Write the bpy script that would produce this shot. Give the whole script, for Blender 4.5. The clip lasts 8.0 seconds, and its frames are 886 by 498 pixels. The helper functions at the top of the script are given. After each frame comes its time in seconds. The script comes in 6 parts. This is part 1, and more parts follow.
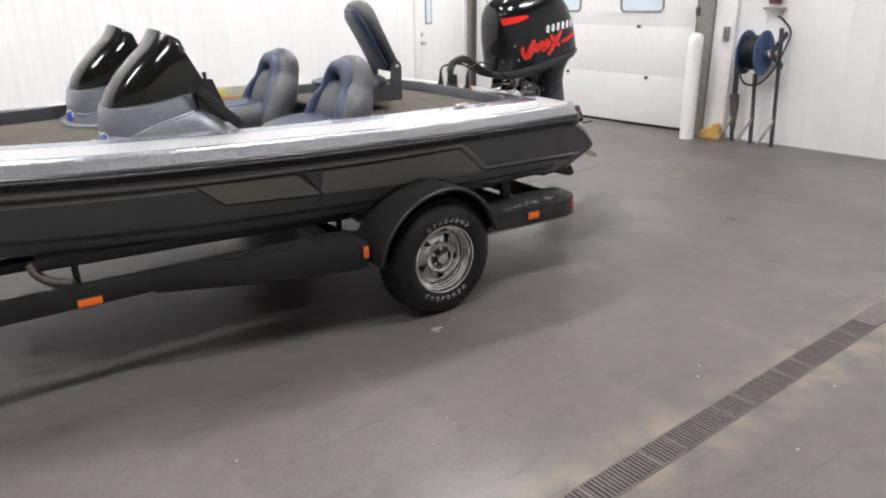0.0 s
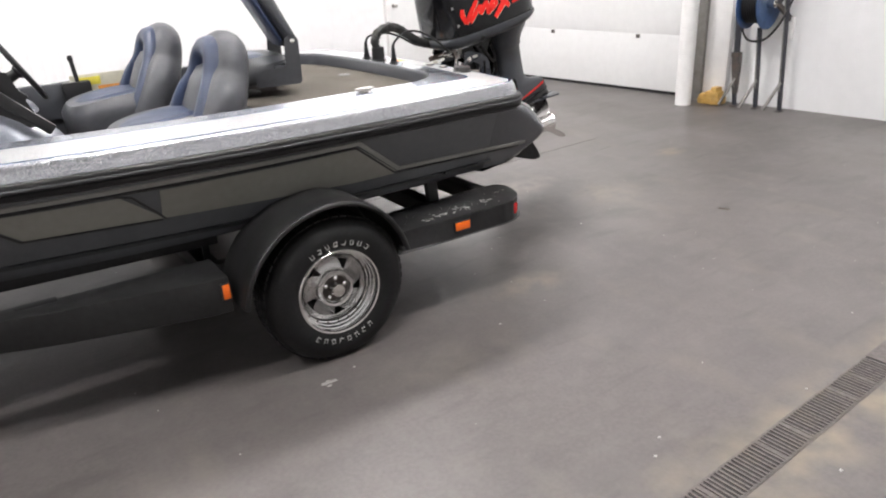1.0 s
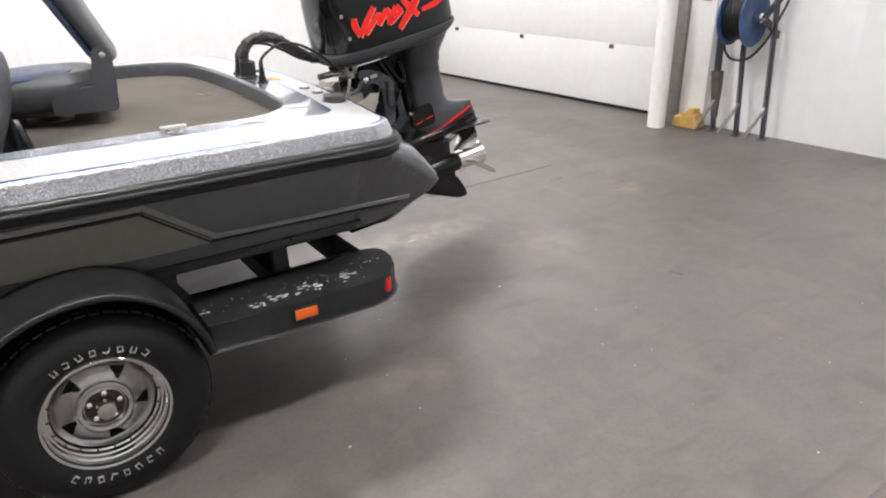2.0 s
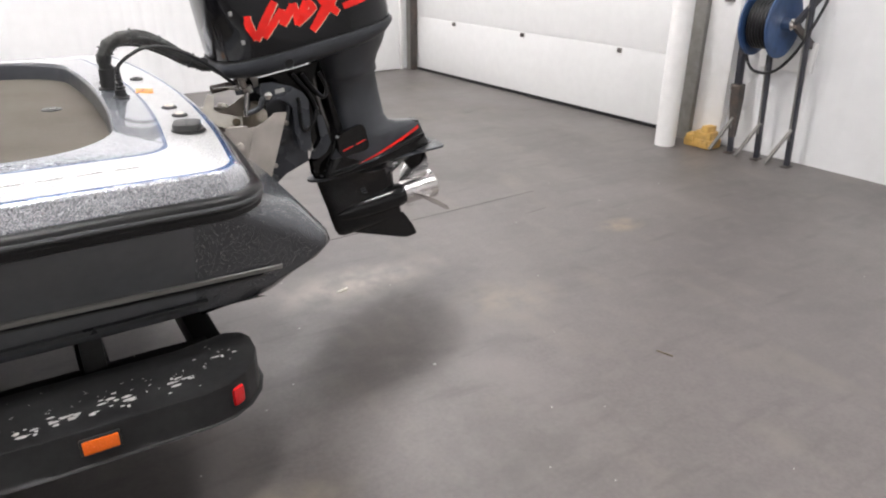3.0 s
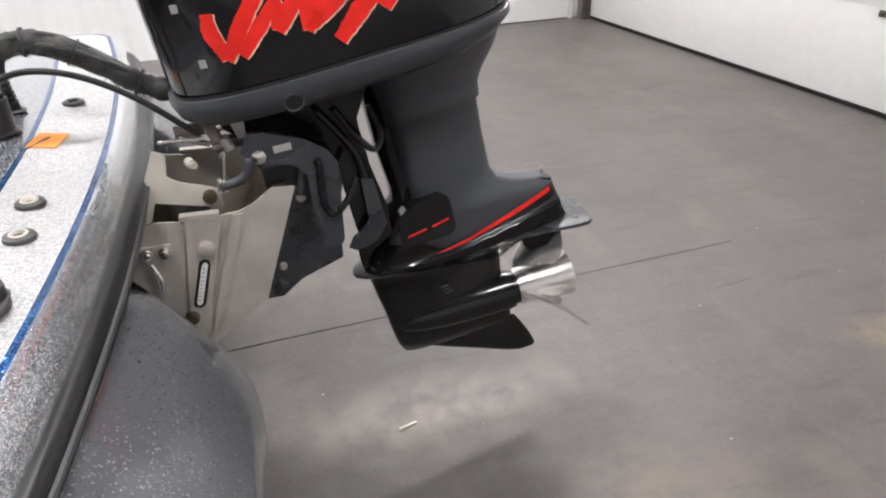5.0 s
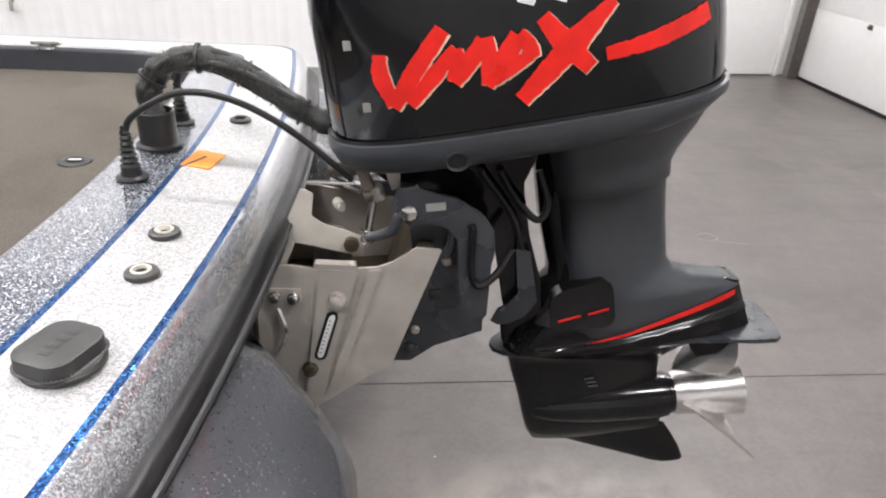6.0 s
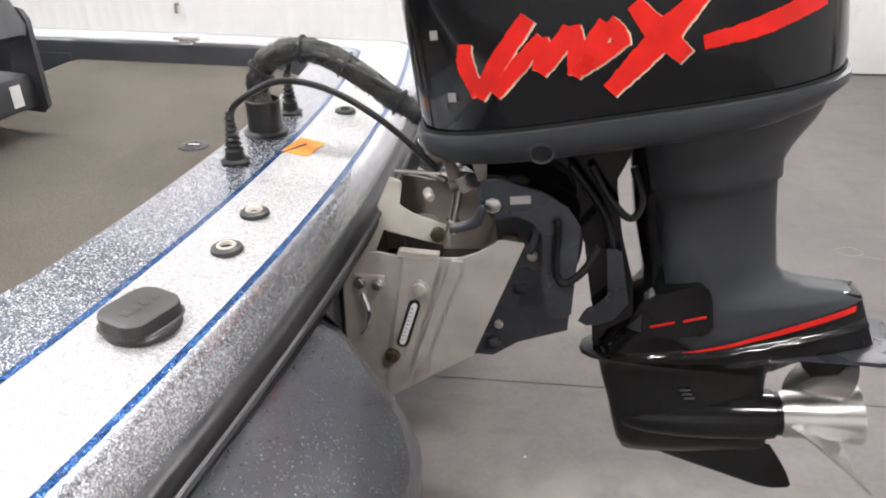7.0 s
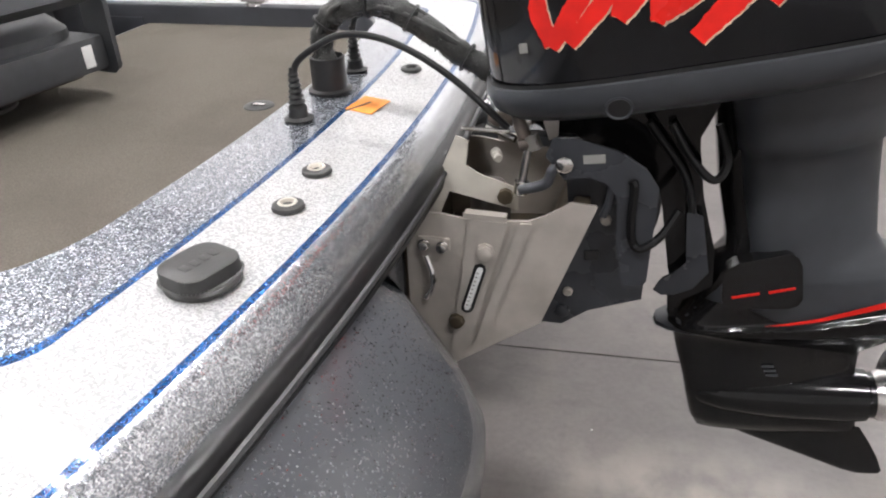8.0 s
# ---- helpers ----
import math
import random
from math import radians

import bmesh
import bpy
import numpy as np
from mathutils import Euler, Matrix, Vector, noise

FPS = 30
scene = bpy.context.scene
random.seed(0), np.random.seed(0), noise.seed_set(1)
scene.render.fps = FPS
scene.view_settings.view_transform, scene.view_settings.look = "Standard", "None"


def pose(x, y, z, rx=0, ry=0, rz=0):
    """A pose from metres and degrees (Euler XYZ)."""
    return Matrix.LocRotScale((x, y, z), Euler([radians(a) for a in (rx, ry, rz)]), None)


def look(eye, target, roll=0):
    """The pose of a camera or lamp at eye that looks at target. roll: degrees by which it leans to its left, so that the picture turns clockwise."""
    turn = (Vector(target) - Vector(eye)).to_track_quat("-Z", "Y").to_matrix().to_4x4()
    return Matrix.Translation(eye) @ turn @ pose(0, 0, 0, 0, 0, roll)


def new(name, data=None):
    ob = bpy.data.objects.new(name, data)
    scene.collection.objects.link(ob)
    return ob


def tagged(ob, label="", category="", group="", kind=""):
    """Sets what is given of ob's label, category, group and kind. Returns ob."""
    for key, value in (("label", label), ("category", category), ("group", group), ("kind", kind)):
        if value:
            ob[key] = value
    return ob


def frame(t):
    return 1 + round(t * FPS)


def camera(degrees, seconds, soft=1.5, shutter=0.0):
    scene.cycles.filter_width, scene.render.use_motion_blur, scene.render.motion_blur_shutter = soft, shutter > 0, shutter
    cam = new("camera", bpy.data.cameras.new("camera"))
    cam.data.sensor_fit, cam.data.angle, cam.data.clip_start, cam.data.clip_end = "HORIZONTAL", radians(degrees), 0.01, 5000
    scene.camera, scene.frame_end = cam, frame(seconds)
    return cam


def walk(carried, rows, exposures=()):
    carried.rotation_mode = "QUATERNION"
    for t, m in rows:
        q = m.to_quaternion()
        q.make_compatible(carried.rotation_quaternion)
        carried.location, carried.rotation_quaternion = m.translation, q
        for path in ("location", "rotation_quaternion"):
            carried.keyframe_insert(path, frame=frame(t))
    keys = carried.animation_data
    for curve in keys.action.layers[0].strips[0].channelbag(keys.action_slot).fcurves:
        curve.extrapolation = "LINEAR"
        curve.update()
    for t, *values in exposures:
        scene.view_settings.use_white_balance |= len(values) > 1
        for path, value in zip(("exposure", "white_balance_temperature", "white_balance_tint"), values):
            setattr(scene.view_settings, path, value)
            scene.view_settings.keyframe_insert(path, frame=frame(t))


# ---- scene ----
cam = camera(64.9, 8.0, 2.0)
PATH = [
    (0, (-2.081, -4.162, 1.66), (-0.989, -2.629, 0.982), -0.8),
    (0.5, (-1.656, -3.931, 1.631), (-0.647, -2.354, 0.928), -1.0),
    (0.7, (-1.465, -3.830, 1.642), (-0.449, -2.273, 0.904), -0.4),
    (0.8, (-1.355, -3.802, 1.634), (-0.336, -2.254, 0.884), -2.4),
    (1, (-1.129, -3.748, 1.618), (-0.103, -2.217, 0.843), -3.1),
    (1.5, (-0.609, -3.577, 1.634), (0.381, -2.014, 0.873), -5.0),
    (1.8, (-0.322, -3.423, 1.592), (0.660, -1.860, 0.822), -1.7),
    (2, (-0.141, -3.321, 1.622), (0.887, -1.801, 0.826), -0.9),
    (2.2, (0.029, -3.239, 1.631), (1.112, -1.768, 0.817), -1.1),
    (3.3, (0.859, -2.625, 1.574), (1.783, -1.052, 0.752), 1.8),
    (3.5, (0.966, -2.462, 1.58), (1.883, -0.889, 0.752), 2.8),
    (3.8, (1.088, -2.251, 1.569), (2.026, -0.701, 0.722), 1.4),
    (4, (1.183, -2.148, 1.552), (2.096, -0.59, 0.692), 0.8),
    (4.2, (1.295, -2.016, 1.549), (2.152, -0.435, 0.674), -1.0),
    (5.3, (1.483, -1.499, 1.579), (1.907, 0.173, 0.567), 1.5),
    (5.5, (1.47, -1.444, 1.575), (1.84, 0.251, 0.58), 2.7),
    (5.8, (1.472, -1.399, 1.576), (1.722, 0.340, 0.621), 3.8),
    (6, (1.513, -1.375, 1.583), (1.637, 0.382, 0.636), 3.2),
    (6.5, (1.576, -1.363, 1.576), (1.5, 0.402, 0.637), 1.1),
    (7, (1.605, -1.37, 1.567), (1.356, 0.369, 0.611), 0.4),
    (7.5, (1.606, -1.367, 1.56), (1.243, 0.35, 0.601), -0.5),
    (8, (1.597, -1.332, 1.526), (1.17, 0.331, 0.5), -1.9),
]
walk(cam, [(t, look(eye, target, roll)) for t, eye, target, roll in PATH],
     [(0, 0.03), (0.5, 0.17), (1.0, 0.30), (1.5, 0.27), (2.2, 0.28), (3.5, 0.13), (4.2, 0.10), (5.5, 0.16), (6.5, 0.26), (8.0, 0.14)])

# ---- light ----
world = bpy.data.worlds.new("world")
scene.world = world
world.use_nodes = True
world.node_tree.nodes["Background"].inputs["Color"].default_value = (0.9, 0.93, 1.0, 1)
world.node_tree.nodes["Background"].inputs["Strength"].default_value = 0.6
TUBE_STRENGTH = 320.0


# ---- mesh helpers ----
def link_mesh(name, bm, material, angle=38):
    bmesh.ops.recalc_face_normals(bm, faces=bm.faces[:])
    me = bpy.data.meshes.new(name)
    bm.to_mesh(me)
    bm.free()
    me.materials.append(material)
    me.polygons.foreach_set("use_smooth", [True] * len(me.polygons))
    me.set_sharp_from_angle(angle=radians(angle))
    return new(name, me)


def part(name, bm, material, parent, label="", angle=38):
    """Links a bmesh, in world coordinates, as one mesh under a thing or a part."""
    ob = link_mesh(name, bm, material, angle)
    ob.parent = parent
    if parent.parent is None:
        ob.matrix_parent_inverse = parent.matrix_basis.inverted()
    if label:
        ob["label"] = label
    return ob


def thing(name, m, label, category, group="", kind=""):
    ob = new(name)
    ob.empty_display_size = 0.1
    ob.matrix_basis = m
    return tagged(ob, label, category, group, kind)


def solid(name, bm, material, label, category, group="", kind="", angle=38):
    return tagged(link_mesh(name, bm, material, angle), label, category, group, kind)


def moved(bm, m):
    bmesh.ops.transform(bm, matrix=m, verts=bm.verts[:])
    return bm


def add_rows(bm, rows, closed=False, cap=False):
    """Quads between rows of points; closed: each row is a ring."""
    vs = [[bm.verts.new(p) for p in row] for row in rows]
    n = len(vs[0])
    for a, b in zip(vs, vs[1:]):
        for i in range(n if closed else n - 1):
            j = (i + 1) % n
            try:
                bm.faces.new((a[i], a[j], b[j], b[i]))
            except ValueError:
                pass
    if cap:
        for row in (vs[0], vs[-1]):
            if len(row) > 2:
                bm.faces.new(row)
    return vs


def loft(rows, closed=True, cap=True):
    bm = bmesh.new()
    add_rows(bm, rows, closed, cap)
    bmesh.ops.remove_doubles(bm, verts=bm.verts[:], dist=0.00005)
    return bm


def add_box(bm, lo, hi, bevel=0.0, m=None):
    geo = bmesh.ops.create_cube(bm, size=1.0)["verts"]
    lo, hi = Vector(lo), Vector(hi)
    for v in geo:
        v.co = Vector([lo[k] + (v.co[k] + 0.5) * (hi[k] - lo[k]) for k in range(3)])
    if m is not None:
        bmesh.ops.transform(bm, matrix=m, verts=geo)
    if bevel:
        edges = {e for v in geo for e in v.link_edges}
        bmesh.ops.bevel(bm, geom=list(edges), offset=bevel, segments=2, profile=0.6, affect="EDGES")
    return bm


def box(lo, hi, bevel=0.0, m=None):
    return add_box(bmesh.new(), lo, hi, bevel, m)


def beam(a, b, w, h, bevel=0.004, up=(0, 0, 1)):
    """A bar of section w by h from a to b."""
    a, b = Vector(a), Vector(b)
    d = (b - a)
    y = d.normalized()
    x = y.cross(Vector(up)).normalized()
    z = x.cross(y)
    m = Matrix((x, y, z)).transposed().to_4x4()
    m.translation = a
    return box((-w / 2, 0, -h / 2), (w / 2, d.length, h / 2), bevel, m)


def prism(pts, lo, hi, plane="xz", bevel=0.0):
    """A polygon of one plane, pulled from lo to hi along the third axis."""
    put = {"xz": lambda a, b, c: (a, c, b), "xy": lambda a, b, c: (a, b, c), "yz": lambda a, b, c: (c, a, b)}[plane]
    bm = loft([[put(a, b, c) for a, b in pts] for c in (lo, hi)])
    if bevel:
        bmesh.ops.bevel(bm, geom=bm.edges[:], offset=bevel, segments=2, profile=0.6, affect="EDGES")
    return bm


def smooth_line(pts, steps=8):
    """A Catmull-Rom line through the points."""
    pts = [Vector(p) for p in pts]
    ext = [pts[0] * 2 - pts[1]] + pts + [pts[-1] * 2 - pts[-2]]
    out = []
    for a, b, c, d in zip(ext, ext[1:], ext[2:], ext[3:]):
        for k in range(steps):
            t = k / steps
            out.append(0.5 * (2 * b + (c - a) * t + (2 * a - 5 * b + 4 * c - d) * t * t + (3 * b - a - 3 * c + d) * t ** 3))
    return out + [pts[-1]]


def tube(pts, r, sides=10, steps=8, radius=None, bm=None):
    """A round bar along a smooth line; radius: its factor along 0..1."""
    line = smooth_line(pts, steps) if steps else [Vector(p) for p in pts]
    side = None
    rows = []
    for i, p in enumerate(line):
        d = (line[min(i + 1, len(line) - 1)] - line[max(i - 1, 0)]).normalized()
        if side is None:
            side = d.orthogonal().normalized()
        side = (side - d * side.dot(d)).normalized()
        other = d.cross(side)
        f = r * (radius(i / (len(line) - 1)) if radius else 1)
        rows.append([p + f * (math.cos(k * math.tau / sides) * side + math.sin(k * math.tau / sides) * other) for k in range(sides)])
    bm = bm or bmesh.new()
    add_rows(bm, rows, True, True)
    return bm


def lathe(profile, m=None, sides=24, bm=None):
    """Turns (radius, height) pairs about the z axis of m."""
    m = m or Matrix()
    bm = bm or bmesh.new()
    rows = [[m @ Vector((max(r, 1e-5) * math.cos(k * math.tau / sides), max(r, 1e-5) * math.sin(k * math.tau / sides), h)) for k in range(sides)] for r, h in profile]
    add_rows(bm, rows, True, profile[0][0] < 1e-4 and profile[-1][0] < 1e-4)
    return bm


def along(a, b):
    """A pose at a whose z axis points to b."""
    m = (Vector(b) - Vector(a)).to_track_quat("Z", "Y").to_matrix().to_4x4()
    m.translation = Vector(a)
    return m


def super_ring(c, a, b, n, w, count=40):
    """A ring of a superellipse in the plane of height w; c: middle, a: half length, b: half width."""
    out = []
    for k in range(count):
        t = k * math.tau / count
        x, y = math.cos(t), math.sin(t)
        out.append((c + a * math.copysign(abs(x) ** (2 / n), x), b * math.copysign(abs(y) ** (2 / n), y), w))
    return out


# ---- materials ----
def material(name, color, rough=0.5, metal=0.0, spread=0.12, scale=30.0, stain=0.0, stain_scale=2.0, stain_color=(0.1, 0.09, 0.08), bump=0.0, bump_scale=200.0, coat=0.0, rough_spread=0.08, random_tone=0.0, specular=0.5):
    """A surface with grain, larger stains and fine relief, in metres."""
    mat = bpy.data.materials.new(name)
    mat.use_nodes = True
    nt = mat.node_tree
    bsdf = nt.nodes["Principled BSDF"]
    bsdf.inputs["Roughness"].default_value = rough
    bsdf.inputs["Metallic"].default_value = metal
    bsdf.inputs["Coat Weight"].default_value = coat
    bsdf.inputs["Coat Roughness"].default_value = 0.04
    bsdf.inputs["Specular IOR Level"].default_value = specular
    geo = nt.nodes.new("ShaderNodeNewGeometry")

    def noise_node(s, detail=4.0):
        n = nt.nodes.new("ShaderNodeTexNoise")
        n.inputs["Scale"].default_value = s
        n.inputs["Detail"].default_value = detail
        nt.links.new(geo.outputs["Position"], n.inputs["Vector"])
        return n

    def blend(kind, fac, a, b):
        m = nt.nodes.new("ShaderNodeMix")
        m.data_type, m.blend_type = "RGBA", kind
        for key, val in ((0, fac), (6, a), (7, b)):
            if isinstance(val, (int, float)):
                m.inputs[key].default_value = val
            elif isinstance(val, tuple):
                m.inputs[key].default_value = (*val, 1)
            else:
                nt.links.new(val, m.inputs[key])
        return m.outputs[2]

    def remap(value, a, b, c, d):
        r = nt.nodes.new("ShaderNodeMapRange")
        nt.links.new(value, r.inputs["Value"])
        for key, val in zip(("From Min", "From Max", "To Min", "To Max"), (a, b, c, d)):
            r.inputs[key].default_value = val
        return r.outputs["Result"]

    grain = noise_node(scale)
    lo = tuple(c * (1 - spread) for c in color)
    hi = tuple(min(1.0, c * (1 + spread)) for c in color)
    col = blend("MIX", remap(grain.outputs["Fac"], 0.3, 0.7, 0, 1), lo, hi)
    if stain:
        big = noise_node(stain_scale, 6.0)
        col = blend("MIX", remap(big.outputs["Fac"], 0.48, 0.72, 0, stain), col, stain_color)
        nt.links.new(remap(big.outputs["Fac"], 0.3, 0.7, rough - rough_spread, rough + rough_spread), bsdf.inputs["Roughness"])
    else:
        nt.links.new(remap(grain.outputs["Fac"], 0.3, 0.7, rough - rough_spread * 0.5, rough + rough_spread * 0.5), bsdf.inputs["Roughness"])
    if random_tone:
        info = nt.nodes.new("ShaderNodeObjectInfo")
        col = blend("MULTIPLY", 1.0, col, blend("MIX", info.outputs["Random"], (1 - random_tone,) * 3, (1.0, 1.0, 1.0)))
    nt.links.new(col, bsdf.inputs["Base Color"])
    if bump:
        fine = noise_node(bump_scale, 3.0)
        b = nt.nodes.new("ShaderNodeBump")
        b.inputs["Strength"].default_value = bump
        b.inputs["Distance"].default_value = 0.002
        nt.links.new(fine.outputs["Fac"], b.inputs["Height"])
        nt.links.new(b.outputs["Normal"], bsdf.inputs["Normal"])
    return mat


def flake_material(name, dark, light, share, scale=520.0, rough=0.25, metal=0.6, tilt=0.4, soft=0.12, lone=False, coat=0.8, specular=0.5, coat_ior=1.5):
    """Gelcoat with metal flakes: small cells, each with its own tone and tilt, under a clear coat."""
    mat = bpy.data.materials.new(name)
    mat.use_nodes = True
    nt = mat.node_tree
    bsdf = nt.nodes["Principled BSDF"]
    bsdf.inputs["Roughness"].default_value = rough
    bsdf.inputs["Metallic"].default_value = metal
    bsdf.inputs["Coat Weight"].default_value = coat
    bsdf.inputs["Specular IOR Level"].default_value = specular
    bsdf.inputs["Coat IOR"].default_value = coat_ior
    bsdf.inputs["Coat Roughness"].default_value = 0.05
    geo = nt.nodes.new("ShaderNodeNewGeometry")
    cells = nt.nodes.new("ShaderNodeTexVoronoi")
    cells.inputs["Scale"].default_value = scale
    nt.links.new(geo.outputs["Position"], cells.inputs["Vector"])
    part_xyz = nt.nodes.new("ShaderNodeSeparateColor")
    nt.links.new(cells.outputs["Color"], part_xyz.inputs["Color"])
    ramp = nt.nodes.new("ShaderNodeMapRange")
    ramp.inputs["From Min"].default_value = 1 - share - soft
    ramp.inputs["From Max"].default_value = 1 - share + soft
    nt.links.new(part_xyz.outputs["Red"], ramp.inputs["Value"])
    mix = nt.nodes.new("ShaderNodeMix")
    mix.data_type = "RGBA"
    mix.inputs[6].default_value = (*dark, 1)
    mix.inputs[7].default_value = (*light, 1)
    nt.links.new(ramp.outputs["Result"], mix.inputs[0])
    nt.links.new(mix.outputs[2], bsdf.inputs["Base Color"])
    sub = nt.nodes.new("ShaderNodeVectorMath")
    sub.operation = "SUBTRACT"
    sub.inputs[1].default_value = (0.5, 0.5, 0.5)
    nt.links.new(cells.outputs["Color"], sub.inputs[0])
    sca = nt.nodes.new("ShaderNodeVectorMath")
    sca.operation = "SCALE"
    sca.inputs["Scale"].default_value = tilt
    if lone:
        # only the bright flakes lie askew
        own = nt.nodes.new("ShaderNodeMath")
        own.operation = "MULTIPLY"
        own.inputs[1].default_value = tilt
        nt.links.new(ramp.outputs["Result"], own.inputs[0])
        nt.links.new(own.outputs[0], sca.inputs["Scale"])
        bright = nt.nodes.new("ShaderNodeMapRange")
        bright.inputs["To Max"].default_value = 0.85
        nt.links.new(ramp.outputs["Result"], bright.inputs["Value"])
        nt.links.new(bright.outputs["Result"], bsdf.inputs["Metallic"])
        sheen = nt.nodes.new("ShaderNodeMapRange")
        sheen.inputs["To Min"].default_value, sheen.inputs["To Max"].default_value = rough, 0.12
        nt.links.new(ramp.outputs["Result"], sheen.inputs["Value"])
        nt.links.new(sheen.outputs["Result"], bsdf.inputs["Roughness"])
    nt.links.new(sub.outputs[0], sca.inputs[0])
    add = nt.nodes.new("ShaderNodeVectorMath")
    add.operation = "ADD"
    nt.links.new(geo.outputs["Normal"], add.inputs[0])
    nt.links.new(sca.outputs[0], add.inputs[1])
    nor = nt.nodes.new("ShaderNodeVectorMath")
    nor.operation = "NORMALIZE"
    nt.links.new(add.outputs[0], nor.inputs[0])
    nt.links.new(nor.outputs[0], bsdf.inputs["Normal"])
    return mat


def glow_material(name, color, strength):
    mat = bpy.data.materials.new(name)
    mat.use_nodes = True
    bsdf = mat.node_tree.nodes["Principled BSDF"]
    bsdf.inputs["Base Color"].default_value = (*color, 1)
    bsdf.inputs["Emission Color"].default_value = (*color, 1)
    bsdf.inputs["Emission Strength"].default_value = strength
    return mat


def floor_material():
    """Sealed grey concrete: fine grain, broad dark and pale patches, tyre scuffs and dusty yellow silt beside the drain."""
    mat = material("floor_concrete", (0.117, 0.104, 0.100), 0.42, 0, 0.10, 55, 0.6, 0.75, (0.097, 0.088, 0.085), 0.12, 260, rough_spread=0.08)
    nt = mat.node_tree
    bsdf = nt.nodes["Principled BSDF"]
    src = bsdf.inputs["Base Color"].links[0].from_socket
    geo = nt.nodes.new("ShaderNodeNewGeometry")

    def layer(src, scale, stretch, lo, hi, color, amount):
        mp = nt.nodes.new("ShaderNodeMapping")
        mp.inputs["Scale"].default_value = stretch
        nt.links.new(geo.outputs["Position"], mp.inputs["Vector"])
        n = nt.nodes.new("ShaderNodeTexNoise")
        n.inputs["Scale"].default_value = scale
        n.inputs["Detail"].default_value = 6
        nt.links.new(mp.outputs["Vector"], n.inputs["Vector"])
        r = nt.nodes.new("ShaderNodeMapRange")
        r.inputs["From Min"].default_value, r.inputs["From Max"].default_value = lo, hi
        r.inputs["To Max"].default_value = amount
        nt.links.new(n.outputs["Fac"], r.inputs["Value"])
        m = nt.nodes.new("ShaderNodeMix")
        m.data_type = "RGBA"
        m.inputs[7].default_value = (*color, 1)
        nt.links.new(r.outputs["Result"], m.inputs[0])
        nt.links.new(src, m.inputs[6])
        return m.outputs[2], r.outputs["Result"], m

    out, _, _ = layer(src, 1.3, (1.0, 0.5, 1), 0.54, 0.75, (0.175, 0.158, 0.15), 0.6)
    out, _, _ = layer(out, 3.4, (0.5, 1.3, 1), 0.52, 0.80, (0.068, 0.062, 0.060), 0.6)
    out, _, _ = layer(out, 11.0, (1, 1, 1), 0.48, 0.72, (0.16, 0.146, 0.138), 0.34)
    out, _, _ = layer(out, 2.2, (1.6, 0.7, 1), 0.56, 0.74, (0.19, 0.168, 0.142), 0.35)
    out, _, _ = layer(out, 6.5, (0.35, 1.6, 1), 0.58, 0.72, (0.062, 0.056, 0.053), 0.42)

    def blot(src, x, y, rx, ry, color, amount):
        """A ragged stain round one spot."""
        col, fac, m = layer(src, 7.0, (1, 1, 1), 0.36, 0.60, color, amount)
        mp = nt.nodes.new("ShaderNodeMapping")
        mp.vector_type = "TEXTURE"
        mp.inputs["Location"].default_value = (x, y, 0)
        mp.inputs["Scale"].default_value = (rx, ry, 1)
        nt.links.new(geo.outputs["Position"], mp.inputs["Vector"])
        ln = nt.nodes.new("ShaderNodeVectorMath")
        ln.operation = "LENGTH"
        nt.links.new(mp.outputs["Vector"], ln.inputs[0])
        fall = nt.nodes.new("ShaderNodeMapRange")
        fall.inputs["From Min"].default_value, fall.inputs["From Max"].default_value = 0.25, 1.0
        fall.inputs["To Min"].default_value, fall.inputs["To Max"].default_value = 1, 0
        nt.links.new(ln.outputs["Value"], fall.inputs["Value"])
        mu = nt.nodes.new("ShaderNodeMath")
        mu.operation = "MULTIPLY"
        nt.links.new(fac, mu.inputs[0])
        nt.links.new(fall.outputs["Result"], mu.inputs[1])
        nt.links.new(mu.outputs[0], m.inputs[0])
        return col

    for x, y, rx, ry, color, amount in ((1.95, 0.02, 0.55, 0.22, (0.24, 0.215, 0.185), 0.75), (3.66, -0.10, 0.20, 0.12, (0.26, 0.21, 0.14), 0.7), (2.50, -0.50, 0.35, 0.25, (0.21, 0.18, 0.145), 0.6), (3.05, -0.40, 0.28, 0.12, (0.070, 0.062, 0.058), 0.6),
                                        (1.10, -1.25, 0.30, 0.14, (0.24, 0.205, 0.155), 0.6), (0.20, -1.55, 0.35, 0.18, (0.20, 0.185, 0.165), 0.5), (1.6, 0.9, 0.7, 0.35, (0.19, 0.172, 0.155), 0.6), (3.4, 1.2, 0.5, 0.3, (0.078, 0.070, 0.066), 0.5)):
        out = blot(out, x, y, rx, ry, color, amount)
    out, fac, m = layer(out, 5.0, (1, 1, 1), 0.38, 0.66, (0.27, 0.23, 0.165), 0.75)
    # the silt lies within a hand's width or two of the drain
    sep = nt.nodes.new("ShaderNodeSeparateXYZ")
    nt.links.new(geo.outputs["Position"], sep.inputs[0])
    off = nt.nodes.new("ShaderNodeMath")
    off.operation = "ADD"
    off.inputs[1].default_value = 2.795
    nt.links.new(sep.outputs["Y"], off.inputs[0])
    ab = nt.nodes.new("ShaderNodeMath")
    ab.operation = "ABSOLUTE"
    nt.links.new(off.outputs[0], ab.inputs[0])
    near = nt.nodes.new("ShaderNodeMapRange")
    near.inputs["From Min"].default_value, near.inputs["From Max"].default_value = 0.06, 0.26
    near.inputs["To Min"].default_value, near.inputs["To Max"].default_value = 1, 0
    nt.links.new(ab.outputs[0], near.inputs["Value"])
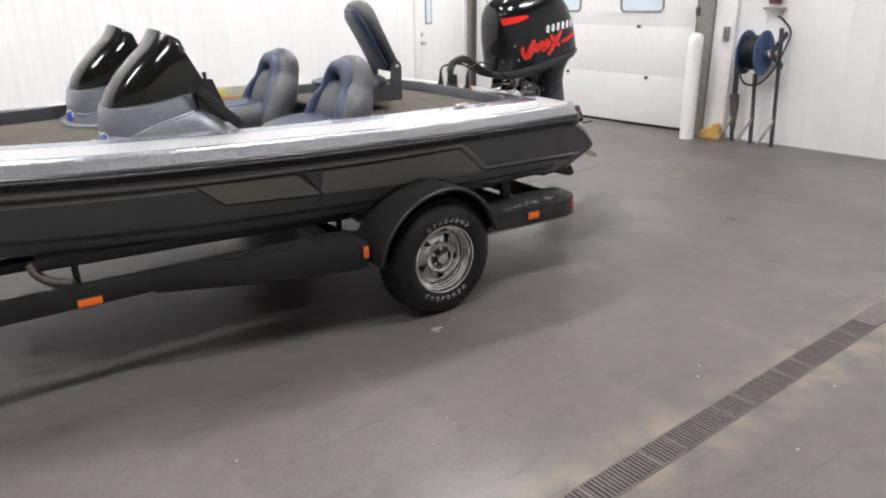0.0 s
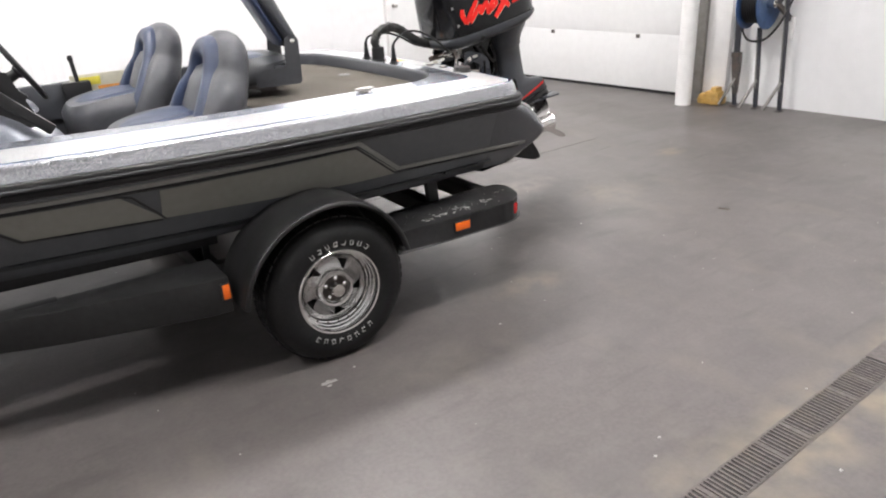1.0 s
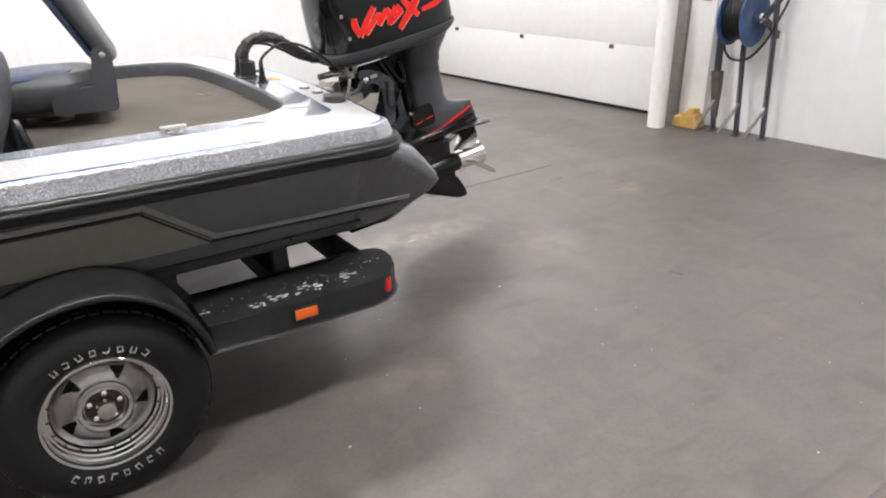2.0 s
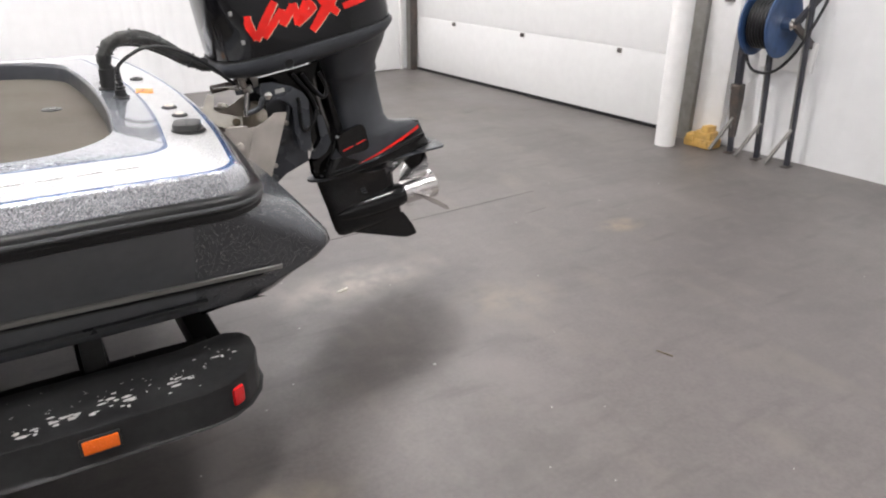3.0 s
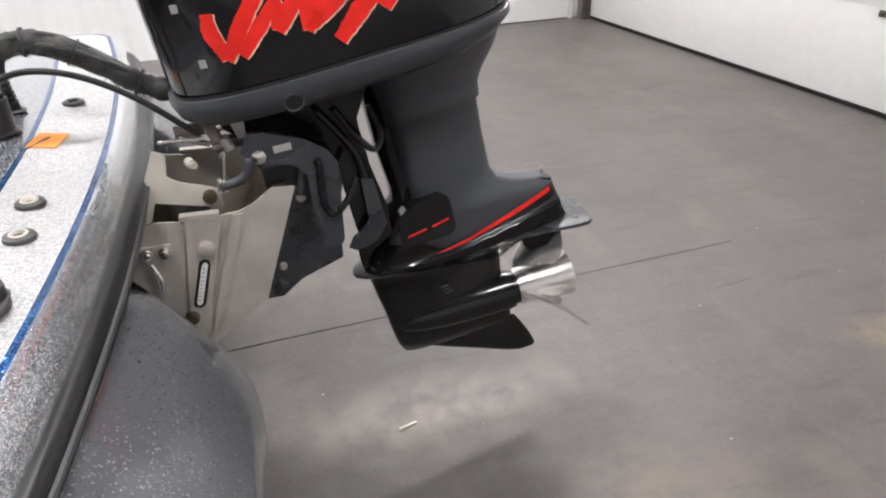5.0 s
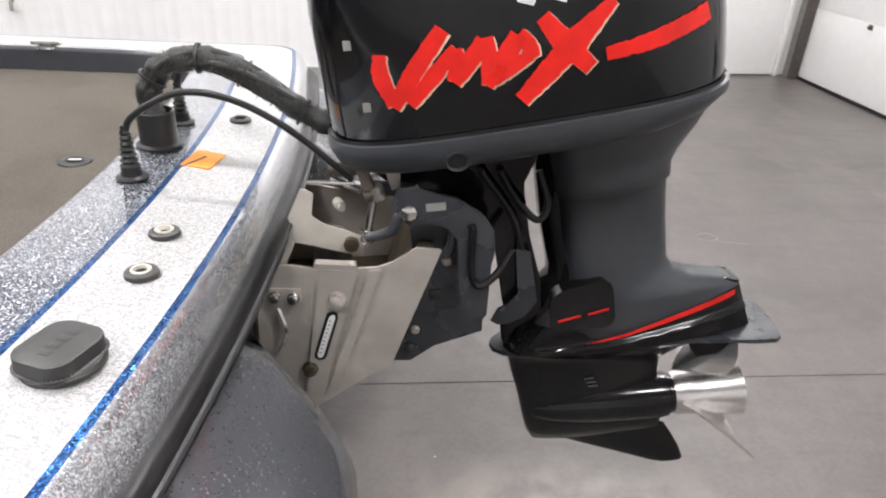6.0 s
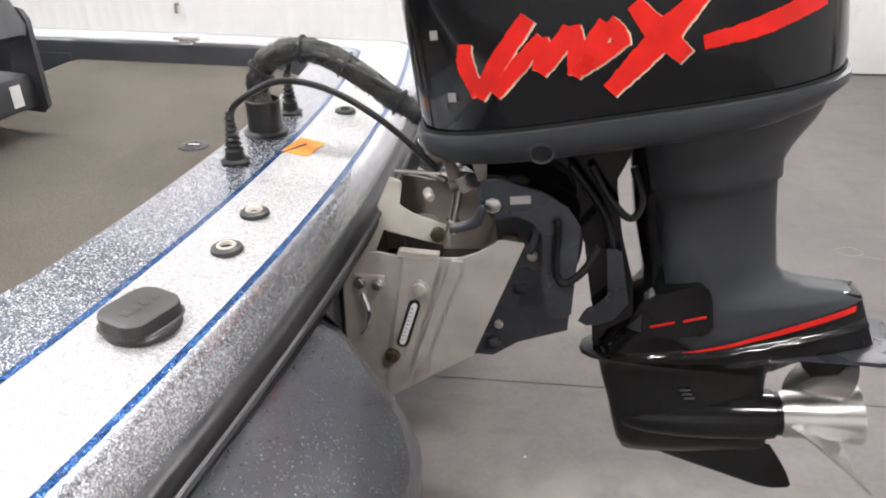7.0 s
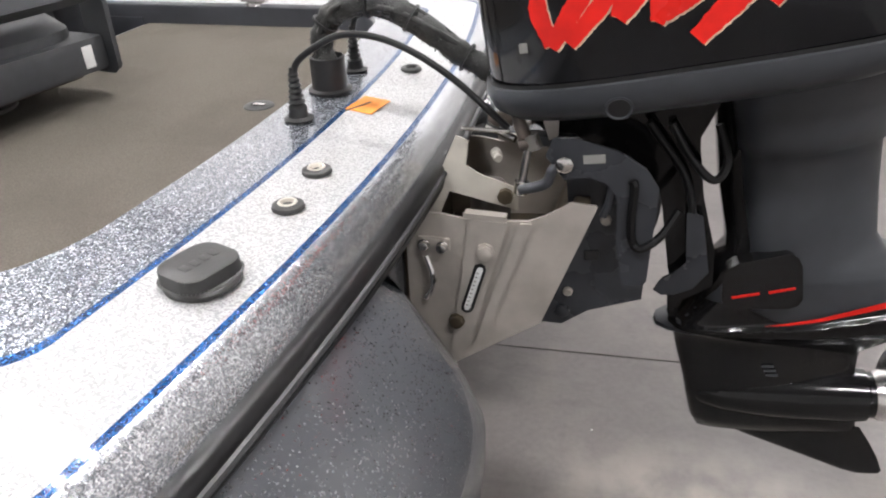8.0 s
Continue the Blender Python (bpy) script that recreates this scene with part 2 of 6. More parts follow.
    mul = nt.nodes.new("ShaderNodeMath")
    mul.operation = "MULTIPLY"
    nt.links.new(fac, mul.inputs[0])
    nt.links.new(near.outputs["Result"], mul.inputs[1])
    nt.links.new(mul.outputs[0], m.inputs[0])
    nt.links.new(out, bsdf.inputs["Base Color"])
    return mat


M_FLOOR = floor_material()
M_WALL = material("white_wall_sheet", (0.80, 0.80, 0.805), 0.45, 0, 0.02, 8, 0.08, 1.2, (0.76, 0.75, 0.74))
M_WALLGREY = material("grey_painted_wall", (0.50, 0.50, 0.50), 0.55, 0, 0.04, 8, 0.2, 1.2, (0.40, 0.40, 0.40))
M_CEIL = material("grey_ceiling", (0.20, 0.20, 0.20), 0.6, 0, 0.04, 8)
M_DOORPANEL = material("white_door_panel", (0.80, 0.80, 0.795), 0.4, 0, 0.02, 12, 0.12, 1.4, (0.74, 0.73, 0.70), 0.1, 300)
M_WHITE = material("white_plastic", (0.80, 0.79, 0.78), 0.4, 0, 0.03, 14, 0.15, 3, (0.6, 0.57, 0.53))
M_GALV = material("grey_steel", (0.26, 0.25, 0.235), 0.5, 0.35, 0.12, 20, 0.4, 4, (0.18, 0.165, 0.15))
M_DARKSTEEL = material("dark_steel", (0.075, 0.066, 0.062), 0.5, 0.3, 0.2, 40, 0.6, 9, (0.17, 0.12, 0.095))
M_RUBBER = material("black_rubber", (0.012, 0.012, 0.013), 0.38, 0, 0.2, 60, 0.2, 5, (0.03, 0.029, 0.028), 0.1, 300, specular=0.35)
M_INSERT = material("dark_grey_vinyl_insert", (0.050, 0.051, 0.054), 0.5, 0, 0.1, 40)
M_BLACKPL = material("black_plastic", (0.014, 0.014, 0.015), 0.42, 0, 0.2, 60)
M_GRATE = material("cast_grate", (0.120, 0.104, 0.100), 0.55, 0.1, 0.25, 60, 0.45, 9, (0.19, 0.155, 0.12), 0.3, 300)
# near-black colour for the shade between the drain's bars
M_PITSHADE = material("drain_shade", (0.02, 0.019, 0.018), 0.8, 0, 0.2, 20)
M_GLASS = material("window_glass", (0.62, 0.74, 0.80), 0.08, 0, 0.05, 3, specular=0.6)
M_REELBLUE = material("blue_painted_steel", (0.034, 0.078, 0.19), 0.42, 0, 0.15, 15, 0.5, 10, (0.022, 0.042, 0.09))
M_STANDBLUE = material("dark_blue_grey_steel", (0.036, 0.037, 0.048), 0.5, 0.2, 0.15, 30, 0.4, 8, (0.08, 0.065, 0.06))
M_HOSE = material("black_hose", (0.011, 0.011, 0.012), 0.42, 0, 0.15, 60, specular=0.3)
M_YELLOW = material("yellow_plastic", (0.52, 0.32, 0.09), 0.55, 0, 0.15, 20, 0.45, 12, (0.26, 0.17, 0.08))
M_HULL = material("charcoal_gelcoat", (0.030, 0.032, 0.035), 0.30, 0.1, 0.06, 30, 0.15, 2.5, (0.04, 0.04, 0.04), coat=0.4, rough_spread=0.04)
M_HULLSIDE = material("charcoal_side_gelcoat", (0.104, 0.108, 0.117), 0.24, 0, 0.05, 30, 0.12, 2.5, (0.058, 0.060, 0.066), coat=0.35, rough_spread=0.03, specular=0.4)
M_HULLFLAKE = flake_material("charcoal_flake_gelcoat", (0.078, 0.082, 0.091), (0.25, 0.255, 0.27), 0.09, 430, 0.24, 0.0, 0.34, 0.008, True, 0.35, 0.4)
M_PANEL = material("warm_grey_decal", (0.245, 0.24, 0.216), 0.34, 0.1, 0.05, 30, coat=0.3)
M_LINE = material("pale_grey_line", (0.25, 0.247, 0.235), 0.5, 0.0, 0.05, 30)
M_DECKGREY = flake_material("grey_flake_gelcoat", (0.125, 0.138, 0.170), (0.80, 0.82, 0.86), 0.20, 520, 0.27, 0.5, 0.46, 0.09, coat=1.0, coat_ior=1.6)
M_DECKEDGE = flake_material("silver_grey_flake_edge", (0.29, 0.304, 0.335), (0.88, 0.89, 0.92), 0.42, 480, 0.27, 0.72, 0.28, 0.26, coat=1.0, coat_ior=1.6)
M_DECKWHITE = flake_material("silver_white_flake_gelcoat", (0.35, 0.355, 0.36), (0.55, 0.55, 0.555), 0.55, 400, 0.42, 0.20, 0.40, 0.10, coat=0.3)
M_DECKBLUE = flake_material("blue_flake_gelcoat", (0.006, 0.032, 0.12), (0.025, 0.15, 0.42), 0.38, 470, coat=0.35)
M_LIP = material("dark_grey_gelcoat", (0.052, 0.055, 0.064), 0.35, 0.1, 0.06, 30, coat=0.4)
M_CARPET = material("taupe_marine_carpet", (0.108, 0.097, 0.083), 0.95, 0, 0.25, 320, 0.55, 3.0, (0.072, 0.064, 0.055), 0.8, 420, specular=0.1)
M_CONSOLE = flake_material("silver_grey_flake_console", (0.175, 0.187, 0.222), (0.42, 0.44, 0.49), 0.15, 620, 0.36, 0.3, 0.10, coat=0.25)
M_SMOKE = material("smoked_acrylic", (0.010, 0.010, 0.009), 0.12, 0, 0.1, 10, coat=1.0, rough_spread=0.03)
M_VINYL = material("grey_vinyl", (0.058, 0.060, 0.069), 0.42, 0, 0.10, 40, 0.35, 7, (0.095, 0.096, 0.104), 0.25, 380)
M_VINYLDARK = material("dark_grey_vinyl", (0.045, 0.047, 0.053), 0.42, 0, 0.10, 40, 0.35, 7, (0.075, 0.076, 0.08), 0.25, 380)
M_VINYLBLUE = material("navy_vinyl", (0.023, 0.036, 0.078), 0.40, 0, 0.1, 40, 0.25, 7, (0.045, 0.056, 0.088), 0.25, 380)
M_PIPING = material("pale_grey_piping", (0.26, 0.26, 0.27), 0.45, 0, 0.1, 60)
M_TRAILER = material("black_trailer_paint", (0.015, 0.015, 0.0155), 0.40, 0, 0.2, 40, 0.3, 6, (0.022, 0.021, 0.020), 0.1, 150, specular=0.35)
M_CHIP = material("worn_white_primer", (0.55, 0.54, 0.52), 0.6, 0, 0.2, 80)
M_TYRE = material("tyre_rubber", (0.010, 0.010, 0.0105), 0.55, 0, 0.2, 60, 0.3, 8, (0.014, 0.013, 0.012), 0.25, 260, specular=0.28)
M_CHROME = material("chrome", (0.88, 0.88, 0.88), 0.09, 1.0, 0.03, 30, rough_spread=0.04)
M_POLISH = material("polished_stainless", (0.76, 0.74, 0.72), 0.20, 1.0, 0.05, 30, rough_spread=0.08)
M_PROP = material("bright_cast_stainless", (0.86, 0.84, 0.825), 0.24, 1.0, 0.02, 6, rough_spread=0.02)
M_LETTER = material("raised_pale_rubber", (0.40, 0.395, 0.385), 0.6, 0, 0.7, 160)
M_AMBER = material("amber_reflector", (0.95, 0.17, 0.012), 0.25, 0, 0.06, 200, coat=0.5)
M_RED = material("red_lens", (0.55, 0.012, 0.015), 0.22, 0, 0.1, 200, coat=0.5)
M_ALARM = material("dull_red_box", (0.10, 0.035, 0.035), 0.5, 0, 0.1, 30)
M_WHEEL = material("polished_wheel_disc", (0.88, 0.87, 0.86), 0.20, 1.0, 0.02, 12, rough_spread=0.02)
M_COWL = material("black_gloss_cowl", (0.005, 0.005, 0.006), 0.15, 0, 0.1, 15, coat=0.25, rough_spread=0.04, specular=0.35)
M_MOTORGREY = material("dark_grey_motor_paint", (0.046, 0.0495, 0.057), 0.36, 0.1, 0.06, 30, 0.15, 6, (0.07, 0.073, 0.08), rough_spread=0.05)
M_MOTORBLACK = material("black_motor_paint", (0.0075, 0.0075, 0.008), 0.13, 0, 0.15, 30, 0.2, 8, (0.014, 0.014, 0.014), rough_spread=0.05, coat=0.1, specular=0.3)
M_CLAMP = material("blue_black_cast_paint", (0.036, 0.039, 0.046), 0.28, 0.1, 0.08, 30, 0.25, 9, (0.055, 0.058, 0.064), rough_spread=0.06)
M_DECALRED = material("red_decal", (0.74, 0.020, 0.014), 0.34, 0, 0.14, 22, 0.3, 14, (0.55, 0.012, 0.010), specular=0.3)
M_DECALPALE = material("pale_decal_edge", (0.78, 0.62, 0.45), 0.4, 0, 0.1, 30)
M_DECALWHITE = material("white_decal", (0.75, 0.75, 0.75), 0.35, 0, 0.04, 30)
M_ALU = material("brushed_aluminium", (0.46, 0.425, 0.39), 0.36, 0.25, 0.10, 16, 0.5, 7, (0.30, 0.265, 0.225), 0.2, 120)
M_CREAMALU = material("pale_cast_aluminium", (0.62, 0.59, 0.53), 0.5, 0.1, 0.06, 20, 0.3, 9, (0.45, 0.40, 0.31))
M_ALUDIRTY = material("stained_aluminium", (0.17, 0.14, 0.10), 0.40, 0.8, 0.3, 14, 0.6, 9, (0.07, 0.058, 0.042))
M_ORANGE = material("orange_sticker", (0.95, 0.33, 0.05), 0.5, 0, 0.06, 60)
M_LOOM = material("braided_black_loom", (0.013, 0.0135, 0.013), 0.48, 0, 0.45, 150, 0.4, 18, (0.05, 0.05, 0.045), 1.0, 240)
M_CAP = material("grey_black_plastic_cap", (0.036, 0.036, 0.036), 0.42, 0, 0.1, 60, 0.3, 20, (0.09, 0.09, 0.088), 0.15, 300)
M_JOINT = material("dark_joint_filler", (0.080, 0.072, 0.069), 0.8, 0, 0.2, 30)
M_TUBE = glow_material("lit_tube", (1.0, 0.972, 0.968), TUBE_STRENGTH)
M_LED = material("blue_lens", (0.05, 0.10, 0.55), 0.2, 0, 0.1, 50, coat=0.5)
M_CREAM = material("cream_label", (0.62, 0.60, 0.48), 0.5, 0, 0.06, 30)
M_LABELYELLOW = material("yellow_label", (0.75, 0.66, 0.08), 0.5, 0, 0.06, 30)
M_LABELORANGE = material("orange_label", (0.75, 0.30, 0.05), 0.5, 0, 0.06, 30)
M_LETTERING = material("worn_silver_lettering", (0.78, 0.76, 0.76), 0.5, 0.0, 0.3, 120)
M_SPECK = material("pale_paint_speck", (0.42, 0.41, 0.39), 0.7, 0, 0.1, 60)


# ---- the room ----
ROOM = pose(5.25, 5.36, 0, 0, 0, 5.1)      # its corner; x runs along the rear wall, y along the door wall
DOOR_LO, DOOR_HI = -4.12, -0.14            # the door's opening along y
HEAD = 3.05
ROOM_X, ROOM_Y, ROOM_H = -14.0, -13.0, 4.8


def room_thing(name, label, category, at=(0, 0, 0), group="", kind=""):
    return thing(name, ROOM @ pose(*at), label, category, group, kind)


def room_part(name, bm, mat, parent, label="", angle=38):
    return part(name, moved(bm, ROOM), mat, parent, label, angle)


def room_solid(name, bm, mat, label, category, group="", kind="", angle=38):
    return solid(name, moved(bm, ROOM), mat, label, category, group, kind, angle)


def ribbed(length, z0, z1, step=0.305, rib=0.0035, minor=0.0007):
    """A ribbed wall sheet in the plane y = 0 with its face towards -y, from x = 0 to length."""
    xs, x = [(0.0, 0.0)], 0.06
    while x < length - 0.1:
        xs += [(x, 0), (x + 0.014, -rib), (x + 0.042, -rib), (x + 0.056, 0)]
        for k in (0.13, 0.215):
            if x + k + 0.03 < length:
                xs += [(x + k, 0), (x + k + 0.008, -minor), (x + k + 0.022, -minor), (x + k + 0.03, 0)]
        x += step
    xs.append((length, 0))
    bm = bmesh.new()
    add_rows(bm, [[(a, b, z0) for a, b in xs], [(a, b, z1) for a, b in xs]])
    add_rows(bm, [[(0, 0.0, z1), (length, 0.0, z1)], [(0, 0.16, z1), (length, 0.16, z1)], [(0, 0.16, z0), (length, 0.16, z0)], [(0, 0.0, z0), (length, 0.0, z0)]])
    return bm


tagged(room_solid("floor", box((ROOM_X, ROOM_Y, -0.2), (0.3, 0.3, 0)), M_FLOOR, "", "", kind="structure"), "grey sealed concrete workshop floor with scuffs and dust", "floor")
room_solid("ceiling", box((ROOM_X, ROOM_Y, ROOM_H), (0.3, 0.3, ROOM_H + 0.15)), M_CEIL, "plain grey workshop ceiling", "ceiling", kind="structure")
# the ribbed sheets: rear wall along x, door wall along y
room_solid("wall_rear", moved(ribbed(-ROOM_X, 0, ROOM_H), pose(ROOM_X, 0, 0)), M_WALL, "white ribbed metal sheet wall", "wall", kind="structure", angle=20)
room_solid("wall_door_side", moved(ribbed(DOOR_LO - 0.42 - ROOM_Y, 0, ROOM_H), pose(0.06, DOOR_LO - 0.42, 0, 0, 0, -90)), M_WALL, "white ribbed metal sheet wall beside the overhead door", "wall", kind="structure", angle=20)
room_solid("wall_door_head", box((0.06, DOOR_LO - 0.41, HEAD), (0.22, 0.0, ROOM_H)), M_WALL, "plain white wall above the overhead door", "wall", kind="structure")
room_solid("wall_near", box((ROOM_X, ROOM_Y - 0.16, 0), (0.3, ROOM_Y, ROOM_H)), M_WALLGREY, "plain grey workshop wall", "wall", kind="structure")
room_solid("wall_far_end", box((ROOM_X - 0.16, ROOM_Y, 0), (ROOM_X, 0.3, ROOM_H)), M_WALLGREY, "plain grey workshop wall", "wall", kind="structure")
room_solid("wall_corner", box((0.02, DOOR_HI, 0), (0.22, 0.0, HEAD)), M_WALL, "narrow white wall strip in the corner", "wall", kind="structure")


def overhead_door():
    d = room_thing("overhead_door", "white insulated sectional overhead door, closed, with window row", "garage door", (0.1, (DOOR_LO + DOOR_HI) / 2, 0))
    lines = [0.03, 0.66, 1.28, 1.90, 2.50, HEAD + 0.02]
    for k, (a, b) in enumerate(zip(lines, lines[1:])):
        p = room_part("panel", box((0.06, DOOR_LO, a + 0.0004), (0.12, DOOR_HI, b - 0.0004), 0.0008), M_DOORPANEL, d)
        if k == 2:
            for c in (-3.28, -1.96, -0.72):
                w = room_part("window_frame", rounded_frame(c, 1.62, 0.66, 0.34, 0.07, 0.026), M_GALV, p, "grey rounded plastic window frame")
                room_part("pane", rounded_plate(c, 1.62, 0.65, 0.33, 0.065, 0.056), M_GLASS, p, "pale blue window pane")
    room_part("bottom_seal", box((0.05, DOOR_LO, 0.002), (0.11, DOOR_HI, 0.032), 0.004), M_RUBBER, d, "black rubber bottom seal")
    for z, ys in ((0.632, (-3.43, -2.11, -0.925)), (1.277, (-3.26, -1.95, -0.77))):
        for y in ys:
            b = room_part("hinge_bolt", lathe([(0.0, 0), (0.022, 0), (0.022, 0.008), (0.014, 0.012), (0.014, 0.026), (0.0, 0.028)], along((0.058, y, z), (0, y, z)), 12), M_DARKSTEEL, d, "small dark hinge bolt")
            room_part("plate", box((0.054, y - 0.03, z - 0.022), (0.0585, y + 0.03, z + 0.022), 0.002), M_GALV, b)


def rounded_rect(w, h, r, n=5):
    out = []
    for cx, cz, a0 in ((w / 2 - r, h / 2 - r, 0), (-w / 2 + r, h / 2 - r, 90), (-w / 2 + r, -h / 2 + r, 180), (w / 2 - r, -h / 2 + r, 270)):
        for k in range(n + 1):
            a = radians(a0 + 90 * k / n)
            out.append((cx + r * math.cos(a), cz + r * math.sin(a)))
    return out


def rounded_frame(y, z, w, h, r, t):
    rows = []
    for x, grow in ((0.06, 0.0), (0.048, 0.0), (0.044, -0.008), (0.048, -t), (0.06, -t)):
        rows.append([(x, y + a, z + b) for a, b in rounded_rect(w + 2 * grow, h + 2 * grow, r + grow)])
    return loft(rows, cap=False)


def rounded_plate(y, z, w, h, r, x):
    return loft([[(xx, y + a, z + b) for a, b in rounded_rect(w, h, r)] for xx in (x, x + 0.002)])


overhead_door()

jamb = room_thing("door_jamb", "grey steel overhead door jamb with track", "door frame", (0.0, DOOR_LO - 0.15, 0), kind="structure")
room_part("column", box((-0.06, DOOR_LO - 0.235, 0), (0.2, DOOR_LO - 0.03, HEAD + 0.1), 0.006), M_GALV, jamb)
room_part("track", box((-0.015, DOOR_LO - 0.028, 0), (0.045, DOOR_LO + 0.01, HEAD), 0.004), M_DARKSTEEL, jamb)
room_part("trim", box((-0.02, DOOR_LO - 0.50, 0), (0.055, DOOR_LO - 0.24, HEAD + 0.1), 0.006), M_WHITE, jamb, "white sheet metal corner trim")
for z, h in ((0.06, 0.17), (0.40, 0.12), (0.72, 0.07), (0.95, 0.13), (1.42, 0.10)):
    room_part("track_bracket", box((-0.085, DOOR_LO - 0.06, z), (-0.055, DOOR_LO - 0.015, z + h), 0.004), M_DARKSTEEL, jamb)
jamb2 = room_thing("door_track", "dark steel vertical door track in the corner", "door track", (0.0, DOOR_HI, 0), kind="structure")
room_part("column", box((-0.03, DOOR_HI + 0.005, 0), (0.015, DOOR_HI + 0.10, HEAD), 0.004), M_GALV, jamb2)
room_part("track", box((-0.04, DOOR_HI - 0.035, 0), (0.05, DOOR_HI, HEAD), 0.004), M_DARKSTEEL, jamb2)

bollard = room_thing("bollard", "white plastic-sleeved guard post beside the overhead door", "bollard", (-0.30, DOOR_LO - 0.03, 0))
room_part("sleeve", lathe([(0.0, 0), (0.083, 0), (0.083, 1.16), (0.078, 1.20), (0.05, 1.235), (0.0, 1.245)], ROOM.inverted() @ pose(5.30, 1.02, 0), 28), M_WHITE, bollard)


def side_door():
    d = room_thing("side_door", "white steel side door, closed, with narrow window", "door", (-0.62, 0, 0))
    room_part("leaf", box((-1.06, -0.05, 0.012), (-0.15, -0.01, 2.06), 0.003), M_DOORPANEL, d)
    for lo, hi in (((-1.13, -0.065, 0), (-1.065, 0, 2.13)), ((-0.145, -0.065, 0), (-0.10, 0, 2.13)), ((-1.063, -0.065, 2.065), (-0.147, 0, 2.13))):
        room_part("frame", box(lo, hi, 0.004), M_WHITE, d)
    w = room_part("window_frame", box((-0.93, -0.058, 1.28), (-0.80, -0.048, 1.86), 0.003), M_GALV, d)
    room_part("pane", box((-0.91, -0.0615, 1.30), (-0.82, -0.0575, 1.84), 0.001), M_GLASS, w)
    k = room_part("door_handle", lathe([(0.0, 0), (0.032, 0), (0.032, 0.008), (0.012, 0.012), (0.012, 0.04), (0.027, 0.05), (0.027, 0.07), (0.0, 0.076)], along((-1.0, -0.05, 1.0), (-1.0, -1, 1.0)), 16), M_POLISH, d)
    room_part("rose", box((-1.022, -0.056, 1.10), (-0.978, -0.049, 1.16), 0.003), M_POLISH, d)


side_door()


def hose_reel():
    """A drum between two discs on a wall bracket; its axle runs along the wall."""
    r = room_thing("hose_reel", "blue steel hose reel with black hose on a wall bracket", "hose reel", (-0.02, -5.04, 1.05))
    cx, cz = -0.23, 1.04
    y0 = -5.0
    for y in (y0 + 0.105, y0 - 0.095):
        disc = lathe([(0.0, 0), (0.05, 0), (0.06, 0.006), (0.20, 0.006), (0.228, 0.012), (0.240, 0.008), (0.240, -0.004), (0.0, -0.006)], along((cx, y, cz), (cx, y - 1, cz)), 36)
        room_part("disc", disc, M_REELBLUE, r)
    turns = []
    for lay, rad in enumerate((0.12, 0.148, 0.176)):
        for k in range(7 * 24 + 1):
            s = k / (7 * 24)
            s = s if lay % 2 == 0 else 1 - s
            a = math.tau * k / 24
            turns.append((cx + rad * math.cos(a), y0 - 0.078 + 0.165 * s, cz + rad * math.sin(a)))
    room_part("hose_coil", tube(turns, 0.0125, 7, 0), M_HOSE, r, "coiled black rubber hose", 60)
    room_part("hub", lathe([(0.0, -0.02), (0.042, -0.02), (0.042, 0.05), (0.03, 0.065), (0.0, 0.07)], along((cx, y0 - 0.11, cz), (cx, y0 - 1, cz)), 18), M_POLISH, r)
    arm = room_part("bracket_arm", beam((cx, y0 - 0.18, cz + 0.0), (0.045, y0 - 0.20, cz + 0.20), 0.03, 0.05), M_STANDBLUE, r)
    room_part("brace", beam((cx, y0 - 0.18, cz), (0.045, y0 - 0.20, cz - 0.17), 0.03, 0.05), M_DARKSTEEL, r)
    room_part("back_plate", box((0.02, y0 - 0.24, cz - 0.36), (0.06, y0 + 0.18, cz - 0.14), 0.003), M_WHITE, r)
    room_part("hose_tail", tube([(cx + 0.02, y0 + 0.10, cz - 0.12), (cx, y0 + 0.14, cz - 0.24), (cx - 0.02, y0 + 0.06, cz - 0.345), (cx, y0 - 0.08, cz - 0.34), (cx, y0 - 0.20, cz - 0.22), (cx + 0.06, y0 - 0.26, cz - 0.05), (0.0, y0 - 0.26, cz + 0.2), (0.0, y0 - 0.16, cz + 0.34), (0.03, y0 - 0.08, cz + 0.38)], 0.011, 8), M_HOSE, r)
    room_part("nozzle", lathe([(0.0, 0), (0.016, 0), (0.022, 0.03), (0.020, 0.07), (0.012, 0.10), (0.0, 0.105)], along((-0.13, -4.735, 1.0), (-0.14, -4.74, 1.2)), 10), M_YELLOW, r, "yellow hose nozzle")


hose_reel()


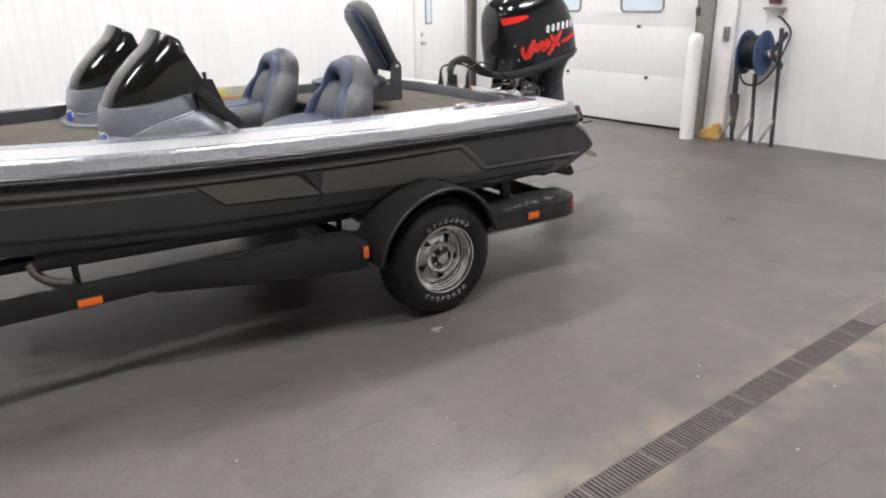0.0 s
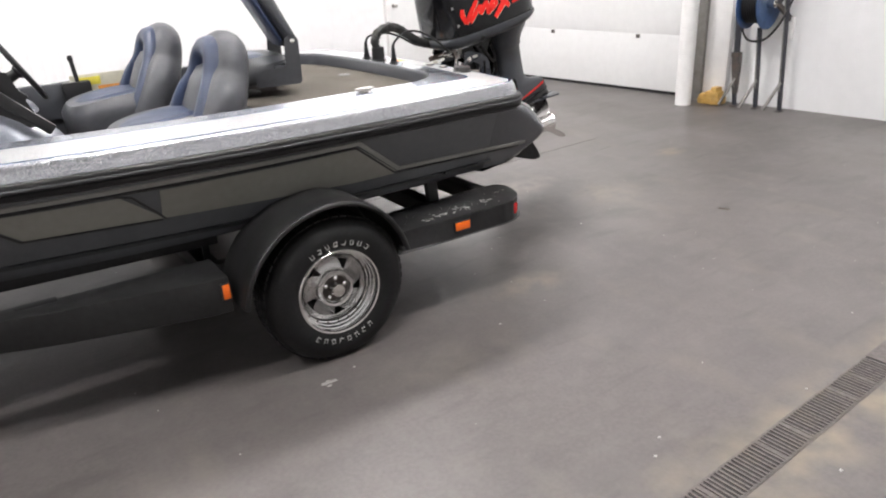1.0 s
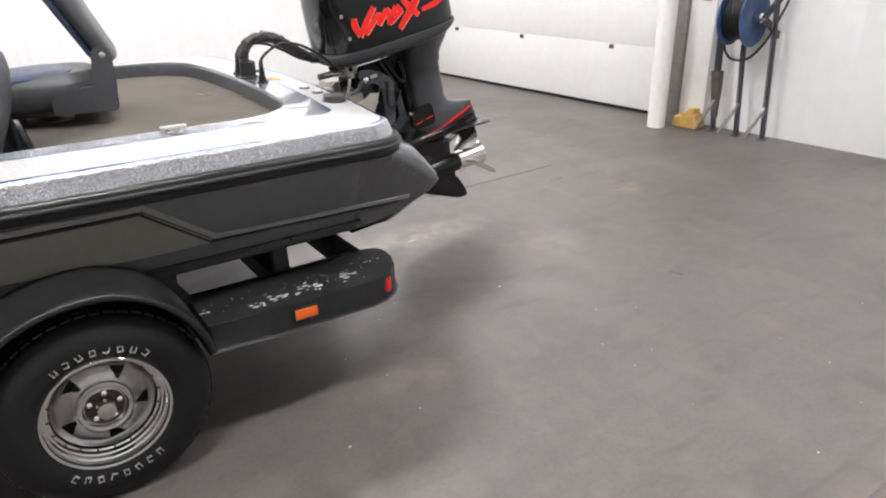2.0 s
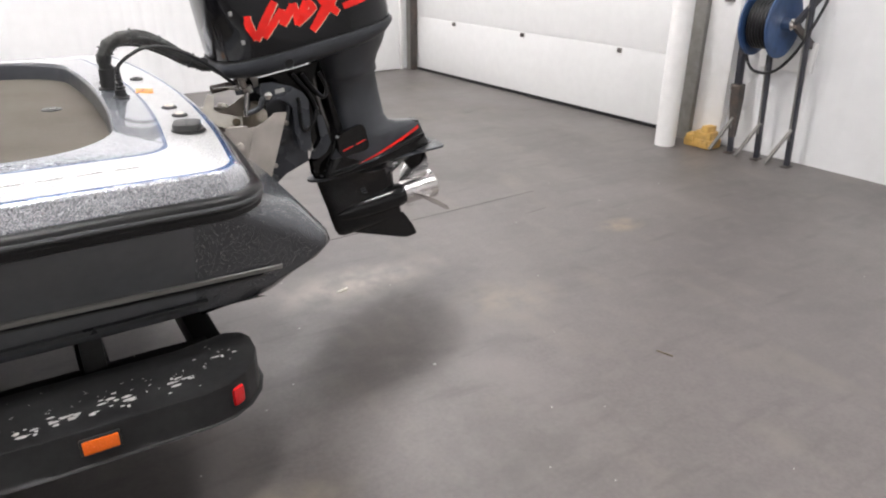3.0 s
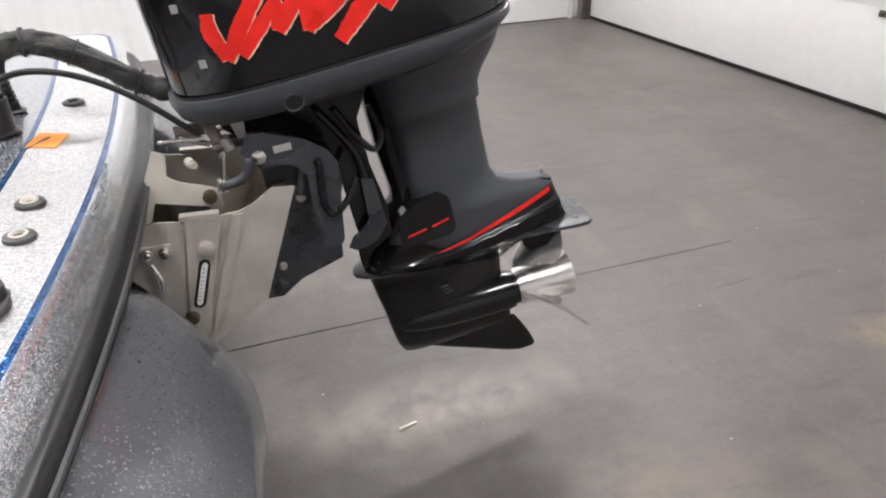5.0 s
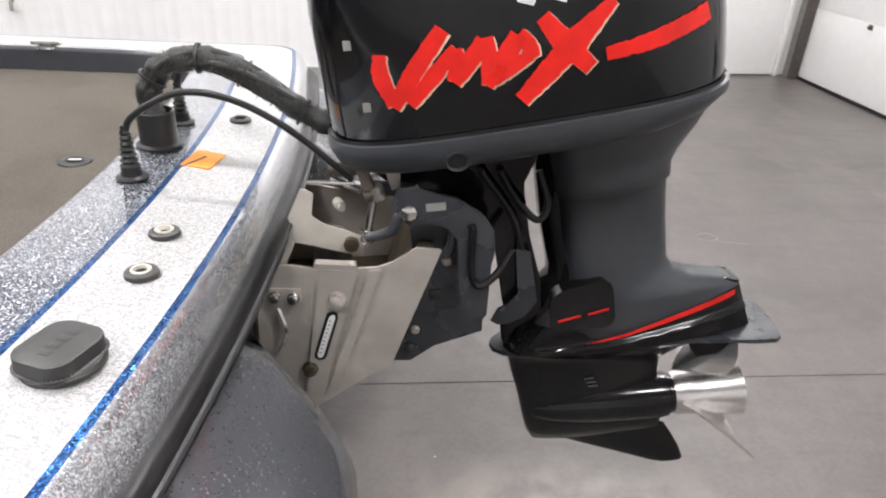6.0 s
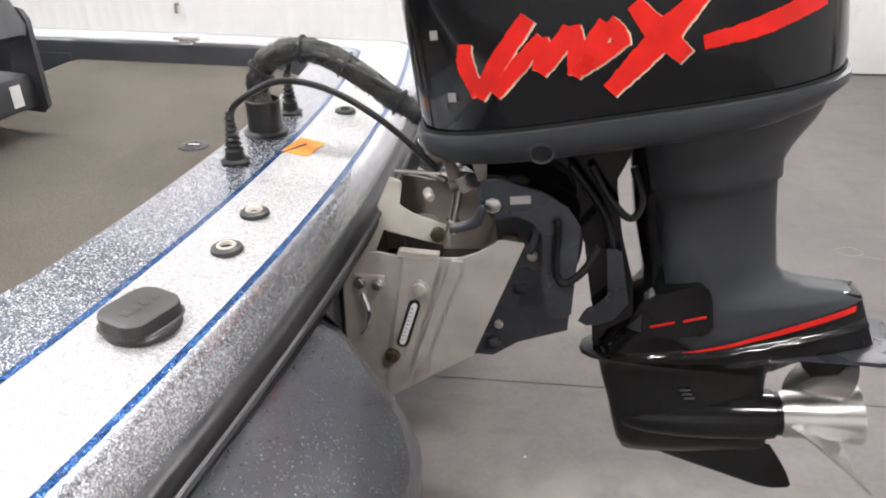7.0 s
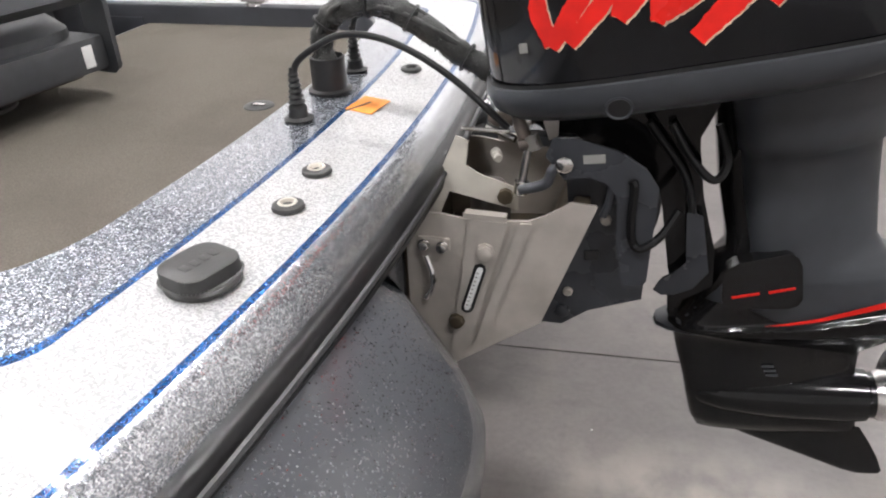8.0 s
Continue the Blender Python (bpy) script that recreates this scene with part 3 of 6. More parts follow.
def floor_stand(y, h, tilt, top):
    """An upright steel bar with a foot and a raking brace."""
    s = room_thing("steel_stand", "rusty dark steel stand with a raking brace against the wall", "stand", (-0.13, y, 0), "steel stands along the wall")
    room_part("upright", moved(beam((0, 0, 0.012), (0.0, tilt, h), 0.034, 0.04, 0.003, (1, 0, 0)), pose(-0.10, y, 0)), M_STANDBLUE, s)
    room_part("web", moved(beam((-0.022, 0.012, 0.2), (-0.022, tilt * 0.9 + 0.012, h * 0.9), 0.010, 0.012, 0.002, (1, 0, 0)), pose(-0.10, y, 0)), M_GALV, s)
    room_part("brace", moved(beam((-0.10, 0.125, 0.012), (-0.02, 0.008, 0.29), 0.024, 0.024, 0.003, (0, 1, 0)), pose(-0.10, y, 0)), M_GALV, s, "raking grey-brown brace")
    room_part("foot", moved(box((-0.05, -0.028, 0), (0.04, 0.028, 0.008), 0.002), pose(-0.10, y, 0)), M_DARKSTEEL, s)
    if top:
        room_part("sleeve", moved(box((-0.04, -0.042, 0.50), (0.04, 0.042, 0.55), 0.006), pose(-0.10, y + tilt * 0.6, 0)), M_DARKSTEEL, s)
        room_part("socket", moved(loft([[(r * a, tilt * z + r * b, z) for a, b in ((-1, -1), (1, -1), (1, 1), (-1, 1))] for z, r in ((0.13, 0.022), (0.24, 0.027), (0.42, 0.037), (0.51, 0.038))]), pose(-0.10, y, 0)), M_DARKSTEEL, s)
        room_part("extension", moved(beam((0, tilt * 0.65, 0.54), (0, tilt, 1.0), 0.046, 0.05, 0.004, (1, 0, 0)), pose(-0.10, y, 0)), M_STANDBLUE, s)


floor_stand(-4.79, 0.54, 0.05, True)
floor_stand(-5.02, 0.80, 0.05, False)
floor_stand(-5.27, 1.30, 0.07, False)

ybox = room_thing("wheel_chock", "dirty yellow plastic wheel chock on the floor", "chock", (-0.15, -4.46, 0))
chock = bmesh.new()
add_box(chock, (-0.085, -0.125, 0), (0.085, 0.125, 0.075), 0.018)
add_box(chock, (-0.075, -0.10, 0.06), (0.07, 0.055, 0.135), 0.016, pose(0, 0, 0, 0, 0, 6))
add_box(chock, (-0.055, -0.085, 0.12), (0.05, -0.015, 0.185), 0.014, pose(0, 0, 0, 0, 0, -8))
add_box(chock, (-0.09, 0.045, 0.055), (0.03, 0.115, 0.11), 0.014, pose(0, 0, 0, 0, 0, 12))
room_part("body", moved(chock, pose(-0.12, -4.54, 0)), M_YELLOW, ybox)
for k in range(3):
    room_part("rib", moved(box((-0.092, -0.10 + 0.065 * k, 0.012), (-0.080, -0.075 + 0.065 * k, 0.062), 0.004), pose(-0.12, -4.54, 0)), M_YELLOW, ybox)

sw = room_thing("wall_switch", "small dark push-button box on the white trim", "switch", (-0.03, DOOR_LO - 0.41, 1.2))
room_part("body", box((-0.055, DOOR_LO - 0.445, 1.14), (-0.021, DOOR_LO - 0.375, 1.30), 0.006), M_GALV, sw)
room_part("button", lathe([(0.0, 0), (0.012, 0), (0.012, 0.01), (0.0, 0.012)], along((-0.054, DOOR_LO - 0.41, 1.24), (-1, DOOR_LO - 0.41, 1.24)), 10), M_BLACKPL, sw)
room_part("button", lathe([(0.0, 0), (0.012, 0), (0.012, 0.01), (0.0, 0.012)], along((-0.054, DOOR_LO - 0.41, 1.19), (-1, DOOR_LO - 0.41, 1.19)), 10), M_BLACKPL, sw)
outlet = room_thing("wall_bracket", "small white pipe bracket on the rear wall", "bracket", (-6.96, 0, 0.47))
room_part("plate", box((-7.02, -0.012, 0.42), (-6.90, -0.004, 0.53), 0.003), M_WHITE, outlet)
room_part("hook", tube([(-6.96, -0.01, 0.50), (-6.96, -0.05, 0.50), (-6.96, -0.06, 0.46), (-6.96, -0.06, 0.43)], 0.014, 8, 5), M_GALV, outlet)
alarm = room_thing("wall_alarm_box", "small dark red box on the wall above the reel", "box", (0.03, -5.0, 1.6))
room_part("body", box((-0.03, -5.10, 1.55), (0.04, -4.98, 1.70), 0.006), M_ALARM, alarm)
room_part("shelf", box((-0.06, -5.16, 1.49), (0.04, -4.94, 1.515), 0.004), M_GALV, alarm)


def trench_drain():
    """A line of slotted cast grates in a steel frame, let into the floor."""
    d = thing("trench_drain", pose(0.6, -2.78, 0), "cast slotted trench drain grates flush in the floor", "drain", kind="structure")
    # no hollow below: a black slab paints the channel's shade under the grates
    part("pit", box((-5.85, -2.856, -0.10), (2.68, -2.734, 0.0012)), M_PITSHADE, d)
    for y in (-2.8585, -2.7315):
        part("frame_rail", box((-5.85, y - 0.003, 0.0), (2.68, y + 0.003, 0.0022), 0.001), M_GRATE, d)
    for n in range(15):
        g = bmesh.new()
        for y in (-0.0585, 0.0585):
            add_box(g, (0.002, y - 0.0025, 0.001), (0.498, y + 0.0025, 0.0042))
        for k in range(25):
            cx = 0.010 + k * 0.02
            half = 0.0098 if k in (8, 16) else 0.0046
            add_box(g, (cx - half, -0.058, 0.001), (cx + half, 0.058, 0.0045 + 0.0006 * ((k * 7 + n) % 3)))
        part("grate", moved(g, pose(1.665 - 0.5 * (n + 1), -2.795, 0)), M_GRATE, d)
    # plain covers carry the channel on past the last grate
    for n in range(2):
        part("cover", moved(box((0.010, -0.060, 0.001), (0.498, 0.060, 0.0048), 0.0015), pose(1.665 + 0.5 * n, -2.795, 0)), M_GRATE, d, "solid cover plate")
    d.matrix_basis = pose(0.6, -2.759, 0, 0, 0, 2.2)


def floor_joint(a, b, w=0.006):
    bm = beam((*a, 0.0), (*b, 0.0), w, 0.004, 0)
    solid("floor_joint", bm, M_JOINT, "thin dark control joint sawn into the floor", "joint", kind="structure")


trench_drain()
floor_joint((0.4, 0.508), (3.6, 0.654), 0.003)

def tube_light(x, y):
    f = thing("ceiling_light", pose(x, y, ROOM_H), "white twin-tube fluorescent ceiling light, lit", "ceiling light", "ceiling lights")
    part("housing", moved(prism([(-0.12, ROOM_H), (0.12, ROOM_H), (0.18, ROOM_H - 0.05), (0.04, ROOM_H - 0.09), (-0.04, ROOM_H - 0.09), (-0.18, ROOM_H - 0.05)], x - 0.64, x + 0.64, "yz"), pose(0, y, 0)), M_WHITE, f)
    for s in (-0.125, 0.125):
        part("tube", lathe([(0.0, -0.60), (0.019, -0.60), (0.019, 0.60), (0.0, 0.60)], along((x, y + s, ROOM_H - 0.10), (x + 1, y + s, ROOM_H - 0.10)), 10), M_TUBE, f)


for lx, ly in ((-5.0, 1.2), (-1.6, 1.2), (1.6, 1.2), (4.0, 3.9), (-3.3, -2.3), (0.2, -2.3), (3.3, -2.6)):
    tube_light(lx, ly)


# ---- the boat ----
DECK_Z, RAIL_TOP, RAIL_LOW, CARPET_Z = 1.04, 0.985, 0.93, 0.99
BOW_X = -4.25


def half_beam(x):
    """Half the breadth at the rub rail."""
    if x >= 0.3:
        return 1.145 - 0.022 * (x - 0.3) ** 2
    t = (0.3 - x)
    return max(0.0, 1.145 - 0.040 * t * t - 0.0016 * t ** 4 * max(0.0, t - 1.0) * 0.9)


def sheer(x):
    """How far the rail rises towards the bow."""
    return 0.008 * max(0.0, -x) ** 1.6


def side_y(x, z):
    """The port side of the hull at that height."""
    return -(half_beam(x) - 0.012 - max(0.0, RAIL_LOW + sheer(x) - z) * 0.40)


def chine_z(x):
    return 0.595 + 0.016 * max(0.0, -0.6 - x) ** 1.7


def stern_x(z):
    """Where the hull's side ends at that height: back to a point and in again below."""
    pts = [(0.40, 1.06), (0.55, 1.14), (0.60, 1.215), (0.645, 1.285), (0.69, 1.368), (0.728, 1.402), (0.76, 1.392), (0.85, 1.318), (0.915, 1.252), (0.955, 1.226), (1.1, 1.15)]
    for (a, xa), (b, xb) in zip(pts, pts[1:]):
        if z <= b:
            return xa + (xb - xa) * max(0.0, z - a) / (b - a)
    return pts[-1][1]


def inner_x(z):
    """The same along the inner wall of the stern pod, which reaches lower and farther back."""
    pts = [(0.40, 1.20), (0.52, 1.36), (0.58, 1.42), (0.66, 1.435), (0.75, 1.40), (0.85, 1.335), (0.93, 1.275), (1.1, 1.22)]
    for (a, xa), (b, xb) in zip(pts, pts[1:]):
        if z <= b:
            return xa + (xb - xa) * max(0.0, z - a) / (b - a)
    return pts[-1][1]


POD_Y, TRANSOM_X = 0.43, 1.22
boat = thing("bass_boat", pose(-1.4, 0, 0.45), "charcoal and silver metal-flake bass boat on its trailer", "boat")


LEVELS = [0.955, 0.93, 0.88, 0.82, 0.76, 0.728, 0.69, 0.645, 0.595]
ROUNDING = [0.20, 0.19, 0.155, 0.115, 0.075, 0.055, 0.055, 0.06, 0.06]


def pod_line(z, d, sign):
    """A level line of the stern: along the side, round the corner and across the pod's back."""
    ys = -side_y(1.0, z)
    corner = Vector((stern_x(z), ys * 0.988, z))
    start = Vector((1.0, ys, z))
    inner_z = z if z > 0.72 else 0.72 - (0.72 - z) * 1.35
    low = min(1.0, max(0.0, (0.97 - z) / 0.42))

    def back(g):
        zz = z + (inner_z - z) * min(1.0, g * 1.4)
        x = corner.x + (inner_x(zz) - corner.x) * min(1.0, g * 1.4) + 0.034 * math.sin(math.pi * g ** 0.8) * (0.3 + 0.7 * low)
        return Vector((x + 0.012 - 0.03 * max(0.0, (g - 0.85) / 0.15) ** 2, corner.y + (POD_Y - corner.y) * g, zz))

    side_len = (corner - start).length
    cut_a = corner + (start - corner) * min(0.9, d / side_len)
    g0 = d / (corner.y - POD_Y)
    cut_b = back(g0)
    pts = [start + (cut_a - start) * f for f in (0.0, 0.35, 0.7, 1.0)]
    for k in range(1, 9):
        t = k / 8
        pts.append((1 - t) ** 2 * cut_a + 2 * t * (1 - t) * corner + t * t * cut_b)
    pts += [back(g0 + (1 - g0) * f) for f in (0.15, 0.32, 0.5, 0.66, 0.78, 0.86, 0.92, 0.96, 1.0)]
    # the top tucks in behind the rub rail
    tuck = 0.085 * max(0.0, min(1.0, (z - 0.885) / 0.07)) ** 1.3
    return [(p.x - tuck * min(1.0, (p.x - 1.0) / 0.15), sign * p.y, p.z) for p in pts]


def hull_shell(sign):
    """One side of the hull: rail, side, chine and bottom to the keel."""
    bm = bmesh.new()
    shares = [(LEVELS[0] - z) / (LEVELS[0] - LEVELS[-1]) for z in LEVELS]
    xs = [BOW_X + 0.02, -4.1] + [-4.0 + 0.1 * k for k in range(50)] + [1.0]

    def column(x):
        """Points from the rail to the keel."""
        top, low = RAIL_LOW + sheer(x) + 0.025, chine_z(x)
        col = [[x, side_y(x, top + (low - top) * t), top + (low - top) * t] for t in shares]
        cy = -col[-1][1]
        keel = min(0.40 + 0.05 * max(0.0, -2.0 - x) ** 2, low - 0.02)
        for g in (1.0, 0.66, 0.33, 0.0):
            col.append([x, -(cy - 0.035) * g, keel + (low - 0.012 - keel) * g])
        return [(a, b * -sign, c) for a, b, c in col]

    add_rows(bm, [column(x) for x in xs])
    # bottom of the stern, drawn back to the transom
    under = column(1.0)[8:]
    add_rows(bm, [[(a + (stern_x(c) - 1.0) * f, b, c) for a, b, c in under] for f in (0.0, 0.5, 1.0)])
    bmesh.ops.remove_doubles(bm, verts=bm.verts[:], dist=0.0005)
    return bm


def stern_pod(sign):
    """One stern pod, its inner wall and half of the transom."""
    bm = bmesh.new()
    pod = [pod_line(z, d, sign) for z, d in zip(LEVELS, ROUNDING)]
    add_rows(bm, pod)
    add_rows(bm, [pod[-1][3:], [(1.02, y * 0.97, z - 0.03) for x, y, z in pod[-1][3:]]])
    # inner wall of the pod and half of the transom
    zs = (0.97, 0.93, 0.88, 0.82, 0.76, 0.70, 0.64, 0.56, 0.47)
    add_rows(bm, [[(inner_x(z) - 0.018, sign * POD_Y, z) for z in zs],
                  [(TRANSOM_X, sign * (POD_Y - 0.02), z) for z in zs],
                  [(TRANSOM_X, 0.0, z) for z in zs]])
    bmesh.ops.remove_doubles(bm, verts=bm.verts[:], dist=0.0005)
    return bm


for sgn in (-1, 1):
    part("hull_side", hull_shell(sgn), M_HULLSIDE, boat, "dark charcoal gelcoat hull", 75)
    part("stern_pod", stern_pod(sgn), M_HULLFLAKE, boat, "dark charcoal flake gelcoat stern pod", 75)


N_SIDE, N_CORNER, N_STERN = 26, 8, 10


def plan_line(inset, limit, cx, cy, rx, ry, bulge):
    """A line of the deck in plan, from the bow along port, round the corner, to the middle of the stern."""
    pts = []
    for k in range(N_SIDE):
        x = BOW_X + 0.04 + (cx - BOW_X - 0.04) * (k / (N_SIDE - 1)) ** 0.75
        y = min(limit, max(0.0, half_beam(x) - inset))
        t = max(0.0, (x - cx + 0.6) / 0.6)
        y += (cy + ry - y) * t * t * (3 - 2 * t)
        pts.append((x, -y))
    for k in range(1, N_CORNER + 1):
        a = radians(90 * k / N_CORNER)
        pts.append((cx + rx * math.sin(a), -(cy + ry * math.cos(a))))
    for k in range(1, N_STERN + 1):
        y = cy * (1 - k / N_STERN)
        pts.append((cx + rx + bulge * (1 - (y / cy) ** 2), -y))
    return pts


# the lip, the two pinstripes and the outer edge: plan line and height
LINES = [(plan_line(0.300, 0.84, 0.65, 0.57, 0.27, 0.27, 0.035), 1.060),
         (plan_line(0.245, 0.900, 0.93, 0.82, 0.085, 0.08, 0.060), 1.050),
         (plan_line(0.052, 1.20, 1.06, 0.995, 0.09, 0.10, 0.080), 1.034),
         (plan_line(0.024, 1.20, 1.070, 0.975, 0.125, 0.135, 0.072), 0.972)]
INN, OUT = LINES[0][0], LINES[3][0]


def deck_point(i, t):
    """A point of the deck: i along it; t from 0 (the lip) over 1 and 2 (the pinstripes) to 3 (the outer edge)."""
    k = min(2, int(t))
    f = t - k
    (pa, za), (pb, zb) = LINES[k], LINES[k + 1]
    x = pa[i][0] + (pb[i][0] - pa[i][0]) * f
    y = pa[i][1] + (pb[i][1] - pa[i][1]) * f
    drop = f if k < 2 else f ** 2.2
    return x, y, za + (zb - za) * drop + sheer(x)


def deck_band(fractions):
    bm = bmesh.new()
    for s in (-1, 1):
        rows = []
        for i in range(len(OUT)):
            row = []
            for t in fractions:
                x, y, z = deck_point(i, t)
                row.append((x, -s * y, z))
            rows.append(row)
        add_rows(bm, rows)
    bmesh.ops.remove_doubles(bm, verts=bm.verts[:], dist=0.0004)
    return bm


deck = part("deck", deck_band([0, 0.3, 0.6, 0.955]), M_DECKGREY, boat, "grey metal-flake deck")
part("pinstripe", deck_band([0.955, 1.035]), M_DECKBLUE, deck, "blue metal-flake pinstripe")
part("white_band", deck_band([1.035, 1.25, 1.5, 1.75, 1.94]), M_DECKWHITE, deck, "silver-white metal-flake deck band")
part("pinstripe", deck_band([1.94, 2.06]), M_DECKBLUE, deck, "blue metal-flake pinstripe")
part("edge_band", deck_band([2.06, 2.3, 2.5, 2.65, 2.8, 2.9, 3.0]), M_DECKEDGE, deck, "grey metal-flake deck edge")

# the rounded lip down to the carpet
lip = bmesh.new()
for s in (-1, 1):
    rows = []
    for i in range(len(INN)):
        x, y, z = deck_point(i, 0.0)
        xo, yo = OUT[i]
        d = Vector((x - xo, y - yo)).normalized() if (x - xo, y - yo) != (0, 0) else Vector((1, 0))
        rows.append([(x + d.x * a, -s * (y + d.y * a), z + b) for a, b in ((0, 0), (0.008, -0.004), (0.013, -0.014), (0.014, -0.20))])
    add_rows(lip, rows)
bmesh.ops.remove_doubles(lip, verts=lip.verts[:], dist=0.0004)
part("deck_lip", lip, M_LIP, boat, "dark grey rolled inner deck edge")

# rub rail: a round-backed rubber with a bright-edged groove, right round the deck
for name, prof, mat in (("rub_rail", [(0.030, 0.004), (0.018, 0.007), (0.008, 0.003), (0.001, -0.008), (0.0, -0.020), (0.004, -0.028), (0.0, -0.036), (0.004, -0.052), (0.016, -0.060), (0.05, -0.060)], M_RUBBER),
                        ("rail_insert", [(0.004, -0.012), (-0.004, -0.015), (-0.006, -0.020), (-0.004, -0.025), (0.004, -0.028)], M_INSERT)):
    bm = bmesh.new()
    for s in (-1, 1):
        rows = []
        for i in range(len(OUT)):
            x, y = OUT[i]
            ax, ay = OUT[max(0, i - 1)]
            bx, by = OUT[min(len(OUT) - 1, i + 1)]
            d = Vector((bx - ax, by - ay, 0)).normalized()
            out = Vector((d.y, -d.x, 0))
            if i == len(OUT) - 1:
                out = Vector((1, 0, 0))
            base = Vector((x, y, 0.968 + sheer(x)))
            rows.append([((base + out * (0.026 - a)).x, -s * (base + out * (0.026 - a)).y, base.z + b) for a, b in prof])
        add_rows(bm, rows)
    bmesh.ops.remove_doubles(bm, verts=bm.verts[:], dist=0.0004)
    part(name, bm, mat, boat, "black rubber rub rail" if name == "rub_rail" else "dark grey rail insert")


def side_decal(points, sides, out=0.003, steps=10):
    """A flat decal on a side of the hull: a strip given by (x, low z, high z)."""
    bm = bmesh.new()
    for s in sides:
        rows = []
        for (xa, la, ha), (xb, lb, hb) in zip(points, points[1:]):
            for k in range(steps + 1):
                t = k / steps
                x, lo, hi = xa + (xb - xa) * t, la + (lb - la) * t, ha + (hb - ha) * t
                rows.append([(x, -s * (side_y(min(x, 1.0), z) * (1 - 0.012 * max(0.0, (x - 1.0) / 0.38) ** 2) - out), z) for z in (lo, (lo + hi) / 2, hi)])
        add_rows(bm, rows)
    return bm


def decal_line(pts, w, sides, out=0.005):
    """A thin raised line on the hull's side through (x, z) points."""
    bm = bmesh.new()
    for s in sides:
        line = smooth_line([(a, 0, b) for a, b in pts], 5) if len(pts) > 9 else [Vector((pa[0] + (pb[0] - pa[0]) * k / 8, 0, pa[1] + (pb[1] - pa[1]) * k / 8)) for pa, pb in zip(pts, pts[1:]) for k in range(9)]
        rows = []
        for i, p in enumerate(line):
            d = (line[min(i + 1, len(line) - 1)] - line[max(0, i - 1)])
            d = d.normalized() if d.length else Vector((1, 0, 0))
            nrm = Vector((-d.z, 0, d.x))
            rows.append([((p + nrm * a).x, -s * (side_y(min((p + nrm * a).x, 1.0), (p + nrm * a).z) * (1 - 0.012 * max(0.0, ((p + nrm * a).x - 1.0) / 0.38) ** 2) - o), (p + nrm * a).z) for a, o in ((-w / 2, 0.0), (-w / 3, out), (w / 3, out), (w / 2, 0.0))])
        add_rows(bm, rows)
    return bm


for sd in ((-1,), (1,)):
    part("side_panel", side_decal([(-0.60, 0.735, 0.86), (-0.15, 0.715, 0.862), (0.235, 0.70, 0.868), (0.44, 0.70, 0.715)], sd), M_PANEL, boat, "warm grey side panel decal")
    part("side_panel", side_decal([(-1.20, 0.862, 0.866), (-1.07, 0.755, 0.864), (-0.74, 0.742, 0.858), (-0.60, 0.735, 0.742)], sd), M_PANEL, boat, "warm grey trapezoid side decal")
    part("accent_line", decal_line([(-3.6, 0.99), (-2.4, 0.925), (-1.2, 0.892), (-0.3, 0.888), (0.23, 0.892), (0.455, 0.722), (1.25, 0.697)], 0.020, sd), M_LINE, boat, "pale grey raised accent line")
    part("accent_line", decal_line([(-3.6, 0.955), (-2.4, 0.893), (-1.2, 0.872), (-0.3, 0.870), (0.215, 0.874), (0.438, 0.704), (1.20, 0.680)], 0.012, sd), M_BLACKPL, boat, "black accent line")
    part("accent_line", decal_line([(-3.6, 0.930), (-2.4, 0.870), (-1.2, 0.853)], 0.016, sd), M_PANEL, boat, "warm grey accent line")
    part("accent_line", decal_line([(-1.22, 0.868), (-1.08, 0.750), (-0.60, 0.728)], 0.008, sd), M_BLACKPL, boat, "thin black line round the decal")
    part("accent_line", decal_line([(-0.76, 0.866), (-0.70, 0.85), (-0.585, 0.728)], 0.010, sd), M_BLACKPL, boat, "thin black line round the decal")
    part("chine_rail", decal_line([(-3.4, 0.86), (-2.2, 0.70), (-1.2, 0.655), (-0.3, 0.635), (0.5, 0.632), (1.03, 0.63)], 0.022, sd, 0.012), M_HULL, boat, "charcoal raised chine rail")


def slab(pts, z0, z1, bevel=0.0):
    return prism(pts, z0, z1, "xy", bevel)


# carpeted decks and the cockpit well
rear = [(0.02, -0.83)] + [(x - 0.004, y) for x, y in INN if x > 0.1] + [(x - 0.004, -y) for x, y in reversed(INN) if x > 0.1] + [(0.02, 0.83)]
part("rear_deck_carpet", slab(rear, CARPET_Z - 0.05, CARPET_Z), M_CARPET, boat, "taupe carpeted casting deck", 60)
front = [(x, y) for x, y in INN if x < -1.30] + [(-1.28, -0.75), (-1.28, 0.75)] + [(x, -y) for x, y in reversed(INN) if x < -1.30]
part("front_deck_carpet", slab(front, CARPET_Z - 0.05, CARPET_Z + 0.005), M_CARPET, boat, "taupe carpeted front deck", 60)
part("cockpit_floor", box((-1.32, -0.83, 0.60), (0.03, 0.83, 0.63)), M_CARPET, boat, "taupe carpeted cockpit floor")
part("cockpit_bulkhead", box((0.0, -0.82, 0.63), (0.02, 0.82, CARPET_Z - 0.004), 0.004), M_LIP, boat)
part("cockpit_bulkhead", box((-1.30, -0.82, 0.63), (-1.28, 0.82, CARPET_Z - 0.004), 0.004), M_LIP, boat)
for s in (-1, 1):
    part("cockpit_side", box((-1.27, s * 0.835 - 0.01, 0.60), (0.0, s * 0.835 + 0.01, DECK_Z - 0.03), 0.003), M_LIP, boat)

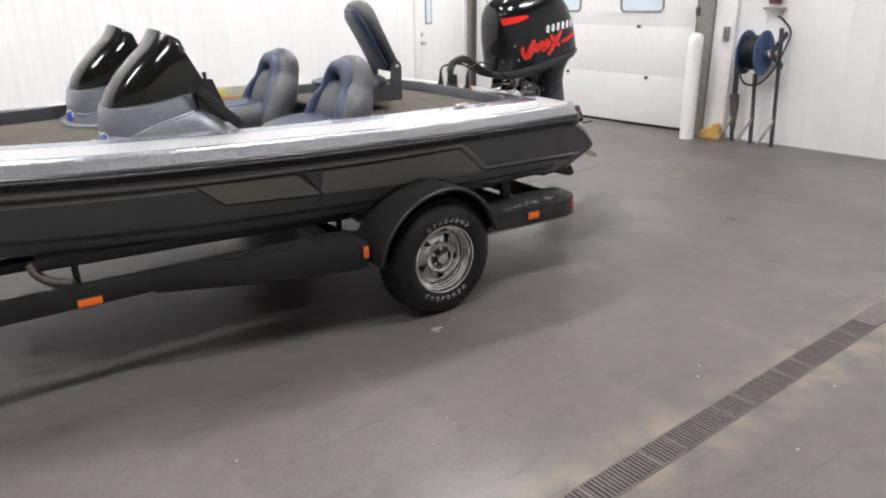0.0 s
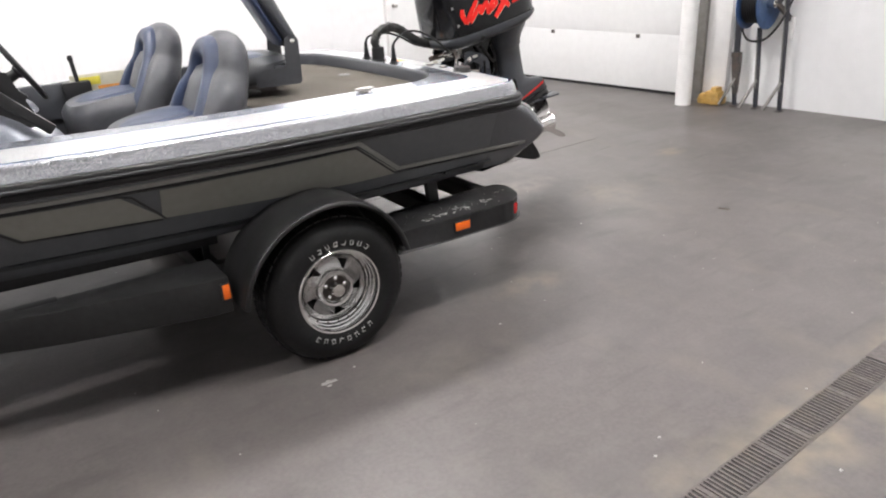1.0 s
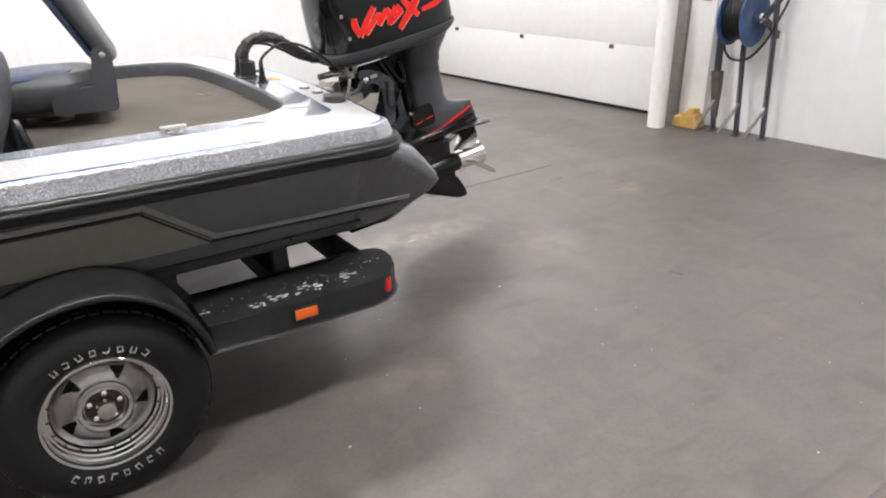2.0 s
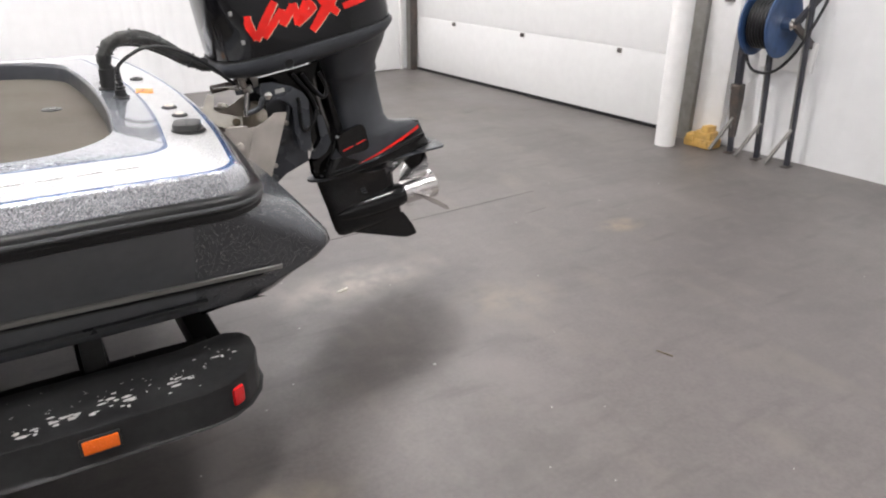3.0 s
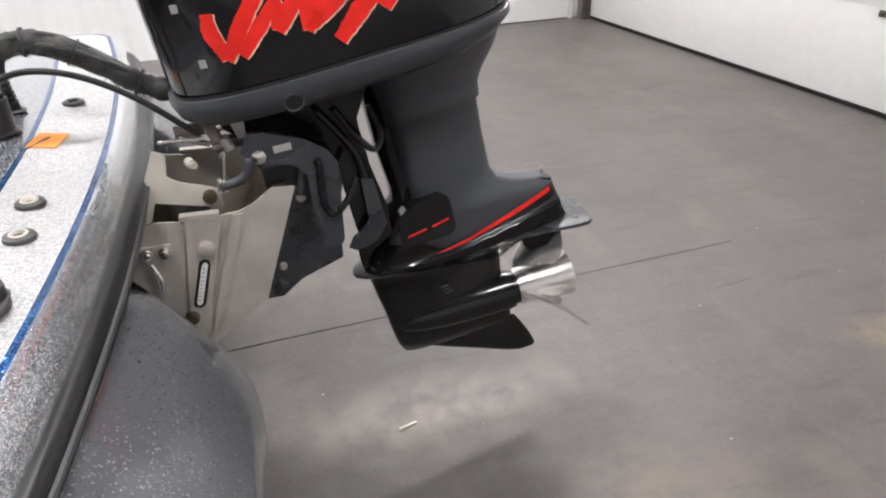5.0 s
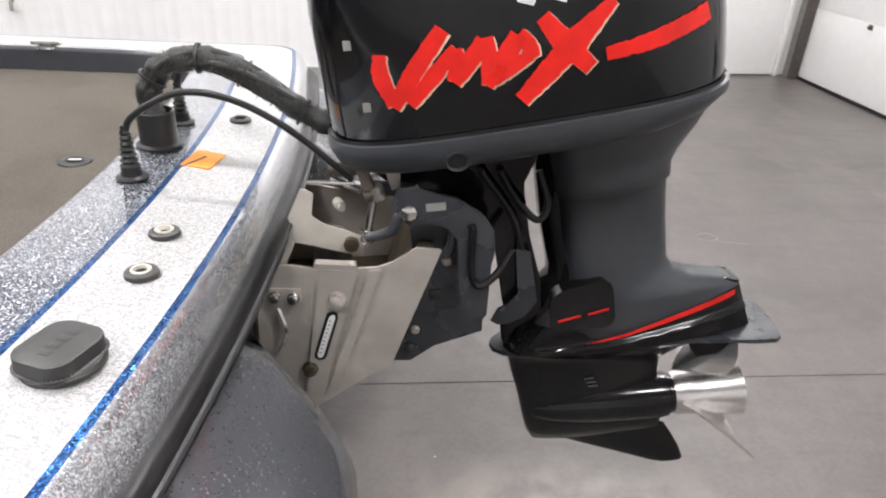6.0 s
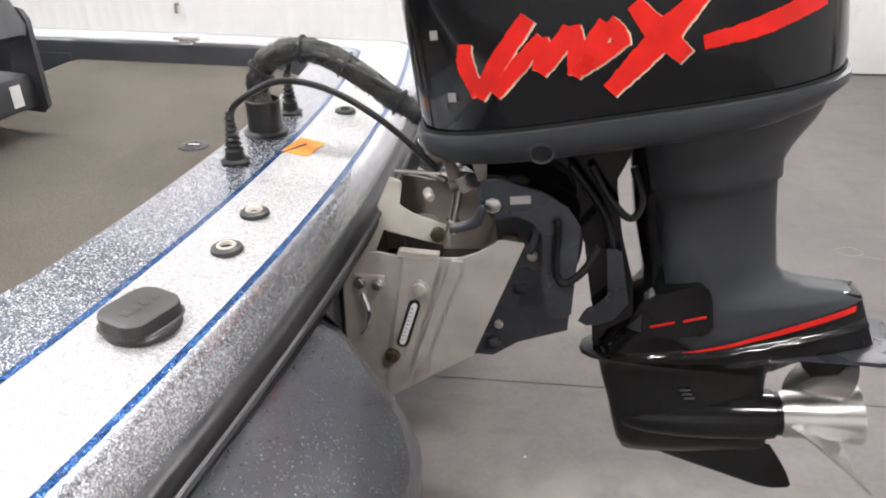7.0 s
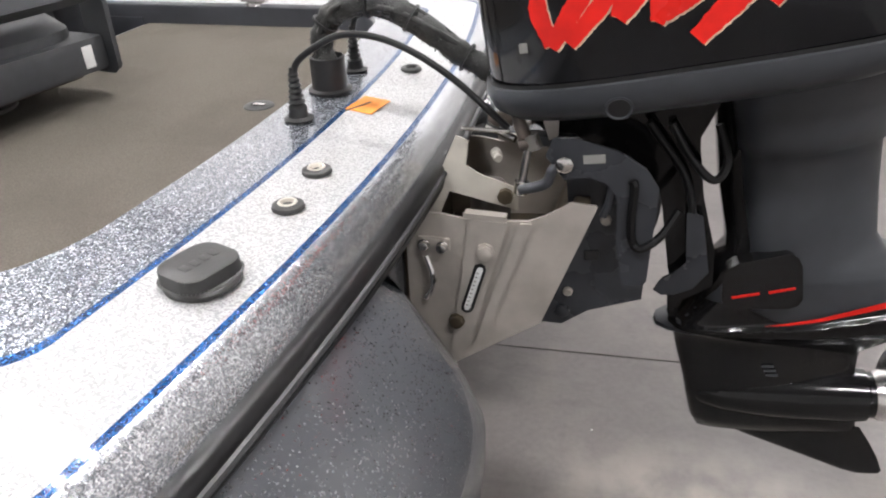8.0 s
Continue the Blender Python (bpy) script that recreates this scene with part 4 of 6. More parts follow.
lid = part("hatch_pull", lathe([(0.0, 0), (0.036, 0), (0.034, 0.003), (0.02, 0.004), (0.016, 0.001), (0.0, 0.001)], pose(0.80, 0.09, CARPET_Z), 20), M_BLACKPL, boat, "round flush dark hatch pull with metal centre")
part("latch", box((0.787, 0.084, CARPET_Z + 0.002), (0.815, 0.096, CARPET_Z + 0.006), 0.001), M_POLISH, lid)

label = part("capacity_plate", box((-0.58, 0.800, 0.93), (-0.25, 0.812, 1.09), 0.001), M_CREAM, boat, "cream plate with yellow and orange labels")
part("label", box((-0.54, 0.796, 1.03), (-0.42, 0.8005, 1.075), 0.001), M_LABELYELLOW, label)
part("label", box((-0.44, 0.796, 0.965), (-0.30, 0.8005, 1.02), 0.001), M_LABELORANGE, label)


# deck fittings at the stern
def deck_z(x, y):
    """The height of the stern deck at (x, y)."""
    a, b = 1.015 + 0.060 * (1 - (y / 0.82) ** 2), 1.15 + 0.080 * (1 - (y / 0.995) ** 2)
    return 1.060 - 0.010 * (x - 0.955) / (a - 0.955) if x < a else 1.050 - 0.016 * (x - a) / (b - a)


def deck_fitting(name, x, y, bm, mat, lab):
    return part(name, moved(bm, pose(x, y, deck_z(x, y) + 0.001)), mat, boat, lab)


cap = deck_fitting("filler_cap", 1.112, -0.682, lathe([(0.0, 0), (0.050, 0), (0.050, 0.005), (0.047, 0.008), (0.0, 0.008)], None, 32), M_CAP, "round grey-black plastic filler cap")
CAP_M = pose(1.110, -0.680, deck_z(1.11, -0.68) + 0.001, 0, 0, 70)
part("cap_lid", moved(prism(rounded_rect(0.092, 0.080, 0.026, 8), 0.008, 0.027, "xy", 0.004), CAP_M), M_CAP, cap)
for k in range(4):
    part("embossing", moved(box((-0.026 + 0.015 * k, -0.008, 0.0262), (-0.016 + 0.015 * k, 0.008, 0.0278), 0.0005), CAP_M), M_CAP, cap)
for x, y, hexed in ((1.13, -0.345, False), (1.135, -0.472, True)):
    fitg = deck_fitting("drain_fitting", x, y, lathe([(0.0, 0.002), (0.011, 0.002), (0.012, 0.007), (0.018, 0.009), (0.024, 0.006), (0.026, 0.0), (0.0, 0.0)], None, 24), M_CAP, "small round deck fitting with a hole")
    part("bore", moved(lathe([(0.0, 0.0), (0.0112, 0.0), (0.0112, 0.0035), (0.0, 0.0035)], None, 6 if hexed else 18), pose(x, y, deck_z(x, y) + 0.0015)), M_BLACKPL, fitg)
    part("ring", moved(lathe([(0.0095 if hexed else 0.0075, 0.0045), (0.0110, 0.0100), (0.0135 if hexed else 0.0145, 0.0106), (0.0155, 0.0090)], None, 24), pose(x, y, deck_z(x, y) + 0.001)), M_CREAMALU, fitg, "pale metal ring")
deck_fitting("drain_fitting", 1.13, 0.24, lathe([(0.0, 0.002), (0.011, 0.002), (0.012, 0.007), (0.018, 0.009), (0.024, 0.006), (0.026, 0.0), (0.0, 0.0)], None, 24), M_CAP, "small round deck fitting with a hole")
for x, y in ((1.013, -0.145), (1.013, 0.18)):
    prof = [(0.0, 0), (0.028, 0), (0.029, 0.004), (0.020, 0.008), (0.0175, 0.020)]
    for k in range(7):
        prof += [(0.0185 - 0.0013 * k, 0.026 + 0.0105 * k), (0.0125 - 0.0009 * k, 0.031 + 0.0105 * k)]
    prof += [(0.007, 0.102), (0.0, 0.104)]
    deck_fitting("cable_boot", x, y, lathe(prof, None, 18), M_RUBBER, "ribbed black rubber cable boot")
deck_fitting("rigging_socket", 1.010, 0.030, lathe([(0.0, 0), (0.046, 0), (0.047, 0.006), (0.038, 0.010), (0.037, 0.074), (0.033, 0.076), (0.031, 0.02), (0.0, 0.02)], None, 28), M_BLACKPL, "black plastic rigging socket")
st = deck_fitting("warning_sticker", 1.108, -0.02, box((-0.026, -0.044, 0.0), (0.034, 0.040, 0.002), 0.0005, pose(0, 0, 0, 0, 4, -10)), M_ORANGE, "small orange warning sticker")
part("print_bar", moved(box((-0.008, -0.05, 0.0018), (-0.003, 0.02, 0.0026), 0, pose(0, 0, 0, 0, 4, -30)), pose(1.108, -0.03, deck_z(1.108, -0.02) + 0.0012)), M_BLACKPL, st)
for s in (-1, 1):
    cl = part("deck_cleat", moved(box((-0.045, -0.014, 0.006), (0.045, 0.014, 0.018), 0.006), pose(0.42, s * 0.855, 1.057)), M_POLISH, boat, "small polished pop-up deck cleat")
    part("cleat_base", moved(lathe([(0.0, 0), (0.034, 0), (0.032, 0.005), (0.02, 0.009), (0.0, 0.010)], None, 18), pose(0.42, s * 0.855, 1.054)), M_POLISH, cl)
# maker's lettering along the gunwale stays plain bars
for k in range(7):
    x = 0.33 + 0.088 * k
    part("lettering_bar", moved(box((0, -0.024, -0.001), (0.058, 0.024, 0.0015), 0), pose(x, -0.965, 1.0465, 5.5, 0, 0)), M_LETTERING, deck, "worn pale lettering bar")


# ---- consoles ----
def console(y, wheel):
    c = thing("console", pose(-1.2, y, CARPET_Z), "silver-grey flake helm console with smoked wind deflector", "console", "consoles")
    def ledge(x, lo, hi):
        return lo + (hi - lo) * max(0.0, min(1.0, (x + 1.36) / 0.34)) ** 0.6

    # pedestal with a sloping ledge, and the narrower drum above it
    rows = []
    for f, x0, x1, w in ((0.0, -1.49, -0.80, 0.294), (0.12, -1.488, -0.81, 0.290), (0.7, -1.475, -0.92, 0.276), (0.94, -1.468, -0.985, 0.268), (1.0, -1.462, -0.995, 0.262), (1.0, -1.44, -1.01, 0.246)):
        rows.append([(a, b + y, CARPET_Z + 0.006 + f * (ledge(a, 1.062, 1.168) - CARPET_Z - 0.006)) for a, b, _ in super_ring((x0 + x1) / 2, (x1 - x0) / 2, w, 3.0, 0, 48)])
    part("pedestal", loft(rows), M_CONSOLE, c, angle=35)
    rows = []
    for f, x0, x1, w in ((-0.05, -1.462, -1.0, 0.250), (0.3, -1.466, -1.005, 0.2505), (0.9, -1.452, -1.02, 0.249), (1.0, -1.447, -1.025, 0.246), (1.0, -1.40, -1.06, 0.20)):
        rows.append([(a, b + y, ledge(a, 1.062, 1.168) * (1 - f) + f * (1.192 + 0.06 * max(0.0, min(1.0, (a + 1.42) / 0.38)) ** 1.4)) for a, b, _ in super_ring((x0 + x1) / 2, (x1 - x0) / 2, w, 2.7, 0, 48)])
    part("base", loft(rows), M_CONSOLE, c, angle=50)
    for q in (-1, 1):
        part("ledge_rim", tube([(a, y + q * 0.258 * (1 - abs((a + 1.2285) / 0.24) ** 3.0) ** (1 / 3.0), ledge(a, 1.062, 1.168) + 0.002) for a in (-1.45, -1.43, -1.39, -1.34, -1.28, -1.22, -1.15, -1.08)], 0.008, 8, 4), M_CONSOLE, c)
    part("base_flange", loft([[(a, b + y, CARPET_Z + 0.006 + h) for a, b, h in super_ring(-1.16, aa, bb, 3.2, z, 40)] for z, aa, bb in ((0.0, 0.352, 0.318), (0.010, 0.352, 0.318), (0.016, 0.345, 0.312))]), M_CONSOLE, c)
    # deflector: a leaning hood, open behind and on top
    rows = []
    table = ((1.188, -1.448, -1.015, 0.2475), (1.26, -1.412, -1.025, 0.243), (1.33, -1.358, -1.05, 0.235), (1.40, -1.288, -1.072, 0.222), (1.46, -1.220, -1.082, 0.206), (1.505, -1.186, -1.086, 0.190), (1.54, -1.170, -1.086, 0.176))
    for k, (z, xf, xr, wy) in enumerate(table):
        t = k / (len(table) - 1)
        row = []
        for j in range(29):
            a = radians(90 + 180 * j / 28)
            e, q = abs(math.cos(a)) ** (2 / 2.5), math.copysign(abs(math.sin(a)) ** (2 / 2.5), math.sin(a))
            row.append((xr - (xr - xf) * e, y + wy * q, z + 0.07 * (1 - e) * (1 - t) - 0.05 * (1 - e) * t ** 2))
        rows.append(row)
    bm = bmesh.new()
    add_rows(bm, rows)
    bmesh.ops.solidify(bm, geom=bm.faces[:], thickness=0.005)
    part("wind_deflector", bm, M_SMOKE, c, "glossy smoked wind deflector", 60)
    part("dash", moved(prism([(-1.02, 1.10), (-0.90, 1.10), (-0.97, 1.29), (-1.04, 1.30)], y - 0.20, y + 0.20, "xz", 0.012), Matrix()), M_BLACKPL, c, "black instrument dash")
    part("side_rail", beam((-1.05, y - 0.245, 1.262), (-0.86, y - 0.25, 1.075), 0.03, 0.042, 0.008), M_BLACKPL, c)
    lens = part("courtesy_light", moved(lathe([(0.0, 0), (0.03, 0), (0.03, 0.006), (0.02, 0.012), (0.0, 0.014)], along((-1.472, y - 0.12, CARPET_Z + 0.06), (-2.6, y - 0.55, CARPET_Z + 0.2)), 16), Matrix()), M_LED, c, "blue courtesy light")
    part("lens_rim", lathe([(0.028, 0.0), (0.037, 0.0), (0.037, 0.006), (0.03, 0.009)], along((-1.472, y - 0.12, CARPET_Z + 0.06), (-2.6, y - 0.55, CARPET_Z + 0.2)), 16), M_CHROME, lens)
    for s in (-0.2, 0.2):
        part("screw", lathe([(0, 0), (0.006, 0), (0.004, 0.003), (0, 0.003)], along((-1.432, y + s * 0.6, 1.215), (-2.0, y + s * 2, 1.3)), 8), M_BLACKPL, c)
    if wheel:
        w = part("steering_wheel", moved(tube([(0.165 * math.cos(a), 0.165 * math.sin(a), 0) for a in [math.tau * k / 32 for k in range(33)]], 0.013, 8, 0), along((-0.83, y, 1.19), (-0.53, y, 1.35))), M_BLACKPL, c, "black steering wheel")
        for k in range(3):
            a = math.tau * (k / 3 + 0.08)
            part("spoke", moved(beam((0, 0, 0.0), (0.16 * math.cos(a), 0.16 * math.sin(a), 0), 0.022, 0.006, 0.002), along((-0.83, y, 1.19), (-0.53, y, 1.35))), M_BLACKPL, w)
    if wheel:
        part("steering_column", lathe([(0.0, -0.16), (0.03, -0.16), (0.026, -0.03), (0.036, -0.02), (0.036, 0.012), (0.0, 0.016)], along((-0.83, y, 1.19), (-0.53, y, 1.35)), 16), M_BLACKPL, w)
    return c


console(0.46, True)
console(-0.46, False)


# ---- seats ----
def rounded_cushion(m, w, d, h, bulge=0.02, n=3.0, mat=None):
    """A padded block: w across, d deep, h high, in the frame m."""
    rows = []
    for t in (0.0, 0.05, 0.2, 0.5, 0.8, 0.95, 1.0):
        f = 1 - (abs(t - 0.5) * 2) ** 6 * 0.16
        rows.append([m @ Vector((a, b, t * h + bulge * (1 - (a / d * 2) ** 2) * (t == 1.0))) for a, b, _ in super_ring(0, d / 2 * f, w / 2 * f, n, 0, 32)])
    return loft(rows)


def bucket_seat(x, y):
    s = thing("bucket_seat", pose(x, y, 0.63), "grey and navy vinyl bucket seat with a looped headrest", "seat", "bucket seats in the cockpit")
    part("pedestal", box((x - 0.20, y - 0.17, 0.63), (x + 0.12, y + 0.17, 0.80), 0.01), M_LIP, s)
    part("cushion", rounded_cushion(pose(x - 0.12, y, 0.80, 0, -6, 0), 0.46, 0.50, 0.20, 0.02), M_VINYL, s)
    part("cushion_piping", rounded_cushion(pose(x - 0.125, y, 0.985, 0, -6, 0), 0.28, 0.36, 0.03, 0.012), M_VINYLBLUE, s, "navy vinyl centre insert")
    # back: a tapering arch of padding with an opening under its head
    lean = pose(x + 0.10, y, 0.86, 0, 14, 0) @ Matrix.Diagonal((1, 1, 1.01, 1))
    outline = [(-0.235, 0.0, -0.085), (-0.240, 0.14, -0.05), (-0.214, 0.235, -0.03), (-0.150, 0.318, -0.006), (-0.120, 0.405, 0.0), (-0.055, 0.445, 0.0), (0.055, 0.445, 0.0), (0.120, 0.405, 0.0), (0.150, 0.318, -0.006), (0.214, 0.235, -0.03), (0.240, 0.14, -0.05), (0.235, 0.0, -0.085)]
    arch = smooth_line([(c, a, b) for a, b, c in outline], 4)
    part("bolster", moved(tube([(a.x, a.y * 0.87, a.z - 0.012) for a in arch[::4]], 0.064, 14, 4, lambda t: 1.40 - 0.36 * math.sin(math.pi * t) ** 2), lean @ Matrix.Diagonal((1.1, 1, 1, 1))), M_VINYL, s, "grey vinyl side bolster and headrest", 60)
    part("bolster_front", moved(tube([(a.x - 0.044, a.y * 0.78, a.z - 0.030) for a in arch[::4]], 0.054, 12, 4), lean @ Matrix.Diagonal((1.2, 1, 1, 1))), M_VINYLBLUE, s, "navy vinyl bolster facing", 60)
    part("edge_piping", moved(tube([(a.x + 0.012, a.y * 1.0, a.z + 0.048) for a in arch[::4]], 0.0045, 8, 4), lean), M_PIPING, s, "pale grey piping", 60)
    rows = []
    for t, w, th in ((0.0, 0.18, 0.04), (0.05, 0.19, 0.07), (0.16, 0.185, 0.084), (0.27, 0.158, 0.082), (0.33, 0.13, 0.066), (0.352, 0.10, 0.03)):
        rows.append([lean @ Vector((a, b, t)) for a, b, _ in super_ring(-0.088 + 0.16 * t, th, w, 2.6, 0, 28)])
    part("back_pad", loft(rows), M_VINYL, s)
    return s


bucket_seat(-0.31, 0.48)
bucket_seat(-0.275, -0.45)


def casting_seat(x, y):
    """A folding seat that stands open on a short post on the rear deck."""
    s = thing("folding_seat", pose(x, y, CARPET_Z), "grey and navy vinyl folding boat seat, back leaning open", "seat")
    part("post", lathe([(0.0, 0), (0.09, 0), (0.088, 0.008), (0.03, 0.014), (0.03, 0.05), (0.0, 0.05)], pose(x - 0.02, y, CARPET_Z), 20), M_DARKSTEEL, s, "dark steel seat post")
    part("base_plate", box((x - 0.24, y - 0.17, CARPET_Z + 0.045), (x + 0.16, y + 0.17, CARPET_Z + 0.058), 0.003), M_DARKSTEEL, s)
    part("cushion", rounded_cushion(pose(x - 0.01, y, CARPET_Z + 0.058, 0, -4, 0), 0.41, 0.46, 0.125, 0.015), M_VINYLDARK, s)
    part("rear_pad", box((x + 0.12, y - 0.203, CARPET_Z + 0.068), (x + 0.232, y + 0.203, CARPET_Z + 0.152), 0.018), M_VINYLDARK, s)
    part("cushion_facing", rounded_cushion(pose(x - 0.08, y, CARPET_Z + 0.172, 0, -4, 0), 0.36, 0.36, 0.022, 0.006), M_VINYLBLUE, s, "navy vinyl cushion facing")
    for sg in (-1, 1):
        hinge = part("hinge_plate", moved(prism([(0.02, 0.06), (0.235, 0.06), (0.246, 0.07), (0.248, 0.27), (0.235, 0.293), (0.212, 0.298), (0.188, 0.28), (0.176, 0.155), (0.16, 0.140), (0.06, 0.132), (0.02, 0.115)], sg * 0.212 - 0.010, sg * 0.212 + 0.010, "xz", 0.005), pose(x, y, CARPET_Z)), M_VINYLDARK, s, "moulded grey hinge arm")
        part("hinge_bolt", lathe([(0, 0), (0.014, 0), (0.012, 0.006), (0, 0.007)], along((x + 0.222, y + sg * 0.222, CARPET_Z + 0.270), (x + 0.222, y + sg * 2, CARPET_Z + 0.270)), 10), M_CHROME, hinge)
    lean = pose(x + 0.262, y, CARPET_Z + 0.21, 0, -27, 0)
    rows = []
    for t, w, th in ((0.03, 0.19, 0.03), (0.05, 0.205, 0.036), (0.20, 0.20, 0.042), (0.34, 0.19, 0.051), (0.42, 0.17, 0.062), (0.47, 0.14, 0.055), (0.495, 0.10, 0.03)):
        rows.append([lean @ Vector((a, b, t)) for a, b, _ in super_ring(0.0, th, w, 3.0, 0, 32)])
    part("backrest", loft(rows), M_VINYLDARK, s)
    rows = []
    for t, w, th in ((0.06, 0.13, 0.014), (0.09, 0.168, 0.018), (0.30, 0.165, 0.024), (0.42, 0.15, 0.034), (0.475, 0.10, 0.016)):
        rows.append([lean @ Vector((a, b, t)) for a, b, _ in super_ring(-0.047, th, w, 2.8, 0, 28)])
    part("back_facing", loft(rows), M_VINYLBLUE, s, "navy vinyl back facing")
    part("tag", box((x + 0.2305, y + 0.128, CARPET_Z + 0.085), (x + 0.2335, y + 0.156, CARPET_Z + 0.135), 0.0005), M_DECALWHITE, s, "small white care tag")
    s.matrix_basis = pose(x, y, CARPET_Z, 0, 0, -10)


casting_seat(0.15, -0.045)

lever = thing("throttle_lever", pose(-0.55, 0.80, 1.0), "black throttle lever on the cockpit side", "lever")
part("box", box((-0.63, 0.75, 0.96), (-0.48, 0.823, 1.06), 0.012), M_BLACKPL, lever)
part("stick", beam((-0.545, 0.77, 1.04), (-0.555, 0.77, 1.185), 0.022, 0.022, 0.006, (0, 1, 0)), M_BLACKPL, lever)
part("knob", lathe([(0.0, 0), (0.014, 0), (0.016, 0.015), (0.012, 0.03), (0.0, 0.032)], pose(-0.556, 0.77, 1.175), 12), M_BLACKPL, lever)


# ---- the outboard motor: built in its own frame (u aft, v across, w up), trimmed out by 7.5 degrees ----
MOTOR = pose(1.75, 0, 0.60, 0, -7.5, 0)
motor = thing("outboard_motor", MOTOR, "black and grey outboard motor with red brush-stroke decals", "outboard motor")


def motor_part(name, bm, mat, parent=None, lab="", angle=38):
    return part(name, moved(bm, MOTOR), mat, parent or motor, lab, angle)


COWL = [(0.580, -0.300, 0.450, 0.226), (0.62, -0.304, 0.450, 0.2265), (0.70, -0.308, 0.442, 0.226), (0.80, -0.310, 0.424, 0.222), (0.90, -0.305, 0.388, 0.212), (0.97, -0.295, 0.348, 0.198), (1.03, -0.270, 0.305, 0.172), (1.07, -0.225, 0.235, 0.13), (1.088, -0.15, 0.16, 0.075), (1.092, -0.08, 0.09, 0.03)]
PAN = [(0.500, -0.16, 0.28, 0.12), (0.505, -0.24, 0.34, 0.175), (0.516, -0.280, 0.388, 0.205), (0.534, -0.302, 0.430, 0.226), (0.562, -0.312, 0.460, 0.236), (0.578, -0.310, 0.460, 0.235), (0.581, -0.303, 0.453, 0.227)]
SKEW = 0.07
N_COWL = 3.4


def cowl_rows(table, count=56):
    return [[(a, b, c + SKEW * (a + 0.3)) for a, b, c in super_ring((u0 + u1) / 2, (u1 - u0) / 2, v, N_COWL, w, count)] for w, u0, u1, v in table]


def cowl_side(u, w):
    """The port face of the cowl at (u, w)."""
    h = w - SKEW * (u + 0.3)
    for (wa, a0, a1, va), (wb, b0, b1, vb) in zip(COWL, COWL[1:]):
        if h <= wb:
            t = max(0.0, (h - wa) / (wb - wa))
            u0, u1, v = a0 + (b0 - a0) * t, a1 + (b1 - a1) * t, va + (vb - va) * t
            d = min(0.999, abs((u - (u0 + u1) / 2) / ((u1 - u0) / 2)))
            return -v * (1 - d ** N_COWL) ** (1 / N_COWL)
    return 0.0


cowl = motor_part("cowl", loft(cowl_rows(COWL)), M_COWL, None, "glossy black engine cowl", 60)
motor_part("lower_pan", loft(cowl_rows(PAN)), M_MOTORGREY, None, "dark grey lower cowl pan", 60)
motor_part("cowl_seam", loft([[(a, b, c + SKEW * (a + 0.3)) for a, b, c in super_ring(0.0735, 0.380, 0.2295, N_COWL, w, 56)] for w in (0.575, 0.587)], cap=False), M_RUBBER, None, "black rubber cowl seal")


def to_motor(x, z, y=-0.2):
    p = MOTOR.inverted() @ Vector((x, y, z))
    return p.x, p.z


def cowl_stroke(pts, widths, lift, steps=16, sides=(-1,)):
    """A brush stroke on the cowl's flanks: a line of (u, w) points with a width at each."""
    line = smooth_line([(a, 0, b) for a, b in pts], steps)
    bm = bmesh.new()
    for s in sides:
        rows = []
        for i, p in enumerate(line):
            d = (line[min(i + 1, len(line) - 1)] - line[max(0, i - 1)]).normalized()
            n = Vector((-d.z, 0, d.x))
            f = i / (len(line) - 1) * (len(widths) - 1)
            j = min(int(f), len(widths) - 2)
            wd = widths[j] + (widths[j + 1] - widths[j]) * (f - j)
            wd *= 1.04 + 0.10 * noise.noise((p.x * 60, s, p.z * 60)) + 0.12 * noise.noise((p.x * 190, s, p.z * 190))
            row = []
            for g in (-0.5, 0.0, 0.5):
                q = p + n * wd * g
                row.append((q.x, -s * (cowl_side(q.x, q.z) - lift), q.z))
            rows.append(row)
        add_rows(bm, rows)
    return bm


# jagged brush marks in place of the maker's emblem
STROKES = [
    ([(-0.183, 0.745), (-0.184, 0.708), (-0.166, 0.660)], (0.020, 0.030, 0.026)),
    ([(-0.168, 0.655), (-0.130, 0.712), (-0.076, 0.780)], (0.020, 0.030, 0.026)),
    ([(-0.140, 0.660), (-0.096, 0.706), (-0.056, 0.748)], (0.022, 0.026, 0.022)),
    ([(-0.057, 0.748), (-0.055, 0.719), (-0.062, 0.694)], (0.022, 0.030, 0.026)),
    ([(-0.063, 0.692), (-0.036, 0.724), (-0.010, 0.758)], (0.022, 0.030, 0.024)),
    ([(-0.006, 0.762), (-0.002, 0.723), (-0.006, 0.684)], (0.022, 0.028, 0.024)),
    ([(-0.008, 0.682), (0.019, 0.722), (0.047, 0.760)], (0.020, 0.032, 0.030)),
    ([(0.046, 0.762), (0.064, 0.742), (0.073, 0.722)], (0.024, 0.026, 0.016)),
    ([(0.002, 0.690), (0.034, 0.710), (0.066, 0.728)], (0.020, 0.024, 0.020)),
    ([(0.048, 0.653), (0.098, 0.702), (0.142, 0.746), (0.202, 0.802)], (0.026, 0.036, 0.042, 0.016)),
    ([(0.086, 0.786), (0.116, 0.748), (0.166, 0.697)], (0.022, 0.036, 0.026)),
]
